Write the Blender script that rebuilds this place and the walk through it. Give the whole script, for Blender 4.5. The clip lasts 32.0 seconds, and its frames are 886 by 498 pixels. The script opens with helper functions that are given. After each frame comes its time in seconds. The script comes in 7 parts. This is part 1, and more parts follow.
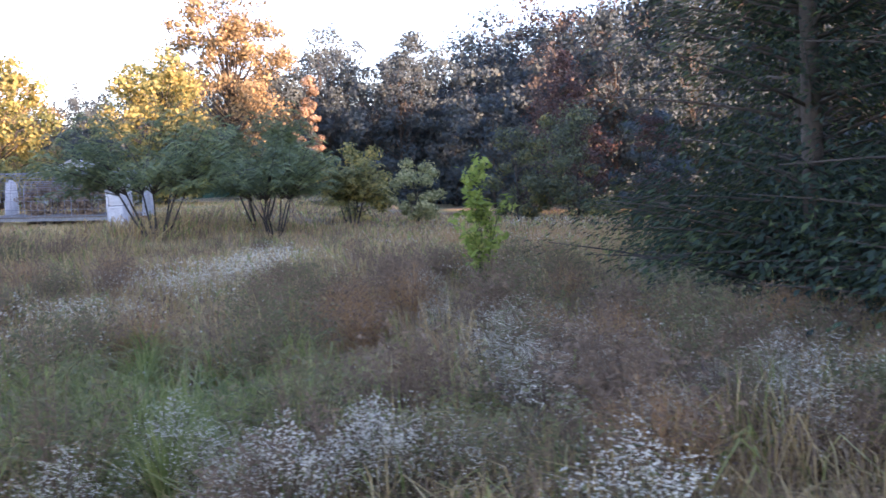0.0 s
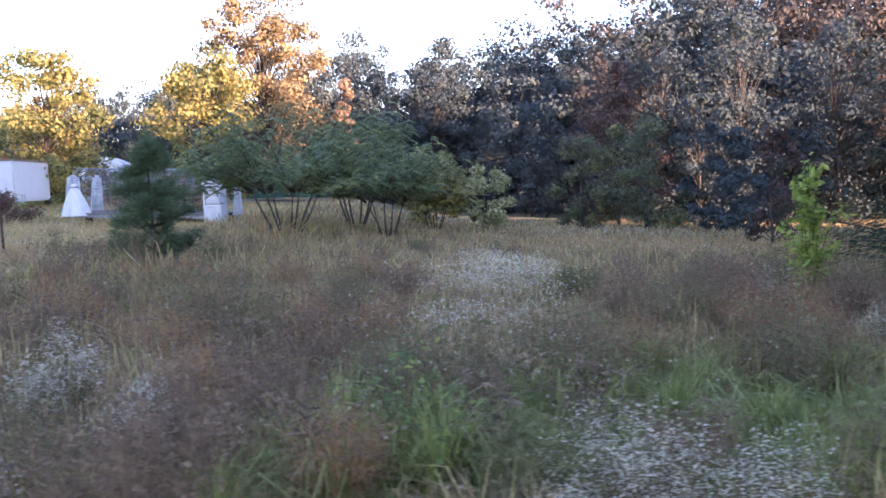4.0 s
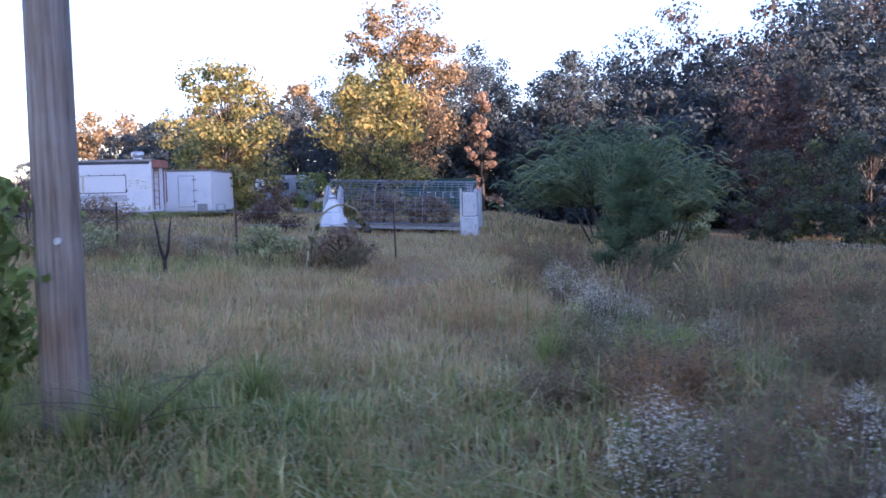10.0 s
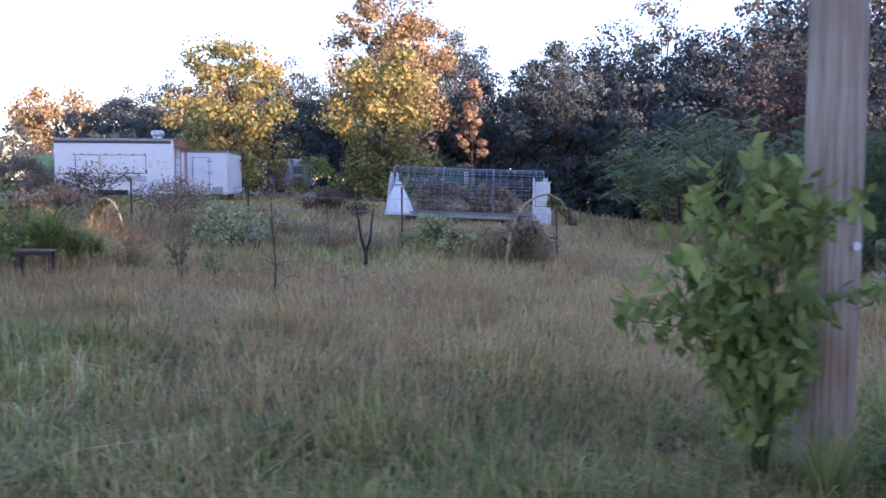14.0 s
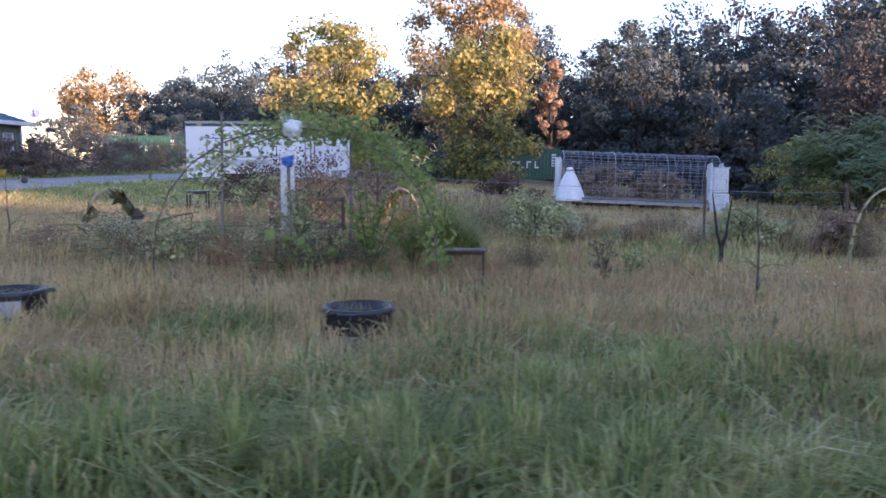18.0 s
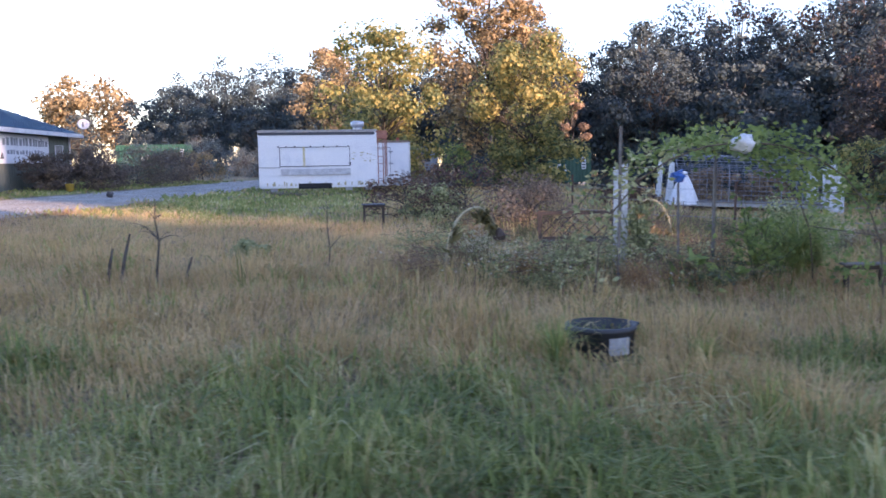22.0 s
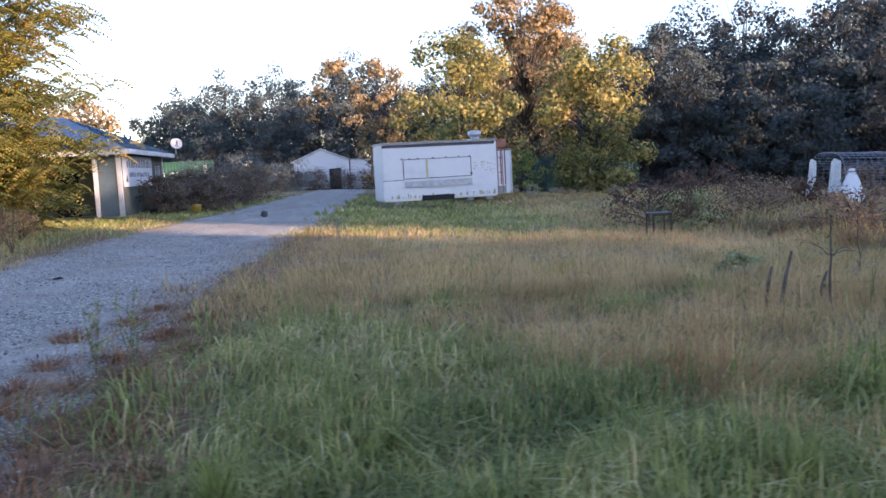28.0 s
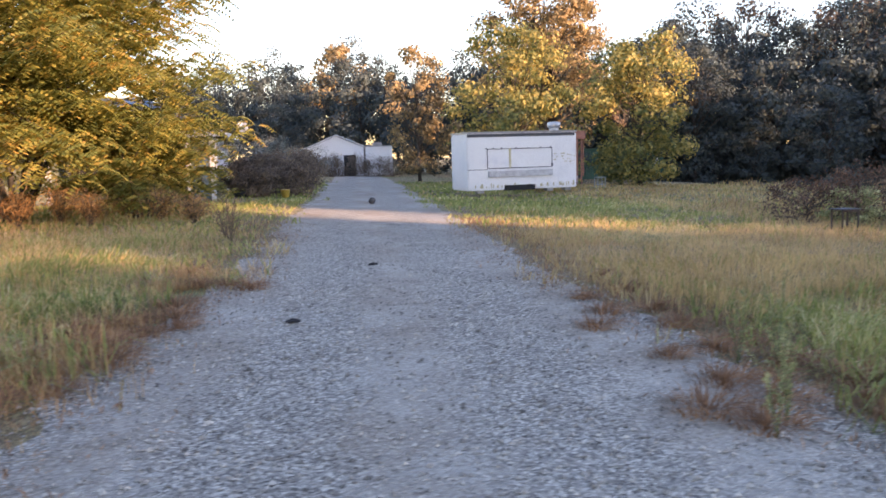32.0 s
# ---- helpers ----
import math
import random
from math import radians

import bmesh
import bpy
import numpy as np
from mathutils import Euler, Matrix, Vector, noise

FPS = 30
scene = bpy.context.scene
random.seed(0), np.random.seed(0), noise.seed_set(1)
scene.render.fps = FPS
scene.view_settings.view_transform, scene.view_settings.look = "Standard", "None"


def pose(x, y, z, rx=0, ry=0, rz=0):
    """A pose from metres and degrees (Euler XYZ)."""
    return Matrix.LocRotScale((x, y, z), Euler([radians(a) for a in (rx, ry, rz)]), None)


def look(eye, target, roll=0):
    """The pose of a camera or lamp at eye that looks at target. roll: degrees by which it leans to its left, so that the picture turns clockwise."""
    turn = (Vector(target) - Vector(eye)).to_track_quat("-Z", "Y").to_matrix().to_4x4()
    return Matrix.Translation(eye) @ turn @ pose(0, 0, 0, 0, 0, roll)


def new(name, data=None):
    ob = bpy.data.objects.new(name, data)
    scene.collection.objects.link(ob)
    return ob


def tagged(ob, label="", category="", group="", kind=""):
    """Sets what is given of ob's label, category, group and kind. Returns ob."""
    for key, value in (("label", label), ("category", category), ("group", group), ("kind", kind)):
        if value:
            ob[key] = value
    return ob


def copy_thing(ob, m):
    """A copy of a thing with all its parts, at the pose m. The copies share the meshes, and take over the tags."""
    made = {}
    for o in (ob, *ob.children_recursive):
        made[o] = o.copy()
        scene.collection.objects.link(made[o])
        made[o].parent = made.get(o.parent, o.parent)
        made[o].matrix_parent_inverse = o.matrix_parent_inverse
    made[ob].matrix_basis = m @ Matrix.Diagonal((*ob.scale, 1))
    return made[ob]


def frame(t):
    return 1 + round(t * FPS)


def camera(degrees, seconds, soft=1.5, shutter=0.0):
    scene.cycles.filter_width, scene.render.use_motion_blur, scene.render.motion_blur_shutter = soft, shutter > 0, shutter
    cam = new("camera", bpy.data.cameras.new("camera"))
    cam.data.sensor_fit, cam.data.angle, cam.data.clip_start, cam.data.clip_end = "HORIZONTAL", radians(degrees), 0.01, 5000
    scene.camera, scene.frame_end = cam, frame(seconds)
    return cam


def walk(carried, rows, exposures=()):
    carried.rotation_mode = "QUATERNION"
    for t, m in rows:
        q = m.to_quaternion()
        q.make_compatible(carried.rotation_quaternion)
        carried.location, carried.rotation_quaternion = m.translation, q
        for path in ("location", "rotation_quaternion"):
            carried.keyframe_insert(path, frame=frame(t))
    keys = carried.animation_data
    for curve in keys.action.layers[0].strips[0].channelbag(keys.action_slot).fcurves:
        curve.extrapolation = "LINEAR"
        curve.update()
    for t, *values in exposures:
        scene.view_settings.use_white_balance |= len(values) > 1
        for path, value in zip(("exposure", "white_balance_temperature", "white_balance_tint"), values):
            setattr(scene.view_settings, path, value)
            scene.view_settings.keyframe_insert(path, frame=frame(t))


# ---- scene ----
cam = camera(55.5, 32.0, soft=1.6, shutter=0.4)
# seconds, x, y, z, yaw, pitch, roll
ROWS = [
    (0, 2.735, -0.233, 1.606, -1.67, -5.14, 3.41),
    (0.5, 2.317, -0.150, 1.616, 0.14, -4.87, 2.41),
    (1, 1.872, -0.060, 1.642, 2.29, -5.05, 2.16),
    (1.5, 1.414, 0.072, 1.665, 0.94, -5.65, 2.13),
    (2, 0.919, 0.215, 1.660, -1.53, -5.67, 1.64),
    (2.5, 0.399, 0.271, 1.689, -2.25, -5.41, 1.60),
    (4.5, -1.920, 0.221, 1.733, -2.47, -4.60, 1.85),
    (5, -2.473, 0.190, 1.756, -1.96, -5.12, 2.13),
    (5.5, -3.019, 0.142, 1.774, 1.26, -5.48, 2.30),
    (6, -3.595, 0.103, 1.796, 5.79, -5.81, 6.83),
    (6.5, -4.252, 0.084, 1.789, 9.02, -6.76, 6.73),
    (7, -4.853, 0.011, 1.812, 12.83, -8.39, 4.53),
    (7.5, -5.491, 0.015, 1.842, 13.01, -8.88, 4.70),
    (8, -6.061, -0.103, 1.907, 11.54, -5.72, 4.54),
    (8.5, -6.669, -0.144, 1.918, 6.59, -4.17, 2.19),
    (9, -7.266, -0.175, 1.952, 3.22, -3.76, 0.66),
    (9.5, -7.866, -0.099, 1.960, 1.83, -3.41, 0.97),
    (10, -8.493, 0.008, 1.986, 1.34, -3.79, 1.28),
    (10.5, -9.105, 0.133, 1.990, -0.13, -3.72, 2.29),
    (11, -9.747, 0.262, 2.009, -0.39, -3.61, 1.60),
    (11.5, -10.313, 0.448, 2.013, -0.47, -3.41, 1.21),
    (12, -10.887, 0.570, 2.024, -0.99, -3.68, 0.64),
    (12.5, -11.468, 0.722, 2.036, -1.73, -3.66, 0.53),
    (13, -12.095, 0.855, 2.043, -2.58, -4.00, 0.27),
    (13.5, -12.692, 0.908, 2.059, -3.15, -4.26, -0.07),
    (14, -13.334, 1.045, 2.074, -3.01, -4.69, -0.04),
    (14.5, -13.950, 1.132, 2.100, -3.36, -5.14, -0.02),
    (16.5, -16.633, 1.505, 2.222, -1.94, -6.29, -0.05),
    (17, -17.343, 1.672, 2.237, -1.63, -6.21, 0.22),
    (17.5, -18.008, 1.752, 2.264, -1.50, -6.08, -0.23),
    (18, -18.696, 1.881, 2.264, -1.77, -6.06, -0.09),
    (18.5, -19.342, 1.938, 2.309, -2.09, -5.86, -0.05),
    (19, -19.984, 2.079, 2.317, -3.68, -5.97, 1.38),
    (19.5, -20.642, 2.147, 2.332, -4.74, -6.00, 0.88),
    (20, -21.314, 2.272, 2.344, -5.11, -6.00, 0.77),
    (20.5, -21.975, 2.345, 2.382, -4.36, -6.14, 0.65),
    (21, -22.580, 2.527, 2.404, -4.77, -5.91, 0.82),
    (21.5, -23.260, 2.588, 2.427, -4.79, -5.78, 0.95),
    (22, -23.868, 2.637, 2.450, -4.26, -5.88, 0.92),
    (22.5, -24.552, 2.728, 2.473, -4.06, -5.82, 0.56),
    (23, -25.190, 2.744, 2.518, -4.37, -6.02, 0.61),
    (23.5, -25.897, 2.827, 2.545, -4.42, -6.47, 0.64),
    (24, -26.543, 2.861, 2.598, -4.83, -6.28, 1.42),
    (24.5, -27.216, 2.964, 2.610, -5.53, -5.31, 1.09),
    (25, -27.869, 2.979, 2.651, -5.91, -4.97, 0.14),
    (25.5, -28.534, 3.048, 2.697, -5.98, -4.81, 0.46),
    (26, -29.176, 3.021, 2.758, -6.02, -4.45, 1.19),
    (26.5, -29.830, 3.101, 2.784, -5.40, -4.01, 2.11),
    (28.5, -32.460, 3.690, 2.891, -8.43, -6.00, 2.93),
    (29, -33.166, 3.834, 2.936, -8.47, -6.06, 2.48),
    (29.5, -33.812, 3.975, 2.963, -9.25, -6.42, 3.06),
    (30, -34.538, 3.998, 3.001, -9.72, -6.29, 3.47),
    (30.5, -35.237, 4.074, 3.016, -9.76, -5.51, 2.93),
    (31, -35.948, 4.233, 3.035, -10.03, -5.23, 1.99),
    (31.5, -36.643, 4.279, 3.069, -10.78, -5.39, 1.63),
    (32, -37.430, 4.389, 3.100, -10.78, -6.47, 1.64),
]
EXPOSURES = [(0.0, 2.78, 6760, 44), (4.0, 2.73, 6560, 44), (7.6, 2.6, 6339, 45), (8.8, 1.98, 5537, 46), (10.0, 2.12, 5777, 46), (14.5, 2.16, 6148, 46), (17.0, 2.19, 6391, 44), (24.0, 2.13, 6080, 40), (26.0, 1.91, 5780, 41), (28.5, 2.02, 6650, 36), (30.3, 2.03, 6780, 36), (31.0, 1.97, 6680, 36), (32.0, 2.25, 7800, 37)]
walk(cam, [(t, pose(x, y, z, 90 + pitch, roll, yaw)) for t, x, y, z, yaw, pitch, roll in ROWS], EXPOSURES)

# ---- light ----
SUN_EL, SUN_AZ = 9.0, 130.0          # degrees; azimuth clockwise from +y
world = bpy.data.worlds.new("world")
scene.world = world
world.use_nodes = True
wn = world.node_tree
sky = wn.nodes.new("ShaderNodeTexSky")
sky.sky_type, sky.sun_disc = "NISHITA", False
sky.sun_elevation, sky.sun_rotation = radians(SUN_EL), radians(SUN_AZ)
sky.air_density, sky.dust_density, sky.ozone_density = 1.0, 0.2, 2.3
wn.links.new(sky.outputs[0], wn.nodes["Background"].inputs[0])
wn.nodes["Background"].inputs[1].default_value = 0.15
sun = new("sun", bpy.data.lights.new("sun", "SUN"))
sun.data.energy, sun.data.angle, sun.data.color = 3.4, radians(0.6), (1.0, 0.77, 0.5)
az, el = radians(SUN_AZ), radians(SUN_EL)
to_sun = Vector((math.sin(az) * math.cos(el), math.cos(az) * math.cos(el), math.sin(el)))
sun.matrix_world = look((40, -20, 40), Vector((40, -20, 40)) - to_sun)


# ---- materials ----
def material(name):
    m = bpy.data.materials.new(name)
    m.use_nodes = True
    nt = m.node_tree
    return m, nt, nt.nodes["Principled BSDF"]


def node(nt, kind, **values):
    n = nt.nodes.new(kind)
    for key, value in values.items():
        n.inputs[key].default_value = value
    return n


def ramp(nt, source, stops):
    r = nt.nodes.new("ShaderNodeValToRGB")
    while len(r.color_ramp.elements) < len(stops):
        r.color_ramp.elements.new(0.5)
    for e, (place, colour) in zip(r.color_ramp.elements, stops):
        e.position, e.color = place, (*colour, 1)
    nt.links.new(source, r.inputs[0])
    return r.outputs[0]


def mixed(nt, fac, a, b, kind="MIX"):
    m = nt.nodes.new("ShaderNodeMix")
    m.data_type, m.blend_type = "RGBA", kind
    for socket, value in ((m.inputs[0], fac), (m.inputs[6], a), (m.inputs[7], b)):
        if isinstance(value, (int, float)):
            socket.default_value = value
        elif isinstance(value, tuple):
            socket.default_value = (*value, 1)
        else:
            nt.links.new(value, socket)
    return m.outputs[2]


def noise_tex(nt, scale, detail=4.0, rough=0.55, coords="Object"):
    tc = nt.nodes.new("ShaderNodeTexCoord")
    n = node(nt, "ShaderNodeTexNoise", Scale=scale, Detail=detail, Roughness=rough)
    nt.links.new(tc.outputs[coords], n.inputs["Vector"])
    return n.outputs[0]


def bump(nt, bsdf, height, strength=0.3, distance=0.01):
    b = node(nt, "ShaderNodeBump", Strength=strength, Distance=distance)
    nt.links.new(height, b.inputs["Height"])
    nt.links.new(b.outputs[0], bsdf.inputs["Normal"])


def surface(name, stops, scale=3.0, rough=0.8, fine=40.0, relief=0.2, metallic=0.0, coords="Object"):
    """Two scales of colour variation and a fine relief."""
    m, nt, b = material(name)
    big = noise_tex(nt, scale, coords=coords)
    small = noise_tex(nt, fine, 6.0, coords=coords)
    base = ramp(nt, big, stops)
    grain = ramp(nt, small, [(0.3, (0.72, 0.72, 0.72)), (0.7, (1.1, 1.1, 1.1))])
    nt.links.new(mixed(nt, 1.0, base, grain, "MULTIPLY"), b.inputs["Base Color"])
    b.inputs["Roughness"].default_value, b.inputs["Metallic"].default_value = rough, metallic
    bump(nt, b, small, relief)
    return m


def leaf_material(name, stops, patch=0.5, through_light=0.3, rough=0.6, gloss=0.3):
    """Leaves: each its own tint, with drifts of colour through the crown."""
    m, nt, b = material(name)
    island = nt.nodes.new("ShaderNodeNewGeometry").outputs["Random Per Island"]
    half = nt.nodes.new("ShaderNodeMath")
    half.operation = "ADD"
    nt.links.new(noise_tex(nt, patch, 2.0), half.inputs[0])
    nt.links.new(noise_tex(nt, patch * 5.5, 2.0), half.inputs[1])
    drift = half.outputs[0]
    add = nt.nodes.new("ShaderNodeMath")
    add.operation = "MULTIPLY_ADD"
    nt.links.new(island, add.inputs[0])
    add.inputs[1].default_value = 0.55
    sub = nt.nodes.new("ShaderNodeMath")
    sub.operation = "MULTIPLY_ADD"
    nt.links.new(drift, sub.inputs[0])
    sub.inputs[1].default_value, sub.inputs[2].default_value = 1.1, -0.88
    nt.links.new(sub.outputs[0], add.inputs[2])
    col = ramp(nt, add.outputs[0], stops)
    nt.links.new(col, b.inputs["Base Color"])
    b.inputs["Roughness"].default_value = rough
    b.inputs["Specular IOR Level"].default_value = gloss
    t = nt.nodes.new("ShaderNodeBsdfTranslucent")
    nt.links.new(col, t.inputs[0])
    mx = nt.nodes.new("ShaderNodeMixShader")
    mx.inputs[0].default_value = through_light
    nt.links.new(b.outputs[0], mx.inputs[1])
    nt.links.new(t.outputs[0], mx.inputs[2])
    nt.links.new(mx.outputs[0], nt.nodes["Material Output"].inputs[0])
    return m


def plain(name, colour, rough=0.6, metallic=0.0, var=0.25, scale=6.0):
    lo = tuple(c * (1 - var) for c in colour)
    hi = tuple(min(1, c * (1 + var * 0.5)) for c in colour)
    return surface(name, [(0.3, lo), (0.7, hi)], scale, rough, 60.0, 0.1, metallic)


def thatch_material():
    """Matted dead grass and short green growth over soil."""
    m, nt, b = material("thatch_soil")
    big = ramp(nt, noise_tex(nt, 0.4, 5.0), [(0.3, (0.27, 0.235, 0.125)), (0.48, (0.34, 0.255, 0.155)), (0.62, (0.24, 0.265, 0.11)), (0.78, (0.42, 0.3, 0.2))])
    tc = nt.nodes.new("ShaderNodeTexCoord")
    grain = []
    for turn, stretch in ((0.5, 7.0), (-0.7, 6.0), (1.7, 8.0)):
        mp = nt.nodes.new("ShaderNodeMapping")
        mp.inputs["Rotation"].default_value = (0, 0, turn)
        mp.inputs["Scale"].default_value = (stretch * 16, 16, 16)
        nt.links.new(tc.outputs["Object"], mp.inputs[0])
        n = node(nt, "ShaderNodeTexNoise", Scale=1.0, Detail=3.0, Roughness=0.6)
        nt.links.new(mp.outputs[0], n.inputs["Vector"])
        grain.append(n.outputs[0])
    hi = grain[0]
    for g2 in grain[1:]:
        mx = nt.nodes.new("ShaderNodeMath")
        mx.operation = "MAXIMUM"
        nt.links.new(hi, mx.inputs[0])
        nt.links.new(g2, mx.inputs[1])
        hi = mx.outputs[0]
    straw = ramp(nt, hi, [(0.5, (0.32, 0.3, 0.26)), (0.6, (0.95, 0.95, 0.9)), (0.72, (1.7, 1.6, 1.35))])
    nt.links.new(mixed(nt, 1.0, big, straw, "MULTIPLY"), b.inputs["Base Color"])
    b.inputs["Roughness"].default_value = 0.95
    bump(nt, b, hi, 1.0, 0.03)
    return m


SOIL = thatch_material()
BARK = surface("bark", [(0.3, (0.045, 0.038, 0.032)), (0.7, (0.13, 0.11, 0.09))], 6.0, 0.9, 45.0, 0.6)
RUSTY_BLADE = leaf_material("rusty_dead_weed", [(0.0, (0.127, 0.066, 0.038)), (0.45, (0.286, 0.145, 0.077)), (0.95, (0.538, 0.290, 0.152))], 0.8, 0.3)
STEM = plain("dry_stem", (0.16, 0.115, 0.075), 0.85)
GREEN_STEM = plain("green_stem", (0.10, 0.13, 0.05), 0.8)
WHITE_PAINT = surface("weathered_white_paint", [(0.2, (0.62, 0.64, 0.68)), (0.45, (0.78, 0.78, 0.79)), (0.75, (0.8, 0.8, 0.8)), (0.92, (0.66, 0.6, 0.5))], 1.2, 0.5, 30.0, 0.05)
DULL_WHITE = surface("dull_white_paint", [(0.25, (0.5, 0.5, 0.5)), (0.6, (0.74, 0.73, 0.72))], 2.0, 0.65, 25.0, 0.1)
GREY_METAL = plain("grey_metal", (0.33, 0.34, 0.36), 0.45, 0.7)
DARK_TRIM = plain("dark_trim", (0.06, 0.065, 0.08), 0.5)
RED_PAINT = surface("rusty_red_paint", [(0.3, (0.33, 0.07, 0.045)), (0.7, (0.5, 0.12, 0.07))], 4.0, 0.6, 30.0, 0.2)
RUST = surface("rust", [(0.3, (0.07, 0.04, 0.03)), (0.7, (0.15, 0.08, 0.055))], 6.0, 0.9, 60.0, 0.3)
BLACK_PLASTIC = surface("black_plastic", [(0.3, (0.012, 0.012, 0.014)), (0.75, (0.04, 0.04, 0.042))], 5.0, 0.45, 40.0, 0.1)
DARK_VOID = plain("dark_inside", (0.02, 0.02, 0.022), 0.9)
BLUE_PLASTIC = plain("blue_plastic", (0.04, 0.16, 0.55), 0.35)
YELLOW_PLASTIC = plain("yellow_plastic", (0.5, 0.33, 0.06), 0.5)
GREEN_PAINT = surface("green_container_paint", [(0.3, (0.016, 0.075, 0.046)), (0.7, (0.024, 0.105, 0.066))], 1.5, 0.5, 25.0, 0.1)
GREY_WOOD = surface("grey_weathered_wood", [(0.3, (0.13, 0.11, 0.095)), (0.7, (0.27, 0.24, 0.21))], 4.0, 0.9, 50.0, 0.5)
DARK_WOOD = surface("dark_wood", [(0.3, (0.05, 0.035, 0.025)), (0.7, (0.12, 0.08, 0.06))], 5.0, 0.85, 50.0, 0.4)
CONCRETE = surface("pale_concrete", [(0.3, (0.34, 0.33, 0.32)), (0.7, (0.5, 0.49, 0.47))], 3.0, 0.9, 30.0, 0.3)
WIRE = plain("galvanised_wire", (0.36, 0.38, 0.42), 0.5, 0.6)

GREEN_BLADE = leaf_material("green_grass_blade", [(0.0, (0.115, 0.155, 0.045)), (0.35, (0.235, 0.28, 0.08)), (0.7, (0.42, 0.42, 0.14)), (1.0, (0.8, 0.68, 0.38))], 0.5, 0.5, 0.5, 0.35)
TAN_BLADE = leaf_material("dry_grass_blade", [(0.0, (0.36, 0.25, 0.105)), (0.4, (0.55, 0.375, 0.165)), (0.75, (0.71, 0.495, 0.225)), (1.0, (0.8, 0.63, 0.33))], 0.4, 0.5, 0.7, 0.15)
BROWN_BLADE = leaf_material("brown_weed_blade", [(0.0, (0.17, 0.115, 0.075)), (0.4, (0.29, 0.195, 0.125)), (0.75, (0.4, 0.275, 0.18)), (1.0, (0.52, 0.4, 0.27))], 0.5, 0.45, 0.7, 0.15)
RUSSET_BLADE = leaf_material("russet_grass_blade", [(0.0, (0.36, 0.195, 0.09)), (0.5, (0.53, 0.305, 0.145)), (1.0, (0.68, 0.44, 0.24))], 0.5, 0.5, 0.7, 0.15)
OLIVE_BLADE = leaf_material("olive_weed_leaf", [(0.0, (0.12, 0.125, 0.06)), (0.5, (0.22, 0.215, 0.1)), (1.0, (0.36, 0.31, 0.17))], 0.6, 0.4, 0.7, 0.15)
SEED = leaf_material("tan_seed_head", [(0.1, (0.61, 0.4, 0.21)), (0.5, (0.71, 0.48, 0.27)), (0.9, (0.77, 0.565, 0.34))], 0.4, 0.5, 0.7, 0.1)
PETAL = leaf_material("white_petal", [(0.1, (0.7, 0.63, 0.46)), (0.6, (0.8, 0.73, 0.56)), (0.95, (0.76, 0.65, 0.43))], 3.0, 0.3)
# dark green with the distant wood's blue haze mixed into the colour
FOREST_LEAF = leaf_material("hazy_dark_green_leaf", [(0.05, (0.064, 0.087, 0.102)), (0.5, (0.089, 0.114, 0.116)), (0.9, (0.12, 0.139, 0.121)), (1.0, (0.168, 0.157, 0.115))], 0.12, 0.25, 0.95, 0.02)
# bronze stands in for low sun on the treetops
SUN_TINT_LEAF = leaf_material("sun_tinted_oak_leaf", [(0.05, (0.07, 0.075, 0.085)), (0.5, (0.12, 0.105, 0.095)), (0.9, (0.2, 0.145, 0.095)), (1.0, (0.29, 0.19, 0.11))], 0.12, 0.25, 0.95, 0.02)
MID_LEAF = leaf_material("autumn_green_leaf", [(0.05, (0.116, 0.178, 0.076)), (0.5, (0.236, 0.324, 0.111)), (0.8, (0.467, 0.450, 0.121)), (1.0, (0.820, 0.645, 0.140))], 0.35, 0.4)
YELLOW_LEAF = leaf_material("yellow_leaf", [(0.05, (0.085, 0.11, 0.05)), (0.36, (0.18, 0.2, 0.075)), (0.62, (0.38, 0.32, 0.105)), (0.95, (0.6, 0.44, 0.145))], 0.3, 0.42)
SUMAC_LEAF = leaf_material("dull_sumac_leaf", [(0.05, (0.1, 0.145, 0.08)), (0.5, (0.185, 0.24, 0.115)), (0.85, (0.3, 0.33, 0.13)), (1.0, (0.5, 0.43, 0.13))], 0.35, 0.35)
ORANGE_LEAF = leaf_material("orange_brown_leaf", [(0.05, (0.097, 0.091, 0.062)), (0.35, (0.213, 0.161, 0.091)), (0.65, (0.398, 0.284, 0.139)), (0.95, (0.543, 0.369, 0.187))], 0.25, 0.36)
RED_LEAF = leaf_material("red_leaf", [(0.05, (0.055, 0.045, 0.042)), (0.5, (0.1, 0.06, 0.05)), (0.95, (0.165, 0.082, 0.06))], 0.3, 0.25)
EDGE_LEAF = leaf_material("olive_edge_leaf", [(0.05, (0.07, 0.09, 0.065)), (0.5, (0.125, 0.145, 0.078)), (0.85, (0.24, 0.225, 0.085)), (1.0, (0.46, 0.36, 0.1))], 0.3, 0.3)
CEDAR_LEAF = leaf_material("cedar_spray", [(0.05, (0.028, 0.045, 0.04)), (0.5, (0.048, 0.078, 0.052)), (0.85, (0.09, 0.125, 0.05)), (1.0, (0.17, 0.19, 0.065))], 0.9, 0.2, 0.8, 0.05)
PINE_LEAF = leaf_material("pine_needle", [(0.05, (0.05, 0.085, 0.05)), (0.5, (0.09, 0.145, 0.07)), (0.95, (0.165, 0.235, 0.105))], 2.0, 0.3)
SHRUB_LEAF = leaf_material("shrub_leaf", [(0.05, (0.12, 0.165, 0.05)), (0.5, (0.23, 0.29, 0.085)), (0.85, (0.31, 0.37, 0.11)), (1.0, (0.5, 0.44, 0.15))], 1.2, 0.45)
BRIGHT_LEAF = leaf_material("bright_green_leaf", [(0.05, (0.140, 0.206, 0.043)), (0.5, (0.296, 0.385, 0.086)), (0.95, (0.499, 0.495, 0.144))], 1.2, 0.45)
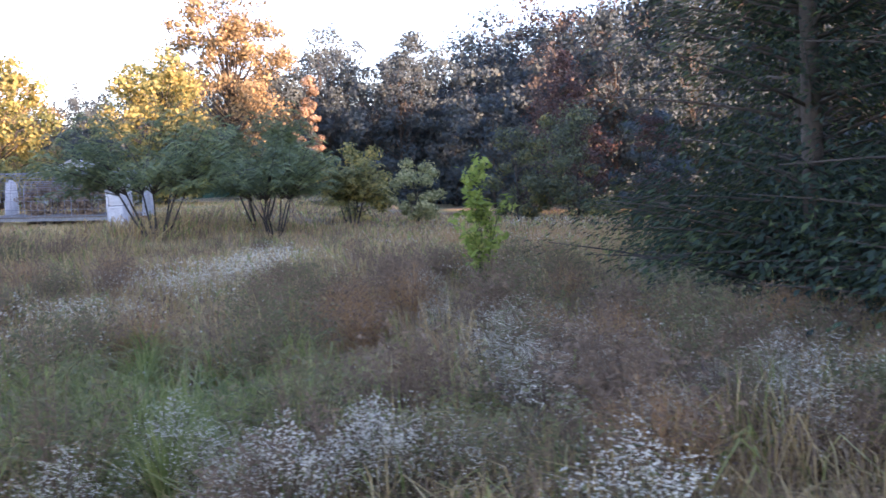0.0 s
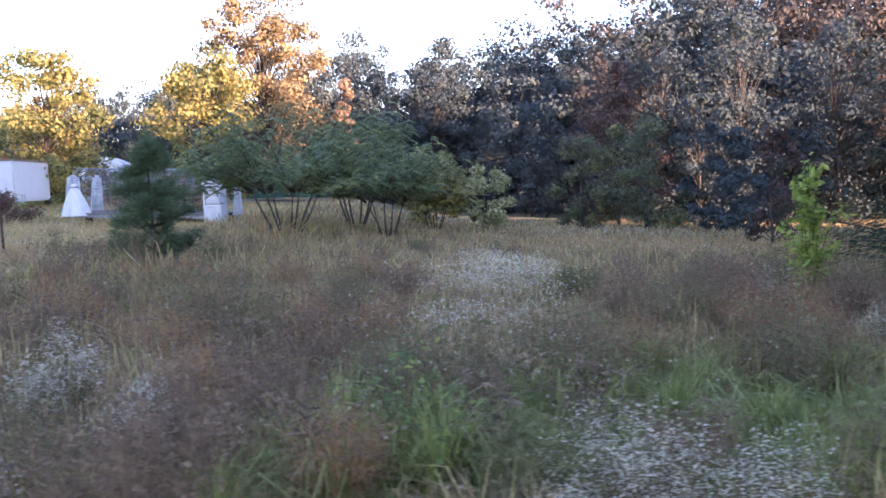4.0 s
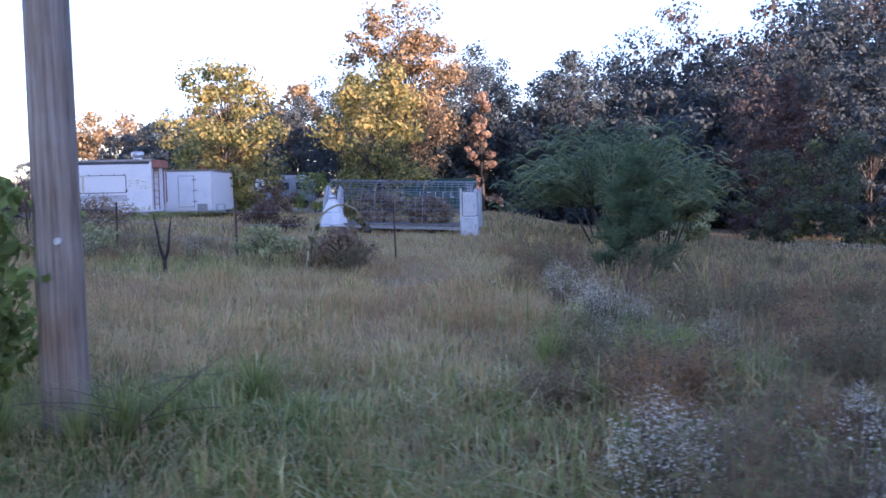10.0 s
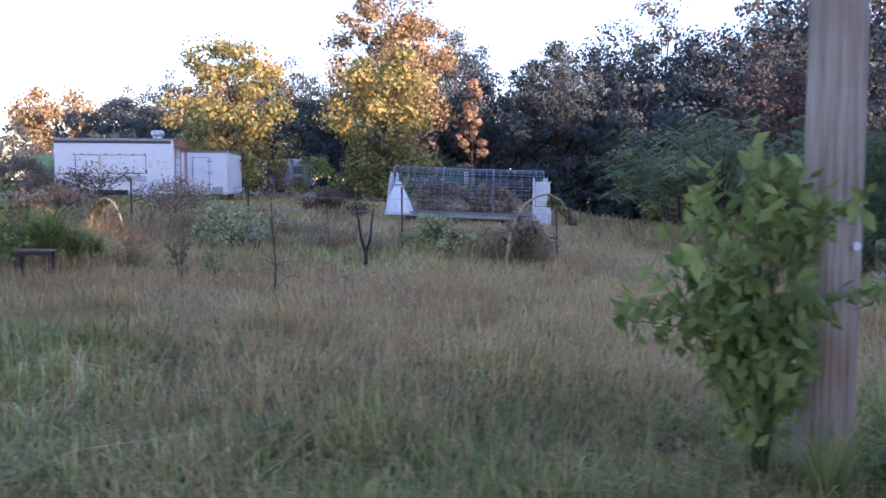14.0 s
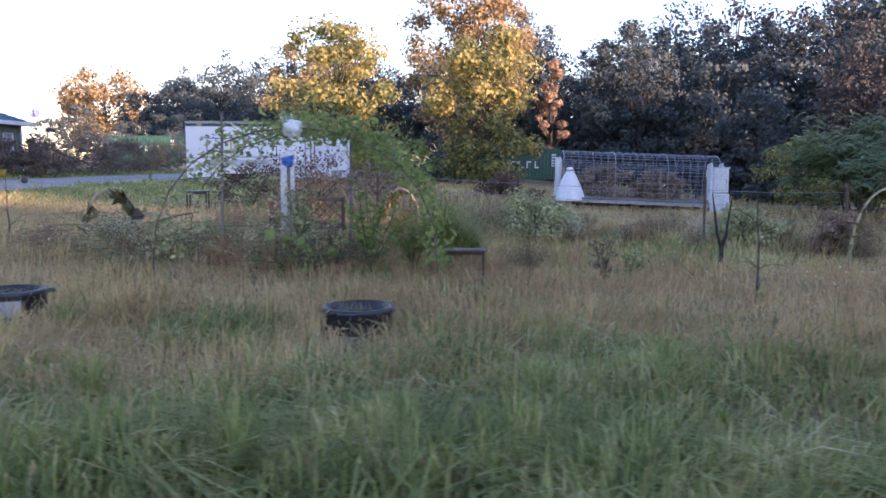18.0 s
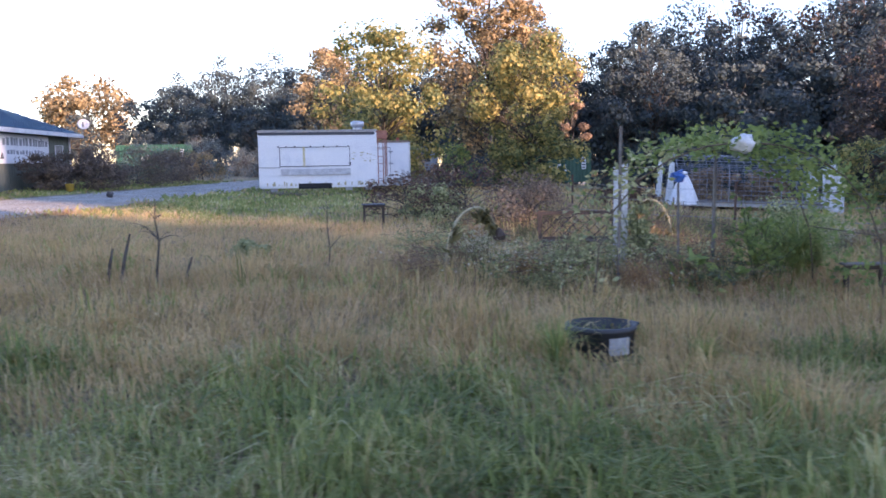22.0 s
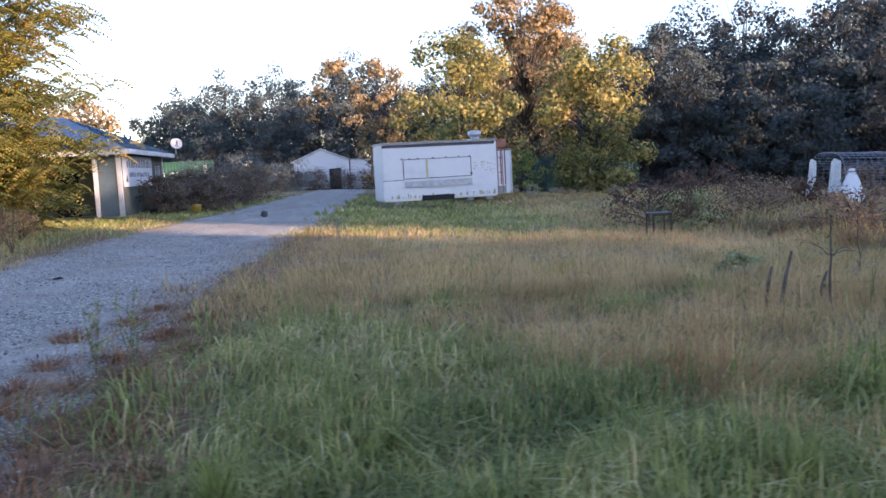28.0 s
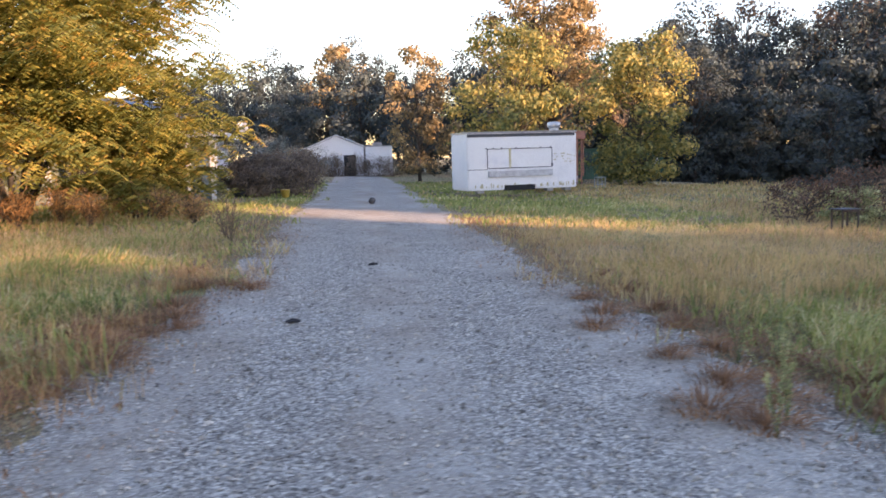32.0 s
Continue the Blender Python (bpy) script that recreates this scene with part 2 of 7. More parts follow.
LOCUST_LEAF = leaf_material("turning_locust_leaf", [(0.05, (0.1, 0.128, 0.038)), (0.4, (0.21, 0.225, 0.062)), (0.75, (0.43, 0.35, 0.088)), (0.95, (0.6, 0.35, 0.095))], 0.45, 0.4)
THICKET_LEAF = leaf_material("dull_brown_thicket_leaf", [(0.05, (0.1, 0.078, 0.062)), (0.5, (0.165, 0.125, 0.095)), (0.95, (0.25, 0.185, 0.13))], 0.5, 0.3)
REED_LEAF = leaf_material("orange_reed", [(0.0, (0.36, 0.19, 0.08)), (0.5, (0.5, 0.27, 0.11)), (1.0, (0.64, 0.4, 0.19))], 0.6, 0.4)
BROWN_LEAF = leaf_material("brown_shrub_leaf", [(0.05, (0.148, 0.103, 0.073)), (0.5, (0.294, 0.197, 0.127)), (0.95, (0.529, 0.354, 0.212))], 0.8, 0.25)
PALE_LEAF = leaf_material("pale_grey_green_leaf", [(0.05, (0.166, 0.190, 0.091)), (0.5, (0.331, 0.331, 0.152)), (0.95, (0.662, 0.596, 0.304))], 0.8, 0.3)
MAROON_LEAF = leaf_material("maroon_shrub_leaf", [(0.05, (0.071, 0.051, 0.040)), (0.5, (0.160, 0.092, 0.067)), (0.95, (0.272, 0.166, 0.106))], 0.8, 0.25)
# blue-grey scrub leaves, their shade worked into the tint
WILLOW_LEAF = leaf_material("blue_grey_shaded_willow_leaf", [(0.05, (0.1, 0.125, 0.125)), (0.5, (0.17, 0.2, 0.195)), (0.95, (0.27, 0.3, 0.28))], 0.8, 0.3)
DRY_LEAF = leaf_material("withered_leaf", [(0.1, (0.09, 0.08, 0.035)), (0.9, (0.22, 0.18, 0.07))], 2.0, 0.3)


def pole_material():
    m, nt, b = material("weathered_pole_wood")
    tc = nt.nodes.new("ShaderNodeTexCoord")
    mp = nt.nodes.new("ShaderNodeMapping")
    mp.inputs["Scale"].default_value = (34, 34, 1.6)
    nt.links.new(tc.outputs["Object"], mp.inputs[0])
    n = node(nt, "ShaderNodeTexNoise", Scale=1.0, Detail=8.0, Roughness=0.65)
    nt.links.new(mp.outputs[0], n.inputs["Vector"])
    streak = ramp(nt, n.outputs[0], [(0.25, (0.15, 0.125, 0.108)), (0.45, (0.31, 0.27, 0.235)), (0.62, (0.42, 0.375, 0.335)), (0.8, (0.52, 0.475, 0.43))])
    big = ramp(nt, noise_tex(nt, 1.6, 3.0), [(0.35, (0.7, 0.54, 0.43)), (0.6, (0.9, 0.84, 0.79))])
    nt.links.new(mixed(nt, 1.0, streak, big, "MULTIPLY"), b.inputs["Base Color"])
    b.inputs["Roughness"].default_value = 0.9
    bump(nt, b, n.outputs[0], 0.8, 0.012)
    return m


POLE_WOOD = pole_material()


def gravel_material():
    m, nt, b = material("grey_gravel")
    tc = nt.nodes.new("ShaderNodeTexCoord")
    v = node(nt, "ShaderNodeTexVoronoi", Scale=46.0)
    nt.links.new(tc.outputs["Object"], v.inputs["Vector"])
    stones = ramp(nt, v.outputs["Color"], [(0.08, (0.06, 0.054, 0.047)), (0.35, (0.215, 0.2, 0.175)), (0.65, (0.4, 0.375, 0.325)), (0.95, (0.76, 0.72, 0.63))])
    dust = ramp(nt, noise_tex(nt, 0.55, 6.0, 0.65), [(0.32, (0.23, 0.17, 0.12)), (0.45, (0.34, 0.29, 0.235)), (0.62, (0.46, 0.43, 0.375))])
    # two paler wheel tracks that follow the drive
    split = nt.nodes.new("ShaderNodeSeparateXYZ")
    nt.links.new(tc.outputs["Object"], split.inputs[0])

    def calc(kind, x, y, z=None):
        n = nt.nodes.new("ShaderNodeMath")
        n.operation = kind
        for socket, value in zip(n.inputs, (x, y, z)):
            if isinstance(value, (int, float)):
                socket.default_value = value
            elif value is not None:
                nt.links.new(value, socket)
        return n.outputs[0]
    across = calc("MULTIPLY_ADD", split.outputs[1], -0.085, split.outputs[0])
    across = calc("MULTIPLY_ADD", noise_tex(nt, 0.35, 3.0), 1.2, across)
    wave = calc("COSINE", calc("MULTIPLY", calc("ADD", across, 36.8), 3.3), 0.0)
    track = calc("MULTIPLY_ADD", wave, 0.42, calc("MULTIPLY_ADD", noise_tex(nt, 2.2, 5.0, 0.65), 0.6, 0.05))
    blend = ramp(nt, track, [(0.15, (0.08, 0.08, 0.08)), (0.75, (0.68, 0.68, 0.68))])
    nt.links.new(mixed(nt, blend, stones, dust), b.inputs["Base Color"])
    b.inputs["Roughness"].default_value = 0.95
    bump(nt, b, v.outputs["Distance"], 0.8, 0.02)
    return m


GRAVEL = gravel_material()
STONE = leaf_material("gravel_stone", [(0.1, (0.125, 0.115, 0.101)), (0.5, (0.312, 0.290, 0.258)), (0.95, (0.624, 0.580, 0.506))], 2.0, 0.0, 0.9)


# ---- geometry helpers ----
rng = np.random.default_rng(7)


class Geo:
    """Gathers vertices and faces as arrays, and makes one mesh of them."""

    def __init__(self):
        self.v, self.f, self.n = [], [], 0

    def add(self, verts, *faces):
        verts = np.asarray(verts, float).reshape(-1, 3)
        for f in faces:
            self.f.append(np.asarray(f, np.int64) + self.n)
        self.v.append(verts)
        self.n += len(verts)
        return self

    def mesh(self, name, mat, smooth=False):
        me = bpy.data.meshes.new(name)
        v = np.concatenate(self.v)
        me.vertices.add(len(v))
        me.vertices.foreach_set("co", v.astype(np.float32).ravel())
        sizes = np.concatenate([np.full(len(f), f.shape[1]) for f in self.f])
        index = np.concatenate([f.ravel() for f in self.f])
        me.loops.add(len(index))
        me.loops.foreach_set("vertex_index", index.astype(np.int32))
        me.polygons.add(len(sizes))
        me.polygons.foreach_set("loop_start", (np.cumsum(sizes) - sizes).astype(np.int32))
        me.polygons.foreach_set("use_smooth", np.full(len(sizes), smooth))
        me.update(calc_edges=True)
        me.validate()
        me.materials.append(mat)
        return me


def tube(g, points, radii, sides=6):
    p = np.asarray(points, float)
    r = np.asarray(radii, float)
    d = np.gradient(p, axis=0)
    d /= np.linalg.norm(d, axis=1)[:, None] + 1e-9
    ref = np.where(np.abs(d[:, 2:3]) > 0.9, [[1.0, 0, 0]], [[0, 0, 1.0]])
    a = np.cross(d, ref)
    a /= np.linalg.norm(a, axis=1)[:, None] + 1e-9
    b = np.cross(d, a)
    th = np.arange(sides) * 2 * np.pi / sides
    ring = p[:, None] + r[:, None, None] * (np.cos(th)[None, :, None] * a[:, None] + np.sin(th)[None, :, None] * b[:, None])
    k = len(p)
    i, j = np.meshgrid(np.arange(k - 1), np.arange(sides), indexing="ij")
    q = np.stack([i * sides + j, i * sides + (j + 1) % sides, (i + 1) * sides + (j + 1) % sides, (i + 1) * sides + j], -1).reshape(-1, 4)
    g.add(ring.reshape(-1, 3), q, np.arange(sides)[::-1][None], (np.arange(sides) + (k - 1) * sides)[None])


def box(g, lo, hi, bevel=0.0):
    lo, hi = np.array(lo, float), np.array(hi, float)
    if bevel <= 0:
        c = np.array([[x, y, z] for z in (lo[2], hi[2]) for x, y in ((lo[0], lo[1]), (hi[0], lo[1]), (hi[0], hi[1]), (lo[0], hi[1]))])
        return g.add(c, [[3, 2, 1, 0], [4, 5, 6, 7], [0, 1, 5, 4], [1, 2, 6, 5], [2, 3, 7, 6], [3, 0, 4, 7]])
    bm = bmesh.new()
    bmesh.ops.create_cube(bm, size=1.0, matrix=Matrix.Translation((lo + hi) / 2) @ Matrix.Diagonal((*(hi - lo), 1)))
    bmesh.ops.bevel(bm, geom=bm.edges[:], offset=bevel, segments=2, affect="EDGES")
    add_bm(g, bm)


def add_bm(g, bm):
    bm.verts.index_update()
    v = [x.co[:] for x in bm.verts]
    by = {}
    for f in bm.faces:
        by.setdefault(len(f.verts), []).append([x.index for x in f.verts])
    g.add(v, *by.values())
    bm.free()


def beam(g, a, b, w, h=None):
    """A squared bar from a to b."""
    a, b = np.array(a, float), np.array(b, float)
    h = h or w
    d = (b - a) / np.linalg.norm(b - a)
    ref = np.array([0, 0, 1.0]) if abs(d[2]) < 0.9 else np.array([1.0, 0, 0])
    s = np.cross(d, ref)
    s /= np.linalg.norm(s)
    u = np.cross(s, d)
    c = [o + i * s * w / 2 + j * u * h / 2 for o in (a, b) for i, j in ((-1, -1), (1, -1), (1, 1), (-1, 1))]
    g.add(c, [[3, 2, 1, 0], [4, 5, 6, 7], [0, 1, 5, 4], [1, 2, 6, 5], [2, 3, 7, 6], [3, 0, 4, 7]])


def unit(n, r=rng):
    v = r.normal(size=(n, 3))
    return v / np.linalg.norm(v, axis=1)[:, None]


def cards(g, at, size, r=rng, aspect=0.55, droop=0.0, facing=None, lay=0.0, dirs=None):
    """Leaves: pointed four-cornered blades, bent along the middle; lay turns them flat to the way they face."""
    at = np.asarray(at, float)
    n = len(at)
    along = unit(n, r) if dirs is None else dirs + unit(n, r) * 0.35
    if lay:
        f = facing / (np.linalg.norm(facing, axis=1)[:, None] + 1e-9)
        along = along - f * (along * f).sum(1)[:, None] * lay
    along[:, 2] = along[:, 2] * (1 - droop) - droop
    along /= np.linalg.norm(along, axis=1)[:, None]
    side = np.cross(along, unit(n, r) if facing is None else facing)
    side /= np.linalg.norm(side, axis=1)[:, None] + 1e-9
    up = np.cross(side, along)
    s = (np.asarray(size, float) * r.uniform(0.65, 1.35, n))[:, None]
    v = np.stack([at - along * s * 0.5, at + side * s * aspect * 0.5 + up * s * 0.08, at + along * s * 0.5, at - side * s * aspect * 0.5 + up * s * 0.08], 1)
    g.add(v.reshape(-1, 3), np.arange(n * 4).reshape(-1, 4))


def part(name, g, mat, parent=None, label="", smooth=False):
    ob = new(name, g.mesh(name, mat, smooth))
    ob.parent = parent
    return tagged(ob, label) if label else ob


def thing(name, label, category, at=(0, 0, 0), turn=0.0, group="", kind=""):
    ob = new(name)
    ob.empty_display_size = 0.2
    ob.matrix_world = pose(*at, 0, 0, turn)
    return tagged(ob, label, category, group, kind)


def setting(name, g, mat, label, smooth=False):
    return tagged(new(name, g.mesh(name, mat, smooth)), label, name.replace("_", " "), kind="structure")


def stuff(name, g, mat, label, category):
    return tagged(new(name, g.mesh(name, mat)), label, category, kind="stuff")


# ---- ground ----
def step(a, b, x):
    t = np.clip((x - a) / (b - a), 0, 1)
    return t * t * (3 - 2 * t)


_lattice = np.random.default_rng(3).random((256, 256))


def value_noise(x, y, scale):
    x, y = np.asarray(x) * scale + 71.3, np.asarray(y) * scale + 33.7
    i, j = np.floor(x).astype(int), np.floor(y).astype(int)
    u, v = x - i, y - j
    u, v = u * u * (3 - 2 * u), v * v * (3 - 2 * v)
    at = lambda a, b: _lattice[a % 256, b % 256]
    return (at(i, j) * (1 - u) + at(i + 1, j) * u) * (1 - v) + (at(i, j + 1) * (1 - u) + at(i + 1, j + 1) * u) * v


def ground_z(x, y):
    x, y = np.asarray(x, float), np.asarray(y, float)
    z = 0.1 - 0.035 * np.clip(x, -40, 40) - np.minimum(0.03 * np.maximum(0, y - 12), 1.3) * step(-8, 4, x)
    on_road = step(road_left(y) - 1.0, road_left(y), x) * (1 - step(road_right(y), road_right(y) + 1.0, x))
    return z + (value_noise(x, y, 0.45) - 0.5) * 0.12 * (1 - on_road) + 0.10 * np.exp(-((x + 21) ** 2 / 9 + (y - 13) ** 2 / 5))


def road_left(y):
    return np.interp(y, [-20, 8, 12, 15, 20, 28, 44, 79, 110], [-39.8, -39.45, -39.2, -38.45, -38.1, -37.6, -36.0, -33.2, -33])


def road_right(y):
    return np.interp(y, [-20, 8, 16, 19, 25, 36, 56, 77, 110], [-33.0, -33.5, -33.4, -33.25, -32.7, -31.7, -30.0, -28.4, -28])


def ragged(y, n):
    return (value_noise(y, y * 0 + n, 1.7) - 0.5) * 0.4 + (value_noise(y, y * 0 + n + 4, 0.5) - 0.5) * 0.3


def path_y(x):
    return np.interp(x, [-37.5, -30, -16.6, -14, -10.9, -7.3, -3, 0.5, 2.7], [4.4, 3.0, 1.5, 1.1, 0.57, -0.17, 0.2, 0.27, -0.2])


def at_ground(x, y, sink=0.0):
    return (x, y, float(ground_z(x, y)) - sink)


def sheet(name, xs, ys, z, mat, label):
    X, Y = np.meshgrid(xs, ys)
    g = Geo()
    nx, ny = len(xs), len(ys)
    i, j = np.meshgrid(np.arange(ny - 1), np.arange(nx - 1), indexing="ij")
    a = i * nx + j
    g.add(np.stack([X, Y, z(X, Y)], -1).reshape(-1, 3), np.stack([a, a + 1, a + nx + 1, a + nx], -1).reshape(-1, 4))
    return setting(name, g, mat, label, True)


xs = np.concatenate([[-900, -500, -300, -200, -140, -100, -80, -65], np.arange(-55, 30, 0.5), [32, 36, 42, 50, 65, 90, 140, 250, 500, 900]])
ys = np.concatenate([[-900, -400, -200, -100, -60, -35, -20], np.arange(-12, 70, 0.5), [72, 76, 82, 90, 105, 130, 170, 250, 500, 1200]])
sheet("ground", xs, ys, ground_z, SOIL, "rough field soil with thatch and short weeds")

# gravel road, a ragged strip laid on the ground
gy = np.concatenate([np.arange(-90, -12, 2.0), np.arange(-12, 100, 0.25)])
cols = np.linspace(0, 1, 25)
YY = np.repeat(gy[:, None], 25, 1)
L, R = road_left(gy) + ragged(gy, 5), road_right(gy) + ragged(gy, 15)
XX = L[:, None] + (R - L)[:, None] * cols[None]
edge = np.minimum(cols, 1 - cols)[None] * 6
ZZ = 0.1 - 0.035 * np.clip(XX, -40, 40) + 0.035 * np.clip(edge, 0, 1) - 0.02 + (value_noise(XX, YY, 0.9) - 0.5) * 0.02
ZZ = np.where(edge < 0.01, ground_z(XX, YY) - 0.02, np.maximum(ZZ, ground_z(XX, YY) + 0.006))
g = Geo()
i, j = np.meshgrid(np.arange(len(gy) - 1), np.arange(24), indexing="ij")
a = i * 25 + j
g.add(np.stack([XX, YY, ZZ], -1).reshape(-1, 3), np.stack([a, a + 1, a + 26, a + 25], -1).reshape(-1, 4))
setting("road", g, GRAVEL, "pale grey gravel drive with worn wheel tracks", True)


def road_z(x, y):
    return np.maximum(0.1 - 0.035 * np.clip(x, -40, 40) + 0.015, ground_z(x, y) + 0.006)


# ---- trees ----
def branchy(g, base, tips, r0, r1=0.015, sides=5, sag=0.15, rings=5):
    base = np.array(base, float)
    for tip in tips:
        tip = np.array(tip, float)
        t = np.linspace(0, 1, rings)[:, None]
        p = base + (tip - base) * t
        p[:, 2] += np.sin(t[:, 0] * np.pi) * sag * np.linalg.norm(tip - base)
        tube(g, p, r0 + (r1 - r0) * t[:, 0], sides)


def tree(name, at, height, width, leaf, label, leaves=6000, size=0.3, clumps=34, bottom=0.2, seed=1, trunk=0.22, bark=BARK, shape="round", forks=1, turn=0.0, group="", droop=0.2, clump_r=0.16, category="tree"):
    """A tapered trunk with limbs to each clump, and a crown of many small leaves in clumps with gaps."""
    r = np.random.default_rng(seed)
    top = thing(name, label, category, at, turn, group)
    h0 = height * bottom
    centres = []
    while len(centres) < clumps:
        p = r.uniform(-1, 1, 3)
        if shape == "round":
            ok = 0.25 < np.linalg.norm(p) < 0.95
            c = np.array([p[0] * width / 2, p[1] * width / 2, h0 + (p[2] + 1) / 2 * (height - h0)])
        elif shape == "cone":
            f = (p[2] + 1) / 2
            ok = np.hypot(p[0], p[1]) < 1
            k = (1 - f) ** 0.8 + 0.04
            c = np.array([p[0] * width / 2 * k, p[1] * width / 2 * k, h0 + f * (height - h0)])
        elif shape == "flat":
            ok = np.hypot(p[0], p[1]) < 1
            c = np.array([p[0] * width / 2, p[1] * width / 2, h0 + (height - h0) * (0.45 + 0.4 * p[2]) * (1.15 - 0.5 * np.hypot(p[0], p[1]))])
        else:  # upright oval, wide low
            f = (p[2] + 1) / 2
            k = np.sin(np.pi * (0.12 + 0.8 * f)) ** 0.7
            ok = 0.2 < np.hypot(p[0], p[1]) < 1
            c = np.array([p[0] * width / 2 * k, p[1] * width / 2 * k, h0 + f * (height - h0)])
        if ok:
            centres.append(c)
    centres = np.array(centres)
    g, limb = Geo(), Geo()
    for k in range(forks):
        lean = r.normal(size=2) * (0.02 if forks == 1 else 0.16) * height
        zt = height * (0.8 if shape != "flat" else 0.6)
        t = np.linspace(0, 1, 7)
        base = r.normal(size=2) * (0.0 if forks == 1 else 0.12)
        p = np.stack([base[0] + lean[0] * t ** 1.3, base[1] + lean[1] * t ** 1.3, -0.15 + (zt + 0.15) * t], -1)
        p[1:-1, :2] += r.normal(size=(5, 2)) * 0.02 * height / 6
        tube(g, p, trunk * (1 - 0.85 * t), 6)
        for c in centres[k::forks]:
            f = np.clip((c[2] - h0 * 0.2) / zt * 0.62, 0.1, 0.9)
            s = np.array([np.interp(f, t, p[:, q]) for q in range(3)])
            branchy(limb, s, [c], trunk * 0.32 * (1 - 0.6 * f), 0.012, 3, 0.06, 3)
    part("trunk", g, bark, top, smooth=True)
    tagged(part("limbwork", limb, bark, top, smooth=True), kind="stuff")
    which = r.integers(0, clumps, leaves)
    rad = clump_r * width * r.uniform(0.6, 1.25, clumps)
    off = unit(leaves, r) * (r.random(leaves) ** 0.45)[:, None]
    at_leaf = centres[which] + off * rad[which][:, None] * np.array([1, 1, 0.75 if shape != "flat" else 0.35])
    g = Geo()
    cards(g, at_leaf, np.full(leaves, size), r, 0.7, droop * 0.4, off + unit(leaves, r) * 0.3 + np.array([0, 0, 0.1]), 0.9)
    part("crown", g, leaf, top)
    return top


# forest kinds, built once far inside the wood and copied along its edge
oak_a = tree("forest_tree", at_ground(14, 92), 19, 10, FOREST_LEAF, "tall dark green oak in shade at the wood's edge, blue haze put in its leaf colour", 6400, 0.36, 98, 0.06, 11, 0.3, group="forest edge trees")
oak_b = tree("forest_tree", at_ground(22, 84), 20, 11, FOREST_LEAF, "tall dark green oak in shade at the wood's edge, blue haze put in its leaf colour", 6400, 0.36, 90, 0.08, 12, 0.3, group="forest edge trees")
oak_c = tree("forest_tree", at_ground(3, 88.5), 17, 9, FOREST_LEAF, "tall dark green oak in shade at the wood's edge, blue haze put in its leaf colour", 5800, 0.34, 86, 0.05, 13, 0.28, shape="oval", group="forest edge trees")
oak_d = tree("forest_tree", at_ground(40, 86), 19.5, 10.5, SUN_TINT_LEAF, "tall oak at the wood's edge, low-sun bronze put in its leaf colour", 6400, 0.36, 98, 0.1, 16, 0.3, group="forest edge trees")
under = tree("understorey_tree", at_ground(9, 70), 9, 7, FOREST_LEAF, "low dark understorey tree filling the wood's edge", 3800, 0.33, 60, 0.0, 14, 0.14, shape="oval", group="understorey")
place = np.random.default_rng(21)


def forest_row(x0, x1, y0, y1, gap, kinds, scale):
    x = x0
    while x < x1:
        f = (x - x0) / (x1 - x0)
        px, py = x + place.uniform(-1, 1) * gap * 0.3, y0 + (y1 - y0) * f + place.uniform(-2, 2)
        s = place.uniform(*scale) * (0.88 + 0.0125 * min(max(px, 0), 40) if py > 74 and px > -8 else 1)
        kind = kinds[place.integers(len(kinds))]
        ob = copy_thing(kind, pose(*at_ground(px, py, 0.1), 0, 0, place.uniform(0, 360)))
        ob.scale = (s, s, s * place.uniform(0.92, 1.08))
        x += gap * place.uniform(0.8, 1.2)


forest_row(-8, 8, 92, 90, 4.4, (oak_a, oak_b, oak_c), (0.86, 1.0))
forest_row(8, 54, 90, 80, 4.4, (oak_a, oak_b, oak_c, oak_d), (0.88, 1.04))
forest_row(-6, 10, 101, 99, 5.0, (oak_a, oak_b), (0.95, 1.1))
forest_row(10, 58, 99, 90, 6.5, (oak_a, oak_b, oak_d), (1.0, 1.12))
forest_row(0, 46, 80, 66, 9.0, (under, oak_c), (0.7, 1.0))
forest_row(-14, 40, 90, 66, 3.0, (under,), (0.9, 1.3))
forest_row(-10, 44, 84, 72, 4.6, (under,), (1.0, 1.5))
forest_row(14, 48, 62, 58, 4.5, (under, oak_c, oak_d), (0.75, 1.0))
# unseen trees added to the east keep the field in shade, with one lower gap
GAPS = ((-26.5, 1.3),)
shade = tree("unseen_shade_tree", at_ground(34, 52), 10, 8, FOREST_LEAF, "unseen tree added east of the field to block the sun", 1500, 0.85, 48, 0.0, 15, 0.16, shape="oval", group="east wood")
for row, px in enumerate((32.0, 36.5, 41.0)):
    for q in range(-11, 24):
        py = -48.4 + q * 3.6 - row * 1.73
        seen = py - (px - 32.0) * -0.84
        low = [tall for at, tall in GAPS if abs(seen - at) < 3.6]
        s = low[0] if low else 1.75 if py < -24 else 2.1 if py < -8 else 1.78 if py < 3 else 1.55 if py < 24 else 1.95
        ob = copy_thing(shade, pose(*at_ground(px, py, 0.1), 0, 0, place.uniform(0, 360)))
        ob.scale = (0.5 if low else 0.95, 0.5 if low else 0.95, s * place.uniform(0.95, 1.05))
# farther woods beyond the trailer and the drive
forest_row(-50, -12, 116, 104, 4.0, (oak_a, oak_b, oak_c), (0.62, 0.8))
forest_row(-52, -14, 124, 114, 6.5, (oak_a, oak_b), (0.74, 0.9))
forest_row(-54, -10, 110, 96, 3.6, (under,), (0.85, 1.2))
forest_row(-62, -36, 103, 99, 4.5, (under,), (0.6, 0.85))

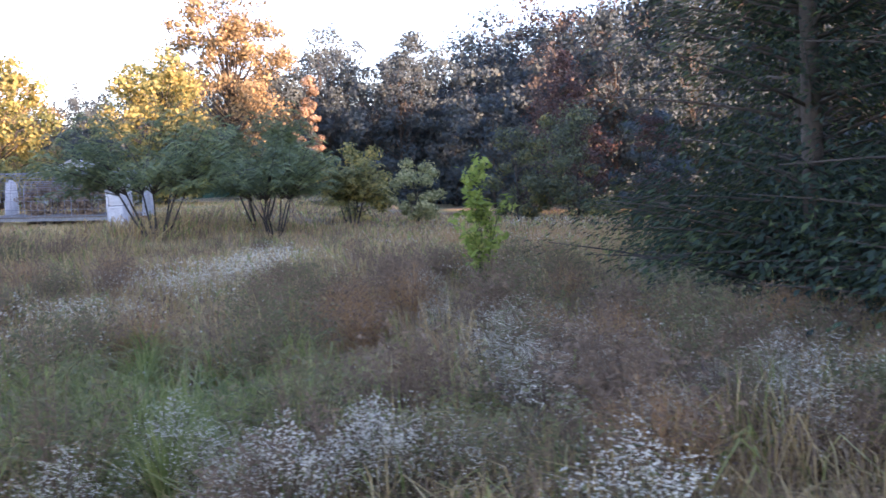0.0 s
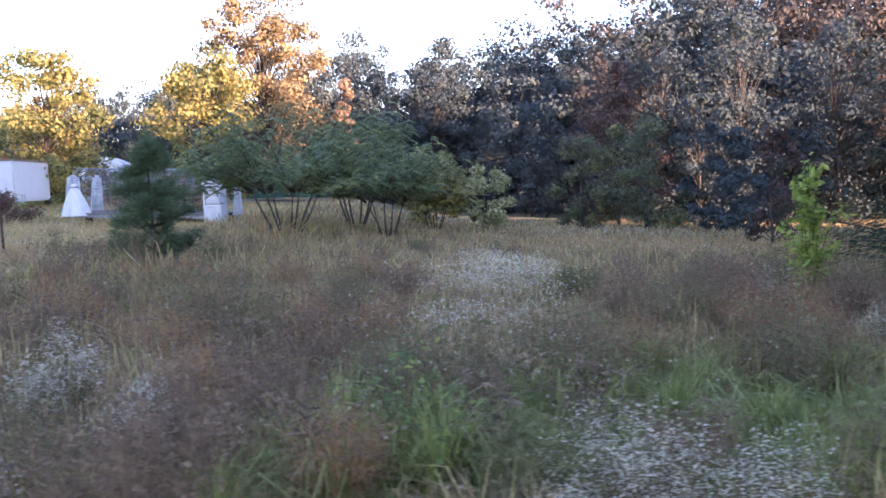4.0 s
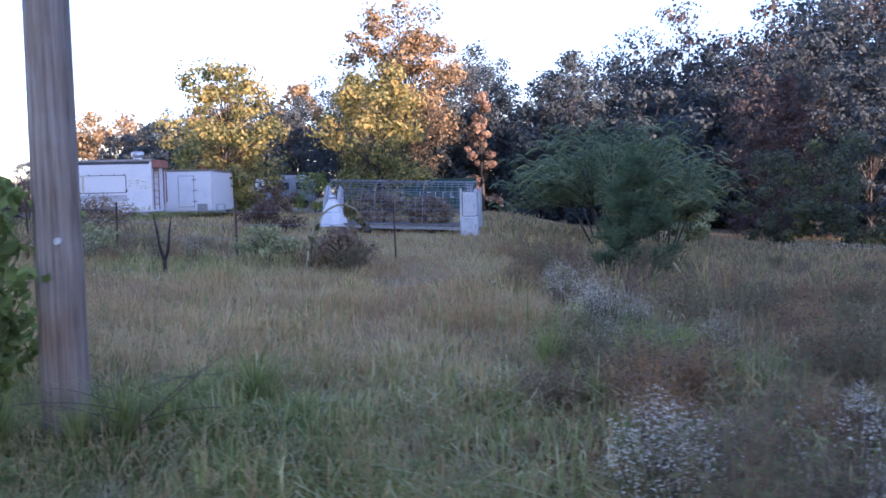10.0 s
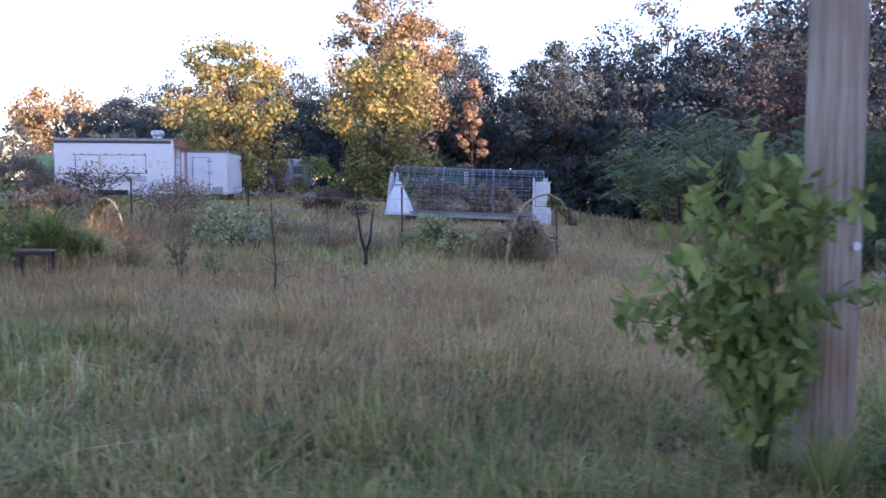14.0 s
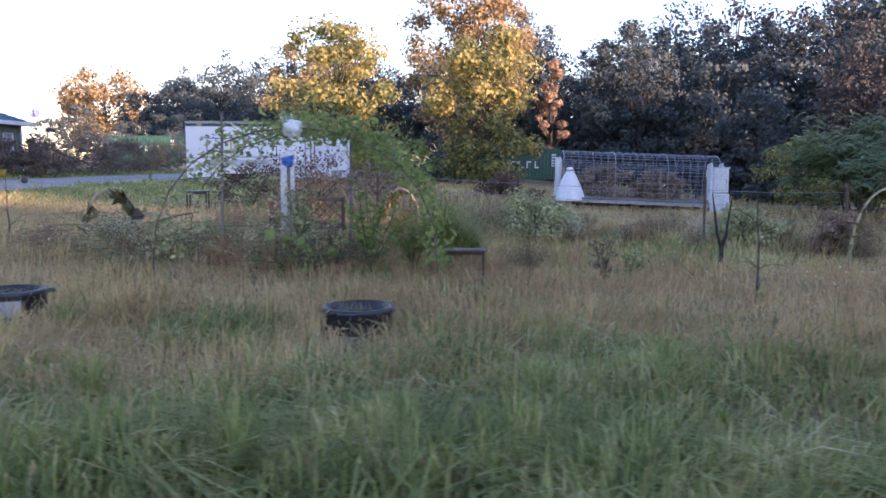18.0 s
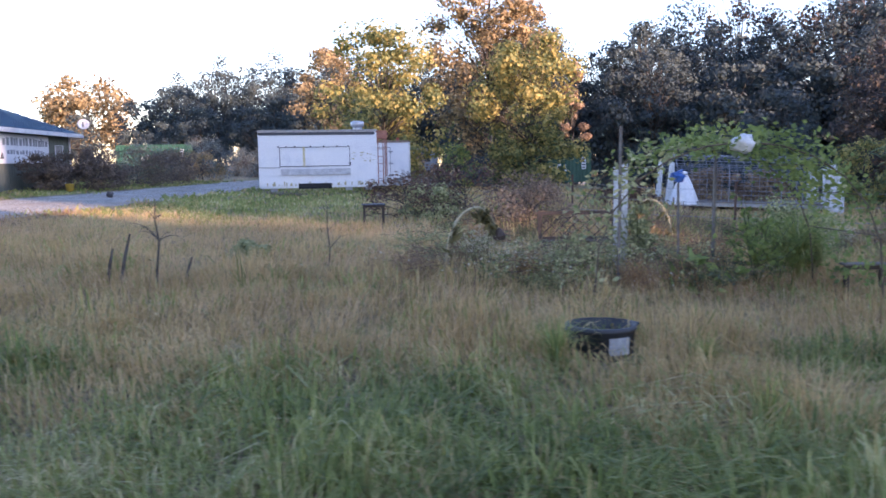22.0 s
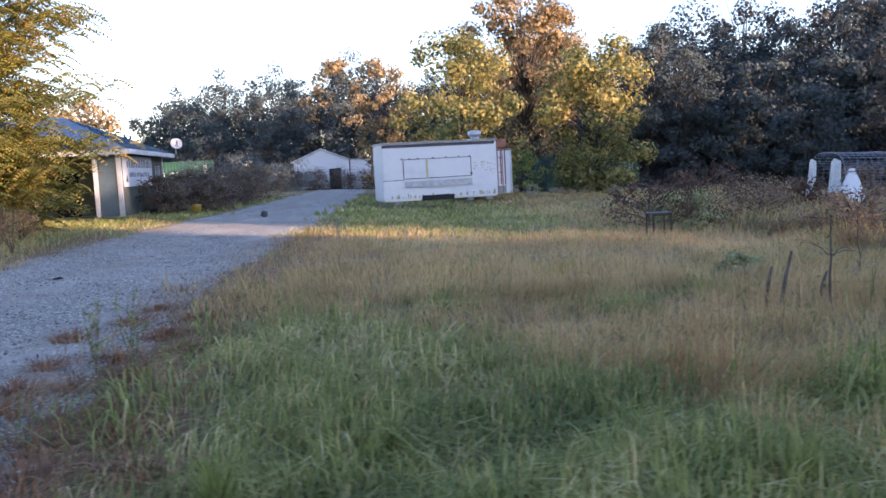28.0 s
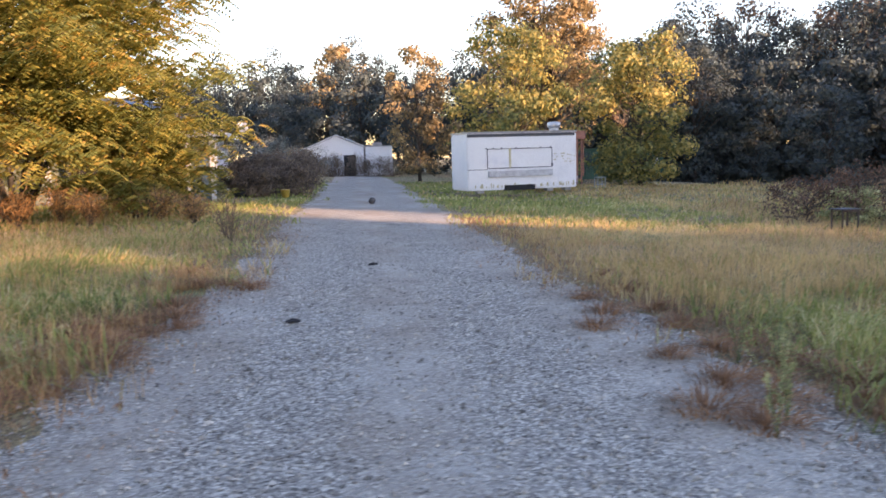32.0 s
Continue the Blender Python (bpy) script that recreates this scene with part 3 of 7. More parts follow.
tree("orange_oak", at_ground(-13.9, 78), 19.6, 12.2, ORANGE_LEAF, "great oak turning orange-brown, its top in sun", 15000, 0.32, 110, 0.1, 31, 0.38, clump_r=0.13)
tree("yellow_tree", at_ground(-23.7, 53.7), 9.3, 7.6, YELLOW_LEAF, "maple turning yellow above, green below", 11000, 0.25, 84, 0.06, 32, 0.2, shape="oval", clump_r=0.15)
tree("yellow_tree", at_ground(-14.2, 57), 9.6, 8.0, YELLOW_LEAF, "bright yellow maple with green lower boughs", 11500, 0.26, 84, 0.08, 33, 0.22, shape="oval", clump_r=0.15)
tree("tan_tree", at_ground(-27.5, 66), 9.5, 6.0, ORANGE_LEAF, "slender tree with thin pale tan leaves", 5000, 0.25, 50, 0.1, 34, 0.16, shape="oval", clump_r=0.13)
tree("far_tree", at_ground(-77, 164), 17.5, 21, ORANGE_LEAF, "broad far tree with a sunlit orange crown", 7000, 0.7, 44, 0.12, 35, 0.5)
tree("far_tree", at_ground(-30, 112), 16.5, 9, ORANGE_LEAF, "tall thin tree above the wood, touched by sun", 5200, 0.42, 50, 0.2, 36, 0.3)
tree("brown_conifer", at_ground(-6.6, 77), 10.5, 5.2, BROWN_LEAF, "half-dead brown conifer with drooping boughs", 3800, 0.26, 36, 0.06, 37, 0.16, shape="cone", clump_r=0.1)
tree("red_tree", at_ground(12.65, 55.5), 11.0, 7.4, RED_LEAF, "small tree turning dull red at the wood's edge", 5200, 0.24, 44, 0.1, 38, 0.14, shape="cone")
tree("edge_tree", at_ground(18.3, 56), 8.4, 4.6, FOREST_LEAF, "dull green tree at the wood's edge", 3600, 0.25, 28, 0.05, 39, 0.14, shape="oval")
tree("edge_bush", at_ground(10.9, 43), 5.6, 5.4, EDGE_LEAF, "dense olive bush turning yellow at its edge", 6400, 0.16, 34, 0.0, 40, 0.1, shape="oval")
tree("edge_bush", at_ground(8.0, 45), 4.8, 4.0, EDGE_LEAF, "tall olive-green bush by the wood", 4200, 0.18, 30, 0.0, 41, 0.1, shape="oval")
tree("edge_bush", at_ground(14.5, 42), 5.0, 4.6, FOREST_LEAF, "dark green bush by the wood", 4200, 0.2, 30, 0.0, 42, 0.1, shape="oval")
tree("yellow_bush", at_ground(-0.4, 42), 3.5, 4.2, YELLOW_LEAF, "low bush with yellow-green leaves", 3600, 0.17, 26, 0.0, 43, 0.07, shape="oval", category="bush")
tree("pale_bush", at_ground(2.6, 42), 3.1, 3.2, PALE_LEAF, "pale silvery shrub with dry leaves", 3200, 0.16, 26, 0.0, 44, 0.06, shape="oval", category="bush")
tree("red_sapling", at_ground(10.0, 26), 3.6, 2.2, RED_LEAF, "rusty red sapling beside the cedars", 1800, 0.12, 20, 0.08, 45, 0.05, shape="oval")
for k, (x, y, h, w) in enumerate(((-24.6, 59.0, 2.4, 3.6), (-21.6, 58.6, 2.1, 3.4), (-18.9, 59.2, 2.6, 3.6), (-16.8, 63.0, 2.2, 4.0))):
    tree("thicket_bush", at_ground(x, y), h, w, (MID_LEAF, BROWN_LEAF, MID_LEAF, FOREST_LEAF)[k], ("tangled green bush under the maples", "brown bush under the maples", "tangled green bush under the maples", "dark bush before the container")[k], 1800, 0.16, 26, 0.0, 300 + k, 0.05, shape="oval", category="bush")


# ---- nearer trees and shrubs ----
def cedar(at, height, width, seed, label, turn=0.0, sprays=165, size=0.115):
    """Dark cedar: tiers of boughs with feathery sprays hanging from them."""
    r = np.random.default_rng(seed)
    top = thing("cedar_tree", label, "tree", at, turn, "cedars")
    g, leaf = Geo(), Geo()
    t = np.linspace(0, 1, 6)
    tube(g, np.stack([0.1 * np.sin(t * 3), 0.05 * t, -0.15 + height * t], -1), 0.15 * (1 - 0.9 * t), 7)
    for k in range(280):
        f = r.random() ** 1.15 if k < 225 else r.uniform(0, 0.09)
        z = 0.1 + f * (height - 0.2)
        reach = width / 2 * (1 - f) ** 0.75 * r.uniform(0.55, 1.08) + 0.1
        a = r.uniform(0, 2 * np.pi)
        tip = np.array([np.cos(a) * reach, np.sin(a) * reach, z + reach * r.uniform(-0.12, 0.22)])
        branchy(g, (0, 0, max(z - 0.15 * reach, 0.05)), [tip], 0.03, 0.006, 3, 0.03)
        n = sprays
        s = r.uniform(0.08, 1.0, n) ** 0.7
        p = np.array([0, 0, z]) + (tip - np.array([0, 0, z])) * s[:, None]
        p += r.normal(size=(n, 3)) * np.array([0.15, 0.15, 0.09]) * (0.6 + 0.6 * reach)
        bough = tip - np.array([0, 0, z])
        bough /= np.linalg.norm(bough)
        cards(leaf, p, np.full(n, size * 1.0), r, 0.36, 0.2, np.repeat([bough * 0.5 + np.array([0, 0, 1.0])], n, 0) + unit(n, r) * 0.5, 0.5, np.repeat([bough + np.array([0, 0, -0.25])], n, 0))
    part("trunk", g, BARK, top, smooth=True)
    part("crown", leaf, CEDAR_LEAF, top)
    return top


cedar(at_ground(9.3, 14.2, 0.1), 11.5, 7.4, 51, "big dark green cedar with feathery boughs to the ground")
cedar(at_ground(12.5, 10.2, 0.1), 12.5, 7.6, 52, "big dark green cedar in deep shade", 0.0, 110, 0.14)
cedar(at_ground(7.5, 9.8, 0.1), 10.5, 6.2, 54, "dark green cedar with yellowish tips, boughs to the ground", 200)
cedar(at_ground(8.8, 6.9, 0.1), 10.0, 6.4, 55, "dark green cedar spreading low over the asters", 120, 165, 0.115)
cedar(at_ground(15.5, 18.0, 0.1), 10.5, 7.0, 53, "dark cedar behind the others", 40, 80, 0.17)


def pine(at, height, seed):
    r = np.random.default_rng(seed)
    top = thing("pine_sapling", "young pine with tufts of long green needles", "pine tree", at)
    g, leaf = Geo(), Geo()
    t = np.linspace(0, 1, 6)
    tube(g, np.stack([0.02 * np.sin(t * 4), 0.0 * t, -0.1 + height * t], -1), 0.045 * (1 - 0.8 * t), 6)
    tips = [(0, 0, height)]
    for z, reach, n in ((0.1, 0.6, 6), (0.2, 0.7, 7), (0.34, 0.6, 7), (0.48, 0.52, 7), (0.62, 0.42, 6), (0.76, 0.3, 6), (0.88, 0.17, 5)):
        for k in range(n):
            a = 2 * np.pi * (k + r.uniform(0, 0.6)) / n
            tip = np.array([np.cos(a) * reach, np.sin(a) * reach, z * height + reach * r.uniform(0.15, 0.45)]) * r.uniform(0.85, 1.12)
            root = np.array([0, 0, z * height])
            branchy(g, root, [tip], 0.014, 0.006, 4, -0.05)
            tips += [root + (tip - root) * f for f in (0.45, 0.65, 0.83, 1.0)]
    for tip in tips:
        n = 115
        d = unit(n, r)
        d[:, 2] = d[:, 2] * 0.6 + 0.35
        ln = r.uniform(0.12, 0.24, n)[:, None]
        s = np.cross(d, unit(n, r))
        s *= 0.005 / (np.linalg.norm(s, axis=1)[:, None] + 1e-9)
        b = np.asarray(tip) + r.normal(size=(n, 3)) * 0.05
        leaf.add(np.stack([b - s, b + s, b + d * ln], 1).reshape(-1, 3), np.arange(n * 3).reshape(-1, 3))
    part("trunk", g, BARK, top, smooth=True)
    part("foliage", leaf, PINE_LEAF, top)


pine(at_ground(-5.6, 14.4), 2.3, 61)


def sumac(at, height, width, seed, label, stems=6, leaves=1500, leaf=MID_LEAF, name="sumac", size=0.26, pair=0.1, category="shrub", low=0.42, sub=9, spread=1.0):
    """Several leaning stems that open into a flat crown of feather-leaves: leaflets in pairs along drooping ribs."""
    r = np.random.default_rng(seed)
    top = thing(name, label, category, at)
    lf = Geo()
    tips = []
    for k in range(stems):
        g = Geo()
        a = 2 * np.pi * (k + r.uniform(0, 0.7)) / stems
        b = np.array([np.cos(a) * 0.18, np.sin(a) * 0.18, -0.1])
        m = np.array([np.cos(a) * width * 0.14, np.sin(a) * width * 0.14, height * 0.34])
        tube(g, [b, (b + m) / 2 + r.normal(size=3) * 0.05, m], [0.010 * height, 0.008 * height, 0.006 * height], 6)
        for q in range(sub):
            a2 = a + r.normal() * 0.7
            rr = width / 2 * r.uniform(0.35, 1.0)
            tip = np.array([np.cos(a2) * rr, np.sin(a2) * rr, height * r.uniform(low, 0.98) * (1.05 - 0.28 * (2 * rr / width) ** 2)])
            branchy(g, m, [tip], 0.022, 0.006, 4, 0.06)
            tips.append((m, tip))
        tagged(part("stem", g, BARK, top, smooth=True), kind="stuff")
    for k in range(leaves):
        m, tip = tips[r.integers(len(tips))]
        o = m + (tip - m) * r.uniform(0.4, 1.05) + r.normal(size=3) * np.array([0.2, 0.2, 0.05]) * width / 4.5
        a = r.uniform(0, 2 * np.pi)
        n = 7
        s = np.linspace(0.1, 1, n)
        ln = size * r.uniform(0.8, 1.35)
        rib = o + np.stack([np.cos(a) * s * ln, np.sin(a) * s * ln, 0.12 * ln * s - 0.55 * ln * s ** 2], -1)
        side = np.array([-np.sin(a), np.cos(a), 0.0])
        for sign in (1, -1):
            c = rib + side * sign * pair * 0.5 * (1.1 - 0.5 * s)[:, None]
            w = np.array([np.cos(a), np.sin(a), -0.2]) * pair * 0.22
            out = side * sign * pair * 0.5 + np.array([0, 0, -0.25 * pair])
            v = np.stack([c - out, c + w, c + out, c - w], 1)
            lf.add(v.reshape(-1, 3), np.arange(n * 4).reshape(-1, 4))
    part("crown", lf, leaf, top)
    return top


sumac(at_ground(-4.6, 23.2), 3.85, 6.3, 71, "spreading green sumac on several bare stems", 7, 1900, leaf=SUMAC_LEAF, low=0.46)
sumac(at_ground(-2.0, 27.0), 3.4, 4.6, 72, "spreading green sumac on several bare stems", 6, 1300, leaf=SUMAC_LEAF, low=0.46)
sumac(at_ground(-3.2, 31.0), 4.6, 5.5, 73, "tall spreading green sumac behind the others", 6, 2000, leaf=SUMAC_LEAF, size=0.32, pair=0.13)
sumac(at_ground(-0.2, 36.0), 3.0, 4.0, 74, "green sumac thicket turning yellow", 6, 1300, YELLOW_LEAF, size=0.3, pair=0.13)
sumac(at_ground(-45.2, 31.0), 10.5, 12.6, 75, "wide locust tree turning orange, drooping over the grass", 9, 10500, LOCUST_LEAF, "locust_tree", 0.58, 0.18, "tree", 0.12, 14)

sumac(at_ground(-41.4, 29.5), 4.2, 4.6, 76, "young locust with drooping yellowing fronds beside the big one", 6, 1900, LOCUST_LEAF, "locust_sapling", 0.46, 0.15, "tree", 0.1, 8)


def leafy_shrub(name, at, height, width, seed, label, mat, stems=9, leaves=420, size=0.085, droop=0.55, stem_mat=GREEN_STEM, aspect=0.45, lean=(0, 0), category="shrub", thin=0.012):
    """Upright stems from one root with leaves hanging along them."""
    r = np.random.default_rng(seed)
    top = thing(name, label, category, at)
    g, lf = Geo(), Geo()
    lines = []
    for k in range(stems):
        a = 2 * np.pi * (k + r.uniform(0, 0.8)) / stems
        rr = width / 2 * r.uniform(0.15, 1.0)
        h = height * r.uniform(0.65, 1.0) * (1 - 0.25 * (2 * rr / width) ** 2)
        tip = np.array([np.cos(a) * rr + lean[0] * h, np.sin(a) * rr + lean[1] * h, h])
        t = np.linspace(0, 1, 6)
        p = np.stack([tip[0] * t ** 1.4, tip[1] * t ** 1.4, -0.08 + (h + 0.08) * t], -1) + r.normal(size=(6, 3)) * 0.012 * t[:, None]
        tube(g, p, thin * (1 - 0.75 * t), 5)
        lines.append(p)
        for q in range(3):
            s = p[2 + q]
            e = s + np.array([r.normal() * 0.22 * width, r.normal() * 0.22 * width, r.uniform(0.05, 0.2) * height])
            branchy(g, s, [e], thin * 0.45, 0.002, 4, 0.05)
            lines.append(np.linspace(s, e, 6))
    n = leaves
    which = r.integers(0, len(lines), n)
    s = r.uniform(0.25, 1.0, n)
    P = np.array([[np.interp(s[i] * 5, range(6), lines[which[i]][:, q]) for q in range(3)] for i in range(n)])
    P += r.normal(size=(n, 3)) * size * 0.45
    cards(lf, P, np.full(n, size), r, aspect, droop)
    tagged(part("stem_growth", g, stem_mat, top, smooth=True), kind="stuff")
    tagged(part("foliage", lf, mat, top), kind="stuff")
    return top


leafy_shrub("pole_shrub", at_ground(-11.45, 5.2), 1.95, 1.0, 81, "green leafy shrub growing against the utility pole", SHRUB_LEAF, 15, 1500, 0.112, 0.68, aspect=0.5, lean=(-0.09, 0))
leafy_shrub("green_sapling", at_ground(3.45, 10.1), 1.95, 0.55, 82, "slim bright green sapling in the weeds", BRIGHT_LEAF, 9, 760, 0.105, 0.4, aspect=0.5)

# ---- utility pole ----
pole = thing("utility_pole", "weathered grey-brown wooden utility pole, split along the grain", "utility pole", at_ground(-11.08, 5.32, 0.2))
g = Geo()
NS = 110
zz = np.linspace(0, 9.5, 40)
th = np.arange(NS) * 2 * np.pi / NS
rad = 0.15 - 0.0045 * zz
split = 1 - 0.17 * np.exp(-((th - 4.95) / 0.04) ** 2) - 0.07 * np.exp(-((th - 4.3) / 0.05) ** 2) - 0.05 * np.exp(-((th - 5.5) / 0.05) ** 2) - 0.05 * np.exp(-((th - 3.8) / 0.05) ** 2)
wob = 1 + 0.012 * np.sin(th * 9 + 1)[None] + 0.01 * np.sin(zz[:, None] * 2 + th[None] * 3)
ring = rad[:, None] * split[None] * wob
V = np.stack([ring * np.cos(th)[None], ring * np.sin(th)[None], np.repeat(zz[:, None], NS, 1)], -1)
i, j = np.meshgrid(np.arange(39), np.arange(NS), indexing="ij")
g.add(V.reshape(-1, 3), np.stack([i * NS + j, i * NS + (j + 1) % NS, (i + 1) * NS + (j + 1) % NS, (i + 1) * NS + j], -1).reshape(-1, 4), (np.arange(NS) + 39 * NS)[None])
part("shaft", g, POLE_WOOD, pole, smooth=True)
g = Geo()
tube(g, [(0.06, -0.148, 1.48), (0.06, -0.122, 1.48)], [0.022, 0.022], 14)
part("metal_tag", g, DULL_WHITE, pole, "round pale metal tag nailed on")

# ---- concession trailer ----
TRAILER_TURN = math.degrees(math.atan2(0.6, 5.35))
trailer = thing("food_trailer", "long white food trailer with a closed serving hatch and roof vent", "trailer", (-29.32, 41.25, 1.35), TRAILER_TURN)
W, D, H = 5.36, 2.3, 2.66
g = Geo()
box(g, (0, 0, 0.03), (W, D, H - 0.08), 0.05)
part("body", g, WHITE_PAINT, trailer)
g = Geo()
box(g, (-0.03, -0.04, H - 0.08), (W + 0.03, D + 0.03, H + 0.0), 0.02)
part("roof", g, GREY_METAL, trailer, "grey metal roof edge")
g = Geo()
box(g, (0.02, -0.014, H - 0.24), (W - 0.1, 0.02, H - 0.1))
part("roof_trim", g, DARK_TRIM, trailer, "dark blue stripe under the roof")
for name, x0, x1, z0, z1 in (("hatch", 0.95, 2.0, 1.02, 1.88), ("hatch", 2.06, 4.1, 1.02, 1.88)):
    g = Geo()
    box(g, (x0, -0.03, z0), (x1, 0.01, z1), 0.008)
    hatch = part(name, g, WHITE_PAINT, trailer, "white hatch panel")
    g = Geo()
    for a, b in (((x0, z0), (x1, z0)), ((x0, z1), (x1, z1)), ((x0, z0), (x0, z1)), ((x1, z0), (x1, z1))):
        beam(g, (a[0], -0.034, a[1]), (b[0], -0.034, b[1]), 0.022, 0.03)
    part("hatch_frame", g, DARK_TRIM, hatch, "thin dark seam and hinge strip")
g = Geo()
box(g, (1.98, -0.05, 1.0), (2.08, -0.012, 1.9), 0.005)
part("divider", g, surface("yellowed_paint", [(0.3, (0.5, 0.42, 0.2)), (0.7, (0.66, 0.6, 0.42))], 5.0, 0.6), trailer, "yellowed divider strip")
g = Geo()
box(g, (0.98, -0.09, 0.62), (4.12, 0.01, 0.9), 0.01)
part("shelf_panel", g, plain("grey_panel", (0.52, 0.53, 0.55), 0.5), trailer, "folded grey serving shelf")
for x in (0.85, 1.2, 1.6, 2.3, 2.9, 3.5, 4.0):
    g = Geo()
    box(g, (x, -0.045, 1.88), (x + 0.07, -0.01, 1.94))
    part("hinge", g, DARK_TRIM, trailer)
g = Geo()
box(g, (0.0, -0.012, 0.96), (0.95, 0.01, 0.985))
box(g, (4.05, -0.03, 1.05), (4.15, 0.0, 1.18))
part("seam", g, DARK_TRIM, trailer)
g = Geo()
box(g, (1.75, -0.02, 0.0), (3.25, 0.06, 0.24))
part("wheel_well", g, DARK_VOID, trailer, "dark wheel opening")
for x in (2.05, 2.85):
    g = Geo()
    tube(g, [(x, 0.08, 0.3), (x, 0.28, 0.3)], [0.3, 0.3], 20)
    wheel = part("wheel", g, BLACK_PLASTIC, trailer, smooth=False)
    g = Geo()
    tube(g, [(x, 0.06, 0.3), (x, 0.1, 0.3)], [0.16, 0.16], 16)
    part("rim", g, GREY_METAL, wheel)
for x in (0.5, 3.9, 4.8):
    g = Geo()
    box(g, (x, 0.1, -0.1), (x + 0.3, 0.5, 0.13), 0.01)
    part("support_block", g, CONCRETE, trailer)
g = Geo()
tube(g, [(4.55, 0.7, H - 0.02), (4.55, 0.7, H + 0.14)], [0.22, 0.22], 18)
tube(g, [(4.55, 0.7, H + 0.14), (4.55, 0.7, H + 0.18), (4.55, 0.7, H + 0.36), (4.55, 0.7, H + 0.42)], [0.26, 0.31, 0.31, 0.2], 18)
part("roof_vent", g, plain("vent_metal", (0.6, 0.6, 0.6), 0.4, 0.5), trailer, "round galvanised exhaust vent", True)
FADED_RED = surface("faded_red_paint", [(0.3, (0.26, 0.1, 0.07)), (0.7, (0.4, 0.17, 0.12))], 4.0, 0.7, 30.0, 0.2)
g = Geo()
for x in (W + 0.06, W + 0.3):
    beam(g, (x, 0.12, 0.15), (x, 0.12, H - 0.25), 0.04)
for z in np.arange(0.4, H - 0.3, 0.34):
    beam(g, (W + 0.06, 0.12, z), (W + 0.3, 0.12, z), 0.025)
part("ladder", g, FADED_RED, trailer, "rusty red steel ladder on the end wall")
g = Geo()
box(g, (W - 0.02, 0.05, H - 0.42), (W + 0.5, 1.4, H - 0.05), 0.02)
for y in (0.3, 0.9):
    beam(g, (W + 0.48, y, 0.5), (W + 0.48, y, H - 0.1), 0.05)
part("end_rack", g, FADED_RED, trailer, "faded red steel rack at the trailer's end")
r = np.random.default_rng(5)
g = Geo()
for k in range(26):
    x, z = r.uniform(4.2, 5.2), r.uniform(1.1, 1.6)
    box(g, (x, -0.006, z), (x + r.uniform(0.03, 0.14), 0.0, z + r.uniform(0.01, 0.05)))
for k in range(40):
    x = r.uniform(0.1, 5.2)
    box(g, (x, -0.006, 0.14), (x + r.uniform(0.02, 0.1), 0.0, 0.14 + r.uniform(0.04, 0.22)))
tagged(part("stain", g, plain("ochre_stain", (0.5, 0.44, 0.28), 0.8), trailer, "flaked ochre stains"), kind="stuff")

# ---- white box body behind it ----
bx = thing("box_trailer", "white refrigerated box body with a side door", "box trailer", (-24.93, 46.26, 1.2), 3.0)
g = Geo()
box(g, (0, 0, 0.1), (2.62, 5.2, 2.36), 0.09)
part("body", g, WHITE_PAINT, bx, smooth=False)
for x in (0.0, 2.56):
    g = Geo()
    box(g, (x - 0.01, -0.02, 0.1), (x + 0.07, 0.05, 2.34), 0.01)
    part("corner_post", g, DULL_WHITE, bx)
g = Geo()
box(g, (-0.02, -0.025, 2.3), (2.64, 5.2, 2.4), 0.02)
part("roof_rail", g, plain("brown_rail", (0.3, 0.22, 0.17), 0.6), bx, "brownish weathered roof rail")
g = Geo()
box(g, (0.75, -0.03, 0.35), (1.6, 0.01, 2.05), 0.01)
door = part("side_door", g, WHITE_PAINT, bx, "white insulated side door")
g = Geo()
for a, b in (((0.75, 0.35), (1.6, 0.35)), ((0.75, 2.05), (1.6, 2.05)), ((0.75, 0.35), (0.75, 2.05)), ((1.6, 0.35), (1.6, 2.05))):
    beam(g, (a[0], -0.035, a[1]), (b[0], -0.035, b[1]), 0.02)
part("door_seal", g, DARK_TRIM, door)
for z in (0.6, 1.2, 1.8):
    g = Geo()
    box(g, (1.52, -0.06, z), (1.74, -0.02, z + 0.07))
    part("hinge", g, GREY_METAL, door)
g = Geo()
box(g, (1.75, -0.02, 0.12), (2.3, 0.02, 0.5), 0.01)
part("louvre", g, GREY_METAL, bx, "small grey louvre panel")
g = Geo()
box(g, (1.95, 0.3, 2.4), (2.1, 0.5, 2.56), 0.01)
part("roof_cap", g, RED_PAINT, bx)
crate = thing("wire_crate", "pale green metal frame stand beside the white box", "stand", (-21.75, 45.0, 1.25), 6)
crate.scale = (0.7, 0.7, 0.7)
PALE_GREEN = plain("pale_green_paint", (0.36, 0.4, 0.39), 0.6)
for x in (0, 0.6):
    for y in (0, 0.5):
        g = Geo()
        beam(g, (x, y, -0.1), (x, y, 0.6), 0.04)
        part("leg", g, PALE_GREEN, crate)
for z in (0.08, 0.6):
    for a, b in (((0, 0), (0.6, 0)), ((0, 0.5), (0.6, 0.5)), ((0, 0), (0, 0.5)), ((0.6, 0), (0.6, 0.5))):
        g = Geo()
        beam(g, (*a, z), (*b, z), 0.036)
        part("rail", g, PALE_GREEN, crate)

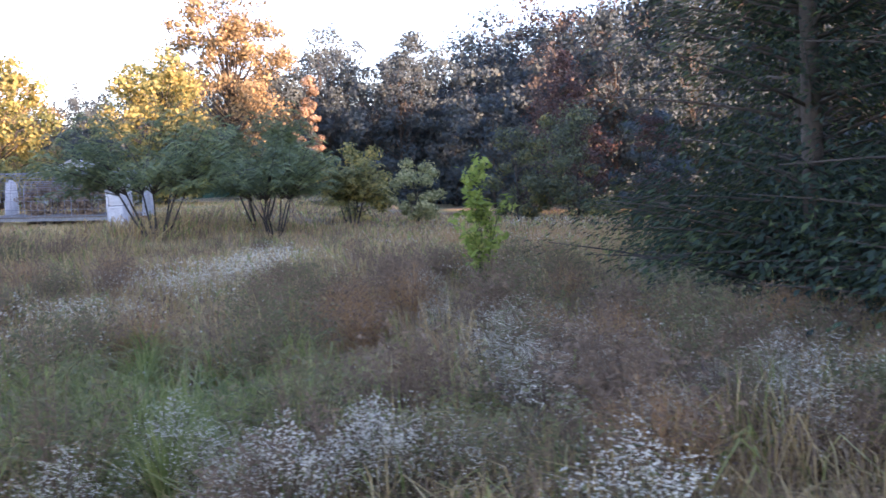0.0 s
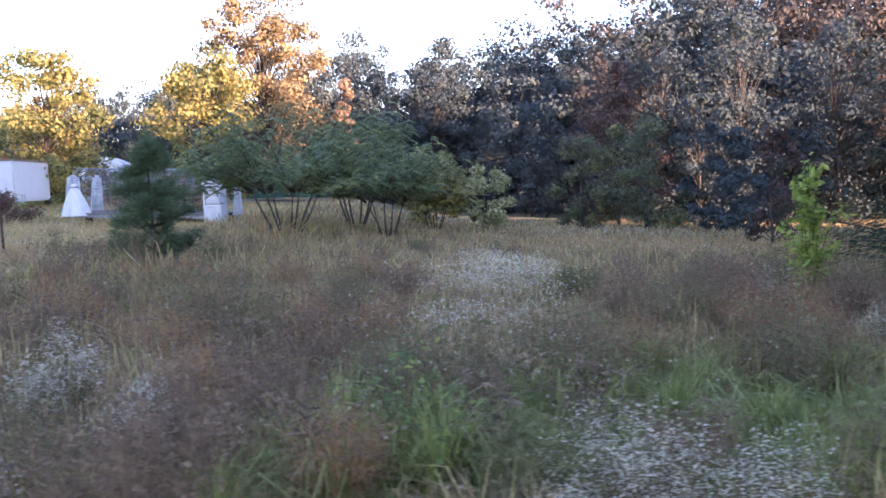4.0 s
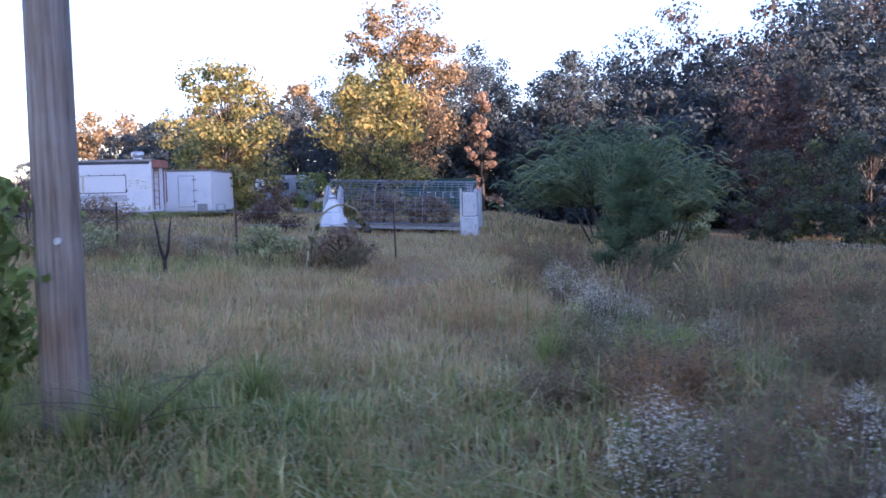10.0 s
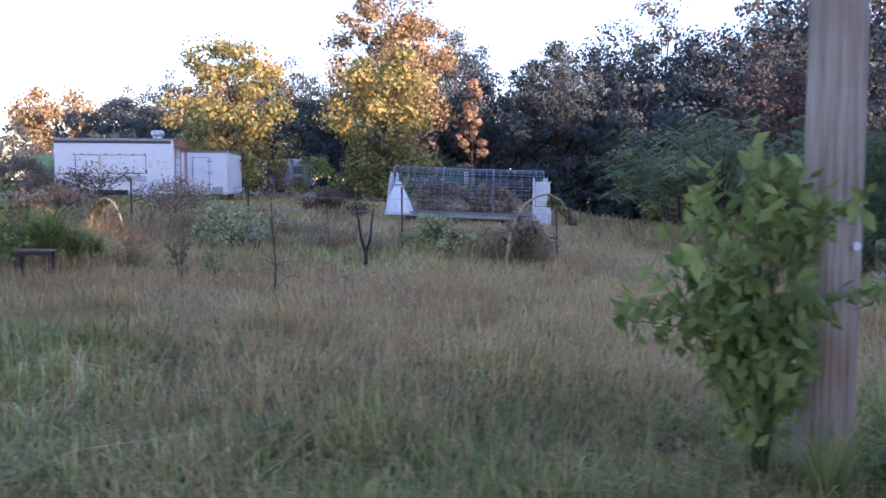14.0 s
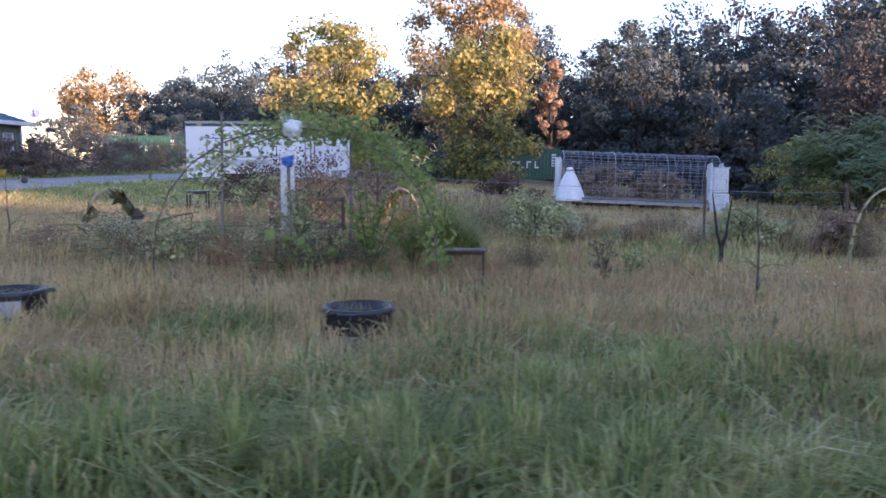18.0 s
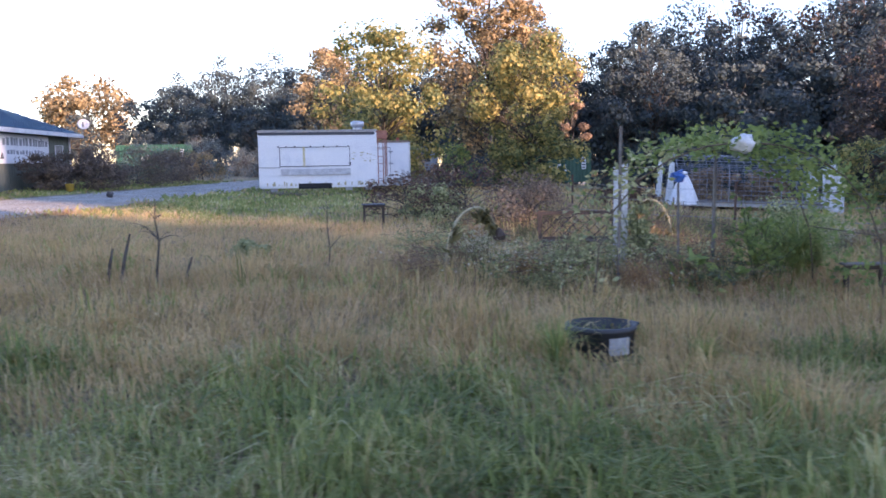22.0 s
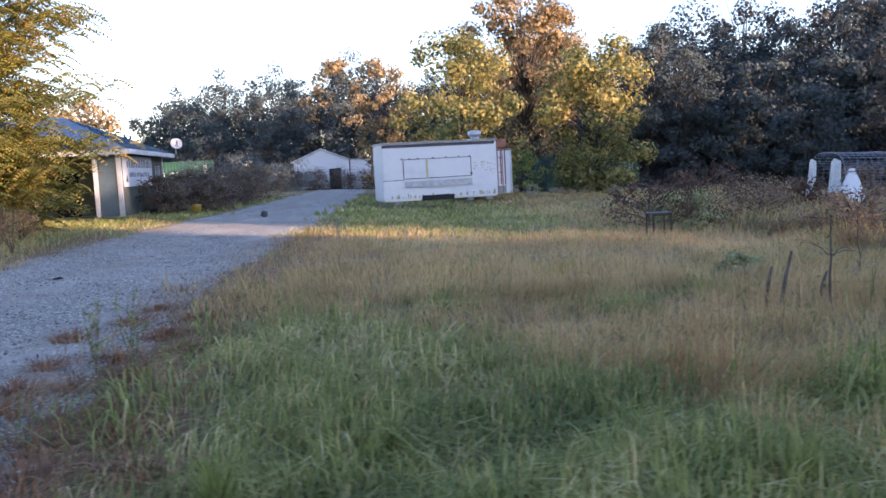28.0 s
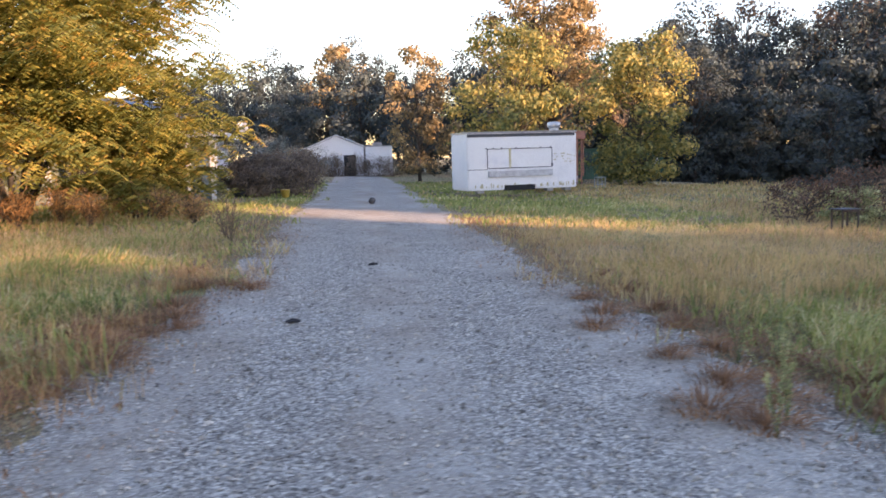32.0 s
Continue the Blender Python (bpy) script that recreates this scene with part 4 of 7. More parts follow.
# ---- old camper in the trees ----
rv = thing("camper_van", "old bluish-grey camper half hidden under the trees", "camper", (-22.6, 63.0, 1.1), 4)
g = Geo()
box(g, (0, 0, 0.45), (2.9, 2.2, 2.2), 0.18)
part("body", g, plain("blue_grey_paint", (0.34, 0.39, 0.46), 0.5), rv)
g = Geo()
box(g, (0.2, 0.1, 2.2), (2.3, 2.1, 2.5), 0.12)
part("roof_pod", g, plain("bluish_white", (0.55, 0.6, 0.68), 0.5), rv)
for x in (0.35, 1.6):
    g = Geo()
    box(g, (x, -0.02, 1.4), (x + 0.75, 0.03, 1.95), 0.02)
    part("window", g, plain("dusty_glass", (0.08, 0.1, 0.12), 0.15), rv, "dusty dark window")
for x in (0.7, 2.2):
    g = Geo()
    tube(g, [(x, 0.0, 0.32), (x, 0.25, 0.32)], [0.33, 0.33], 18)
    part("wheel", g, BLACK_PLASTIC, rv)


# ---- shipping containers ----
def container(at, turn, length, label, h=2.35):
    top = thing("shipping_container", label, "shipping container", at, turn, "green containers")
    d, n = 2.4, int(length / 0.28)
    for y, s in ((0.0, -1), (d, 1)):
        g = Geo()
        w, low = length / n, []
        for k in range(n):
            x = k * w
            low += [(x, y, 0.15), (x + w * 0.3, y, 0.15), (x + w * 0.42, y - s * 0.04, 0.15), (x + w * 0.88, y - s * 0.04, 0.15)]
        low.append((length, y, 0.15))
        m = len(low)
        g.add(low + [(a, b, h) for a, b, _ in low], [[i, i + 1, i + m + 1, i + m] for i in range(m - 1)])
        part("side_wall", g, GREEN_PAINT, top)
    g = Geo()
    box(g, (0, 0.0, h - 0.06), (length, d, h + 0.04))
    part("roof", g, GREEN_PAINT, top)
    g = Geo()
    for x in (0, length - 0.12):
        for y in (-0.02, d - 0.1):
            box(g, (x, y, 0), (x + 0.12, y + 0.12, h + 0.05))
    for y in (-0.02, d - 0.1):
        box(g, (0, y, 0), (length, y + 0.1, 0.16))
        box(g, (0, y, h - 0.08), (length, y + 0.1, h + 0.05))
    part("frame", g, GREEN_PAINT, top)
    for x in (length - 0.03, 0.0):
        for y0, y1 in ((0.1, d / 2 - 0.01), (d / 2 + 0.01, d - 0.1)):
            g = Geo()
            box(g, (x, y0, 0.16), (x + 0.05, y1, h - 0.08))
            part("end_door", g, GREEN_PAINT, top)
    g = Geo()
    box(g, (length - 0.75, -0.035, h - 1.35), (length - 0.42, -0.025, h - 0.4))
    plate = part("number_plate", g, DULL_WHITE, top, "white number panel")
    for k in range(4):
        g = Geo()
        box(g, (length - 0.7, -0.041, h - 1.28 + k * 0.22), (length - 0.47, -0.036, h - 1.16 + k * 0.22))
        part("number_bar", g, DARK_TRIM, plate)
    for k in range(5):
        x = length - 2.1 - k * 0.62
        g = Geo()
        box(g, (x, -0.035, h - 1.5), (x + 0.1, -0.025, h - 0.95))
        box(g, (x + 0.1, -0.035, h - (1.06 if k % 2 else 1.5)), (x + 0.34, -0.025, h - (0.95 if k % 2 else 1.39)))
        part("letter_shape", g, DULL_WHITE, top, "plain white letter shape")
    return top


container((-15.4, 67.8, 0.75), 0, 8.0, "dark green corrugated shipping container with white markings")
container((-50.0, 89.0, 1.5), 2, 7.0, "dark green shipping container far behind the bushes", 3.1)

# ---- wire-panel hoop house with white end boards ----
hoop = thing("wire_cage_deck", "low plank deck caged in with galvanised wire panels", "wire cage", at_ground(-13.6, 31.35))
hoop.matrix_world = pose(*at_ground(-13.6, 31.35), 0, 2.1, math.degrees(math.atan2(-0.6, 5.3)))
LEN, SPAN, TOP, DECK = 5.4, 2.8, 2.02, 0.4


def cage_profile(s):
    y = SPAN / 2 - SPAN / 2 * np.sign(np.cos(s * np.pi)) * np.abs(np.cos(s * np.pi)) ** 0.7
    return y, DECK + (TOP - DECK) * np.sin(s * np.pi) ** 0.42


for k in range(22):
    g = Geo()
    x = LEN * k / 21
    y, z = cage_profile(np.linspace(0, 1, 19))
    tube(g, np.stack([np.full(19, x), y, z], -1), np.full(19, 0.016 if k % 7 == 0 else 0.0065), 4)
    part("hoop", g, WIRE, hoop)
for s in np.concatenate([np.linspace(0.004, 0.2, 9), np.linspace(0.26, 0.74, 9), np.linspace(0.8, 0.996, 7)]):
    y, z = cage_profile(s)
    g = Geo()
    tube(g, [(0, y, z), (LEN / 2, y, z - 0.02), (LEN, y, z)], [0.0065] * 3, 4)
    part("wire", g, WIRE, hoop)
for k in range(7):
    g = Geo()
    box(g, (-0.15, -0.12 + k * 0.43, DECK - 0.05), (LEN + 0.1, 0.29 + k * 0.43, DECK), 0.008)
    part("deck_plank", g, GREY_WOOD, hoop, "weathered grey deck plank")
for y in (-0.06, SPAN - 0.05):
    g = Geo()
    box(g, (-0.1, y, DECK - 0.17), (LEN + 0.05, y + 0.07, DECK - 0.055), 0.006)
    part("deck_rim", g, GREY_METAL, hoop)
for x in (0.5, 2.2, 3.9, LEN - 0.3):
    for y in (0.15, SPAN - 0.35):
        g = Geo()
        box(g, (x, y, -0.15), (x + 0.2, y + 0.2, DECK - 0.06), 0.01)
        part("deck_block", g, DARK_WOOD, hoop)
for x, y0, y1 in ((-0.05, -0.04, 1.05), (-0.05, 1.9, 2.75), (LEN + 0.05, -0.04, 0.95), (LEN + 0.05, 1.7, 2.75)):
    g = Geo()
    yy, zz = np.linspace(0, 1, 22), np.linspace(0, 1, 8)
    Y, Z = np.meshgrid(yy, zz)
    fold = 0.05 * np.sin(Y * 23 + x) * (1.1 - 0.6 * Z) + 0.03 * np.sin(Y * 9 + Z * 3)
    out = 1 if x > 0 else -1
    Yw = (y0 + y1) / 2 + (Y - 0.5) * (y1 - y0) * (1 - 0.25 * Z)
    V = np.stack([x + out * (0.06 + fold), Yw, DECK - 0.12 + 1.45 * Z * (1 - 0.04 * np.cos(Y * 6))], -1).reshape(-1, 3)
    i, j = np.meshgrid(np.arange(7), np.arange(21), indexing="ij")
    q = (i * 22 + j).reshape(-1, 1)
    q = np.concatenate([q, q + 1, q + 23, q + 22], 1)
    g.add(np.concatenate([V, V + np.array([out * 0.006, 0, 0])]), q, q[:, ::-1] + len(V))
    part("end_curtain", g, DULL_WHITE, hoop, "white plastic sheet hanging in folds", True)
HOOP_AT = hoop.matrix_world.copy()


def on_deck(x, y, z):
    return tuple(HOOP_AT @ Vector((x, y, z)))


# white plastic sheet draped to a point over something tall
cover = thing("draped_cover", "white plastic sheet draped to a point on the deck", "cover", on_deck(0.25, -0.02, DECK - 0.12))
g = Geo()
th = np.arange(40) * 2 * np.pi / 40
prof = [(0.6, 0.0), (0.56, 0.16), (0.47, 0.42), (0.36, 0.68), (0.22, 0.92), (0.13, 1.04), (0.15, 1.1), (0.1, 1.15), (0.02, 1.16)]
V = np.array([[(rr * 0.82 * np.cos(a) * (1 + 0.13 * np.sin(5 * a + 1) * (1 - z) + 0.06 * np.sin(11 * a)), rr * 0.6 * np.sin(a) * (1 + 0.12 * np.sin(7 * a) * (1 - z)), z) for a in th] for rr, z in prof])
i, j = np.meshgrid(np.arange(len(prof) - 1), np.arange(40), indexing="ij")
g.add(V.reshape(-1, 3), np.stack([i * 40 + j, i * 40 + (j + 1) % 40, (i + 1) * 40 + (j + 1) % 40, (i + 1) * 40 + j], -1).reshape(-1, 4))
part("sheet", g, WHITE_PAINT, cover, smooth=True)
g = Geo()
tube(g, [(0, 0, 1.02), (0, 0, 1.07)], [0.15, 0.145], 14)
part("tie", g, GREY_METAL, cover)

# two-tier white cabinet at the end of the cage
cab = thing("white_cabinet", "tall white two-tier metal cabinet, paint chipped", "cabinet", at_ground(-8.25, 30.55, 0.03), -5)
for name, z0, z1, w in (("lower_body", 0.0, 0.74, 0.58), ("upper_body", 0.78, 1.6, 0.5)):
    g = Geo()
    box(g, (-w / 2, 0, z0), (w / 2, 0.55, z1), 0.02)
    body = part(name, g, WHITE_PAINT, cab)
    g = Geo()
    box(g, (-w / 2 + 0.03, -0.022, z0 + 0.04), (w / 2 - 0.03, -0.002, z1 - 0.04), 0.006)
    part("door", g, DULL_WHITE, body)
    g = Geo()
    beam(g, (w / 2 - 0.09, -0.04, z0 + 0.28), (w / 2 - 0.09, -0.04, z0 + 0.46), 0.022)
    part("handle", g, GREY_METAL, body)
g = Geo()
box(g, (-0.24, 0.04, 0.74), (0.24, 0.52, 0.78))
part("neck", g, GREY_METAL, cab)
g = Geo()
box(g, (-0.28, -0.03, 1.6), (0.3, 0.58, 1.64), 0.008)
part("top", g, DULL_WHITE, cab)
g = Geo()
box(g, (-0.36, 0.02, -0.1), (-0.29, 0.09, 1.78), 0.008)
part("corner_post", g, DULL_WHITE, cab, "white post with rusty hinges")

# ---- shop building beside the drive ----
shop = thing("shop_building", "low olive-grey shop with a blue hip roof and white trim", "building", (-40.15, 39.6, 1.45))
WALL = surface("olive_siding", [(0.3, (0.11, 0.13, 0.105)), (0.7, (0.17, 0.185, 0.15))], 1.5, 0.75, 30.0, 0.2)
BLUE_SIDING = surface("blue_grey_siding", [(0.3, (0.09, 0.14, 0.17)), (0.7, (0.14, 0.2, 0.23))], 1.5, 0.7)
BLUE_ROOF = surface("blue_metal_roof", [(0.3, (0.05, 0.125, 0.2)), (0.7, (0.085, 0.18, 0.27))], 1.0, 0.4, 20.0, 0.1, 0.3)
BW, BD, BH = 11.0, 9.0, 2.75
g = Geo()
box(g, (-0.2, 0, 0), (0, BD, BH))
box(g, (-BW, BD - 0.2, 0), (-0.2, BD, BH))
box(g, (-BW, 2.4, 0), (-0.2, 2.6, BH))
box(g, (-BW, 2.6, 0), (-BW + 0.2, BD - 0.2, BH))
part("wall", g, WALL, shop, "olive-grey board walls")
for k in range(36):
    g = Geo()
    y = 0.1 + k * BD / 36
    box(g, (0.0, y, 0.05), (0.012, y + 0.02, BH))
    part("batten", g, WALL, shop)
for x, y in ((0.03, 0.0), (0.03, BD - 0.05), (-0.9, 0.0), (-3.4, 0.0), (-6.2, 0.0)):
    g = Geo()
    box(g, (x - 0.16, y - 0.03, -0.1), (x + 0.02, y + 0.13, BH), 0.01)
    part("corner_board" if x > 0 else "porch_post", g, DULL_WHITE, shop, "white painted board")
g = Geo()
box(g, (-0.85, 0.02, 0), (-0.2, 0.1, BH))
part("porch_end", g, BLUE_SIDING, shop, "blue-grey boarded porch end")
g = Geo()
o = 0.55
v = [(-BW - o, -o, BH), (o, -o, BH), (o, BD + o, BH), (-BW - o, BD + o, BH), (-BW / 2 - 2.2, BD / 2, BH + 1.75), (-BW / 2 + 2.2, BD / 2, BH + 1.75)]
g.add(v, [[0, 1, 5, 4], [2, 3, 4, 5]], [[1, 2, 5], [3, 0, 4]], [[3, 2, 1, 0]])
part("roof", g, BLUE_ROOF, shop, "blue metal hip roof")
g = Geo()
for a, b in (((-BW - o, -o), (o, -o)), ((o, -o), (o, BD + o)), ((o, BD + o), (-BW - o, BD + o))):
    beam(g, (*a, BH - 0.07), (*b, BH - 0.07), 0.06, 0.2)
part("fascia", g, DULL_WHITE, shop, "white fascia boards")
for k in range(26):
    g = Geo()
    y = -o + (BD + 2 * o) * (k + 0.5) / 26
    f = 1 - abs(y - BD / 2) / (BD / 2 + o)
    beam(g, (o, y, BH + 0.02), (o - (o + BW / 2 - 2.2) * f, y, BH + 1.75 * f + 0.02), 0.03, 0.03)
    part("roof_rib", g, BLUE_ROOF, shop)
g = Geo()
box(g, (-0.02, 7.0, 0.0), (0.04, 7.9, 2.1), 0.01)
part("door", g, plain("grey_door", (0.3, 0.29, 0.27), 0.6), shop, "grey side door")
g = Geo()
for a, b in (((6.95, 0), (6.95, 2.15)), ((7.95, 0), (7.95, 2.15)), ((6.95, 2.15), (7.95, 2.15))):
    beam(g, (0.045, *a), (0.045, *b), 0.09, 0.03)
part("door_frame", g, DULL_WHITE, shop)
g = Geo()
box(g, (-3.3, 2.36, 0.0), (-2.3, 2.42, 2.0))
box(g, (-6.0, 2.36, 0.9), (-4.2, 2.42, 2.0))
part("dark_opening", g, DARK_VOID, shop, "dark doorway and window under the porch")
g = Geo()
box(g, (-BW, 0, -0.1), (0, 2.5, 0.06))
part("porch_floor", g, CONCRETE, shop)
sign = thing("shop_sign", "weathered white banner sign with faded lettering on the shop wall", "sign", (-40.1, 39.6, 1.45))
g = Geo()
box(g, (0.0, 0.25, 1.25), (0.035, 6.0, 2.55), 0.006)
part("board", g, WHITE_PAINT, sign)
faded = plain("faded_letter_grey", (0.3, 0.31, 0.33), 0.8)
r = np.random.default_rng(9)
for z, y0, y1, h in ((2.05, 0.9, 5.6, 0.34), (1.66, 1.3, 5.2, 0.2), (1.38, 3.2, 4.5, 0.1)):
    y = y0
    while y < y1:
        w = r.uniform(0.14, 0.26)
        g = Geo()
        box(g, (0.036, y, z), (0.042, y + w, z + h * r.uniform(0.75, 1.1)))
        part("letter_bar", g, faded, sign)
        y += w + r.uniform(0.06, 0.2)
for y in (0.75, 5.2):
    g = Geo()
    g.add([(0.038, y - 0.2, 1.45), (0.038, y + 0.2, 1.45), (0.038, y + 0.05, 1.75), (0.046, y - 0.2, 1.45), (0.046, y + 0.2, 1.45), (0.046, y + 0.05, 1.75)], [[0, 1, 2], [3, 5, 4]], [[0, 3, 4, 1], [1, 4, 5, 2], [2, 5, 3, 0]])
    part("emblem", g, plain("dark_emblem", (0.12, 0.12, 0.12), 0.8), sign)
dish = thing("satellite_dish", "pale grey satellite dish on the shop's eave", "satellite dish", (-39.3, 48.3, 4.25))
g = Geo()
bm = bmesh.new()
bmesh.ops.create_uvsphere(bm, u_segments=20, v_segments=12, radius=0.42)
bmesh.ops.delete(bm, geom=[v for v in bm.verts if v.co.z > -0.28], context="VERTS")
bmesh.ops.solidify(bm, geom=bm.faces[:], thickness=0.02)
bmesh.ops.transform(bm, matrix=pose(0.08, -0.08, 0.6, 0, 0, 0) @ pose(0, 0, 0, 68, 0, 20) @ pose(0, 0, 0.0), verts=bm.verts)
add_bm(g, bm)
part("reflector", g, DULL_WHITE, dish, smooth=True)
g = Geo()
tube(g, [(-0.1, 0.25, -0.1), (-0.05, 0.2, 0.35), (0.05, -0.05, 0.6)], [0.025] * 3, 8)
tube(g, [(0.05, 0.1, 0.35), (0.15, -0.5, 0.55)], [0.014] * 2, 6)
part("bracket", g, GREY_METAL, dish)

# ---- far sheds at the drive's end ----
shed = thing("white_shed", "low white shed with a gable roof and dark doorway", "shed", (-34.9, 86.5, 1.2))
g = Geo()
w, d = 5.3, 6.0
v = [(0, 0, 0), (w, 0, 0), (w, 0, 2.75), (w / 2, 0, 3.85), (0, 0, 2.75)]
v += [(a, d, c) for a, _, c in v]
g.add(v, [[0, 1, 2, 3, 4]], [[9, 8, 7, 6, 5]], [[1, 6, 7, 2], [0, 4, 9, 5], [2, 7, 8, 3], [3, 8, 9, 4]])
part("wall", g, WHITE_PAINT, shed)
g = Geo()
for s in (-1, 1):
    a = (w / 2, -0.25, 3.92)
    b = (w / 2 + s * (w / 2 + 0.3), -0.25, 2.7)
    vv = [a, b, (b[0], d + 0.2, b[2]), (a[0], d + 0.2, a[2])]
    vv += [(x, y, z + 0.08) for x, y, z in vv]
    g.add(vv, [[3, 2, 1, 0], [4, 5, 6, 7], [0, 1, 5, 4], [1, 2, 6, 5], [2, 3, 7, 6], [3, 0, 4, 7]])
part("roof", g, WHITE_PAINT, shed, "white metal roof")
g = Geo()
box(g, (3.35, -0.04, 0), (4.5, 0.02, 2.0))
part("doorway", g, DARK_VOID, shed, "dark open doorway")
cab = thing("white_hut", "small square white hut beside the shed", "hut", (-29.45, 86.2, 1.15))
g = Geo()
box(g, (0, 0, 0), (2.6, 2.6, 2.8), 0.05)
part("wall", g, WHITE_PAINT, cab)
g = Geo()
box(g, (-0.1, -0.1, 2.8), (2.7, 2.7, 2.92), 0.02)
part("roof", g, GREY_METAL, cab)
g = Geo()
box(g, (0.8, 0.6, 2.92), (1.7, 1.4, 3.2), 0.03)
part("roof_unit", g, GREY_METAL, cab)


# ---- garden and small things ----
def tub(at, turn, label, seed, patch=False, size=1.0):
    r = np.random.default_rng(seed)
    top = thing("planter_tub", label, "planter", at, turn, "black tubs")
    g = Geo()
    prof = [(0.27, 0.0), (0.295, 0.03), (0.315, 0.30), (0.335, 0.33), (0.335, 0.37), (0.305, 0.375), (0.285, 0.33), (0.26, 0.2)]
    th = np.arange(28) * 2 * np.pi / 28
    V = np.array([[(rr * np.cos(a) * (1 + 0.03 * np.sin(3 * a + seed)), rr * np.sin(a), z) for a in th] for rr, z in prof])
    i, j = np.meshgrid(np.arange(len(prof) - 1), np.arange(28), indexing="ij")
    g.add(V.reshape(-1, 3), np.stack([i * 28 + j, i * 28 + (j + 1) % 28, (i + 1) * 28 + (j + 1) % 28, (i + 1) * 28 + j], -1).reshape(-1, 4), np.arange(28)[::-1][None])
    part("shell", g, BLACK_PLASTIC, top, smooth=True)
    g = Geo()
    tube(g, [(0, 0, 0.15), (0, 0, 0.22)], [0.265, 0.265], 20)
    part("soil", g, SOIL, top, "dark potting soil")
    for s in (-1, 1):
        g = Geo()
        tube(g, [(s * 0.33, -0.08, 0.34), (s * 0.39, -0.05, 0.345), (s * 0.39, 0.05, 0.345), (s * 0.33, 0.08, 0.34)], [0.014] * 4, 6)
        part("handle", g, BLACK_PLASTIC, top)
    g = Geo()
    n = 50
    a, rr, h = r.uniform(0, 6.28, n), r.uniform(0, 0.24, n), r.uniform(0.08, 0.28, n)
    b = np.stack([rr * np.cos(a), rr * np.sin(a), np.full(n, 0.2)], -1)
    t = b + np.stack([r.normal(size=n) * 0.06, r.normal(size=n) * 0.06, h], -1)
    s = np.stack([np.cos(a), np.sin(a), a * 0], -1) * 0.005
    g.add(np.stack([b - s, b + s, t], 1).reshape(-1, 3), np.arange(3 * n).reshape(-1, 3))
    tagged(part("weed_growth", g, GREEN_BLADE, top, "weeds sprouting from the tub"), kind="stuff")
    top.scale = (size, size, size)
    if patch:
        g = Geo()
        aa = np.linspace(-1.95, -1.25, 9)
        V = [((0.306 + 0.05 * z) * np.cos(q), (0.306 + 0.05 * z) * np.sin(q), z) for z in (0.13, 0.29) for q in aa]
        g.add(V, [[k, k + 1, k + 10, k + 9] for k in range(8)])
        part("label_patch", g, CONCRETE, top, "pale grey label")
    return top


TUB_SEATS = ((-22.15, 9.1), (-19.2, 9.05))
tub(at_ground(*TUB_SEATS[0], 0.06), 20, "black plastic tub with a pale label, weeds inside", 1, True, 0.84)
tub(at_ground(*TUB_SEATS[1], 0.13), 75, "black plastic tub sunk in grass, weeds inside", 2, False, 0.92)

# vine arbour over the garden patch
arb = thing("vine_arbour", "bent wire arbour overgrown with squash vines", "arbour", at_ground(-21.6, 11.9))
g = Geo()
for y in (-0.6, 0.9):
    s = np.linspace(0, np.pi, 13)
    p = np.stack([1.55 - 1.6 * np.cos(s), np.full(13, y), 1.72 * np.sin(s) ** 0.75], -1)
    tube(g, p, np.full(13, 0.009), 5)
for s in np.linspace(0.3, np.pi - 0.3, 9):
    q = (1.55 - 1.6 * np.cos(s), 1.72 * np.sin(s) ** 0.75)
    tube(g, [(q[0], -0.6, q[1]), (q[0], 0.9, q[1])], [0.006] * 2, 4)
part("wire_frame", g, STEM, arb, "rusty wire hoops")
r = np.random.default_rng(91)
n = 2100
s = np.clip(r.normal(2.05, 0.58, n), 0.2, np.pi - 0.05)
p = np.stack([1.55 - 1.62 * np.cos(s), r.uniform(-0.7, 1.0, n), 1.74 * np.sin(s) ** 0.75 + 0.02], -1) + r.normal(size=(n, 3)) * 0.1
g = Geo()
cards(g, p, np.full(n, 0.068), r, 0.75, 0.2)
tagged(part("vine", g, SHRUB_LEAF, arb, "green squash vine leaves"), kind="stuff")
n = 380
s = np.clip(r.normal(0.9, 0.5, n), 0.1, np.pi)
p = np.stack([1.55 - 1.62 * np.cos(s), r.uniform(-0.7, 1.0, n), 1.72 * np.sin(s) ** 0.75], -1) + r.normal(size=(n, 3)) * 0.13
g = Geo()
cards(g, p, np.full(n, 0.09), r, 0.5, 0.4)
tagged(part("dry_vine", g, PALE_LEAF, arb, "withered grey-green vine"), kind="stuff")
gourd = thing("white_gourd", "pale round gourd hanging in the vine", "gourd", (-20.05, 11.3, 2.6))
g = Geo()
bm = bmesh.new()
bmesh.ops.create_uvsphere(bm, u_segments=16, v_segments=10, radius=0.12)
for v in bm.verts:
    v.co *= 1 + 0.5 * noise.noise(v.co * 14)
    v.co.z *= 0.75
add_bm(g, bm)
part("body", g, DULL_WHITE, gourd, smooth=True)
blue = thing("blue_tarp_bundle", "crumpled bright blue plastic bundle behind the vines", "plastic bundle", (-20.3, 12.55, 2.24))
g = Geo()
bm = bmesh.new()
bmesh.ops.create_icosphere(bm, subdivisions=2, radius=0.075)
for v in bm.verts:
    v.co = v.co * (1 + 0.9 * noise.noise(v.co * 22)) * 1.1
    v.co.z *= 0.8
add_bm(g, bm)
part("sheet", g, BLUE_PLASTIC, blue)
g = Geo()
tube(g, [(0.02, 0, -1.5), (0.0, 0, -0.05)], [0.014, 0.014], 6)
part("stake", g, GREY_WOOD, blue)
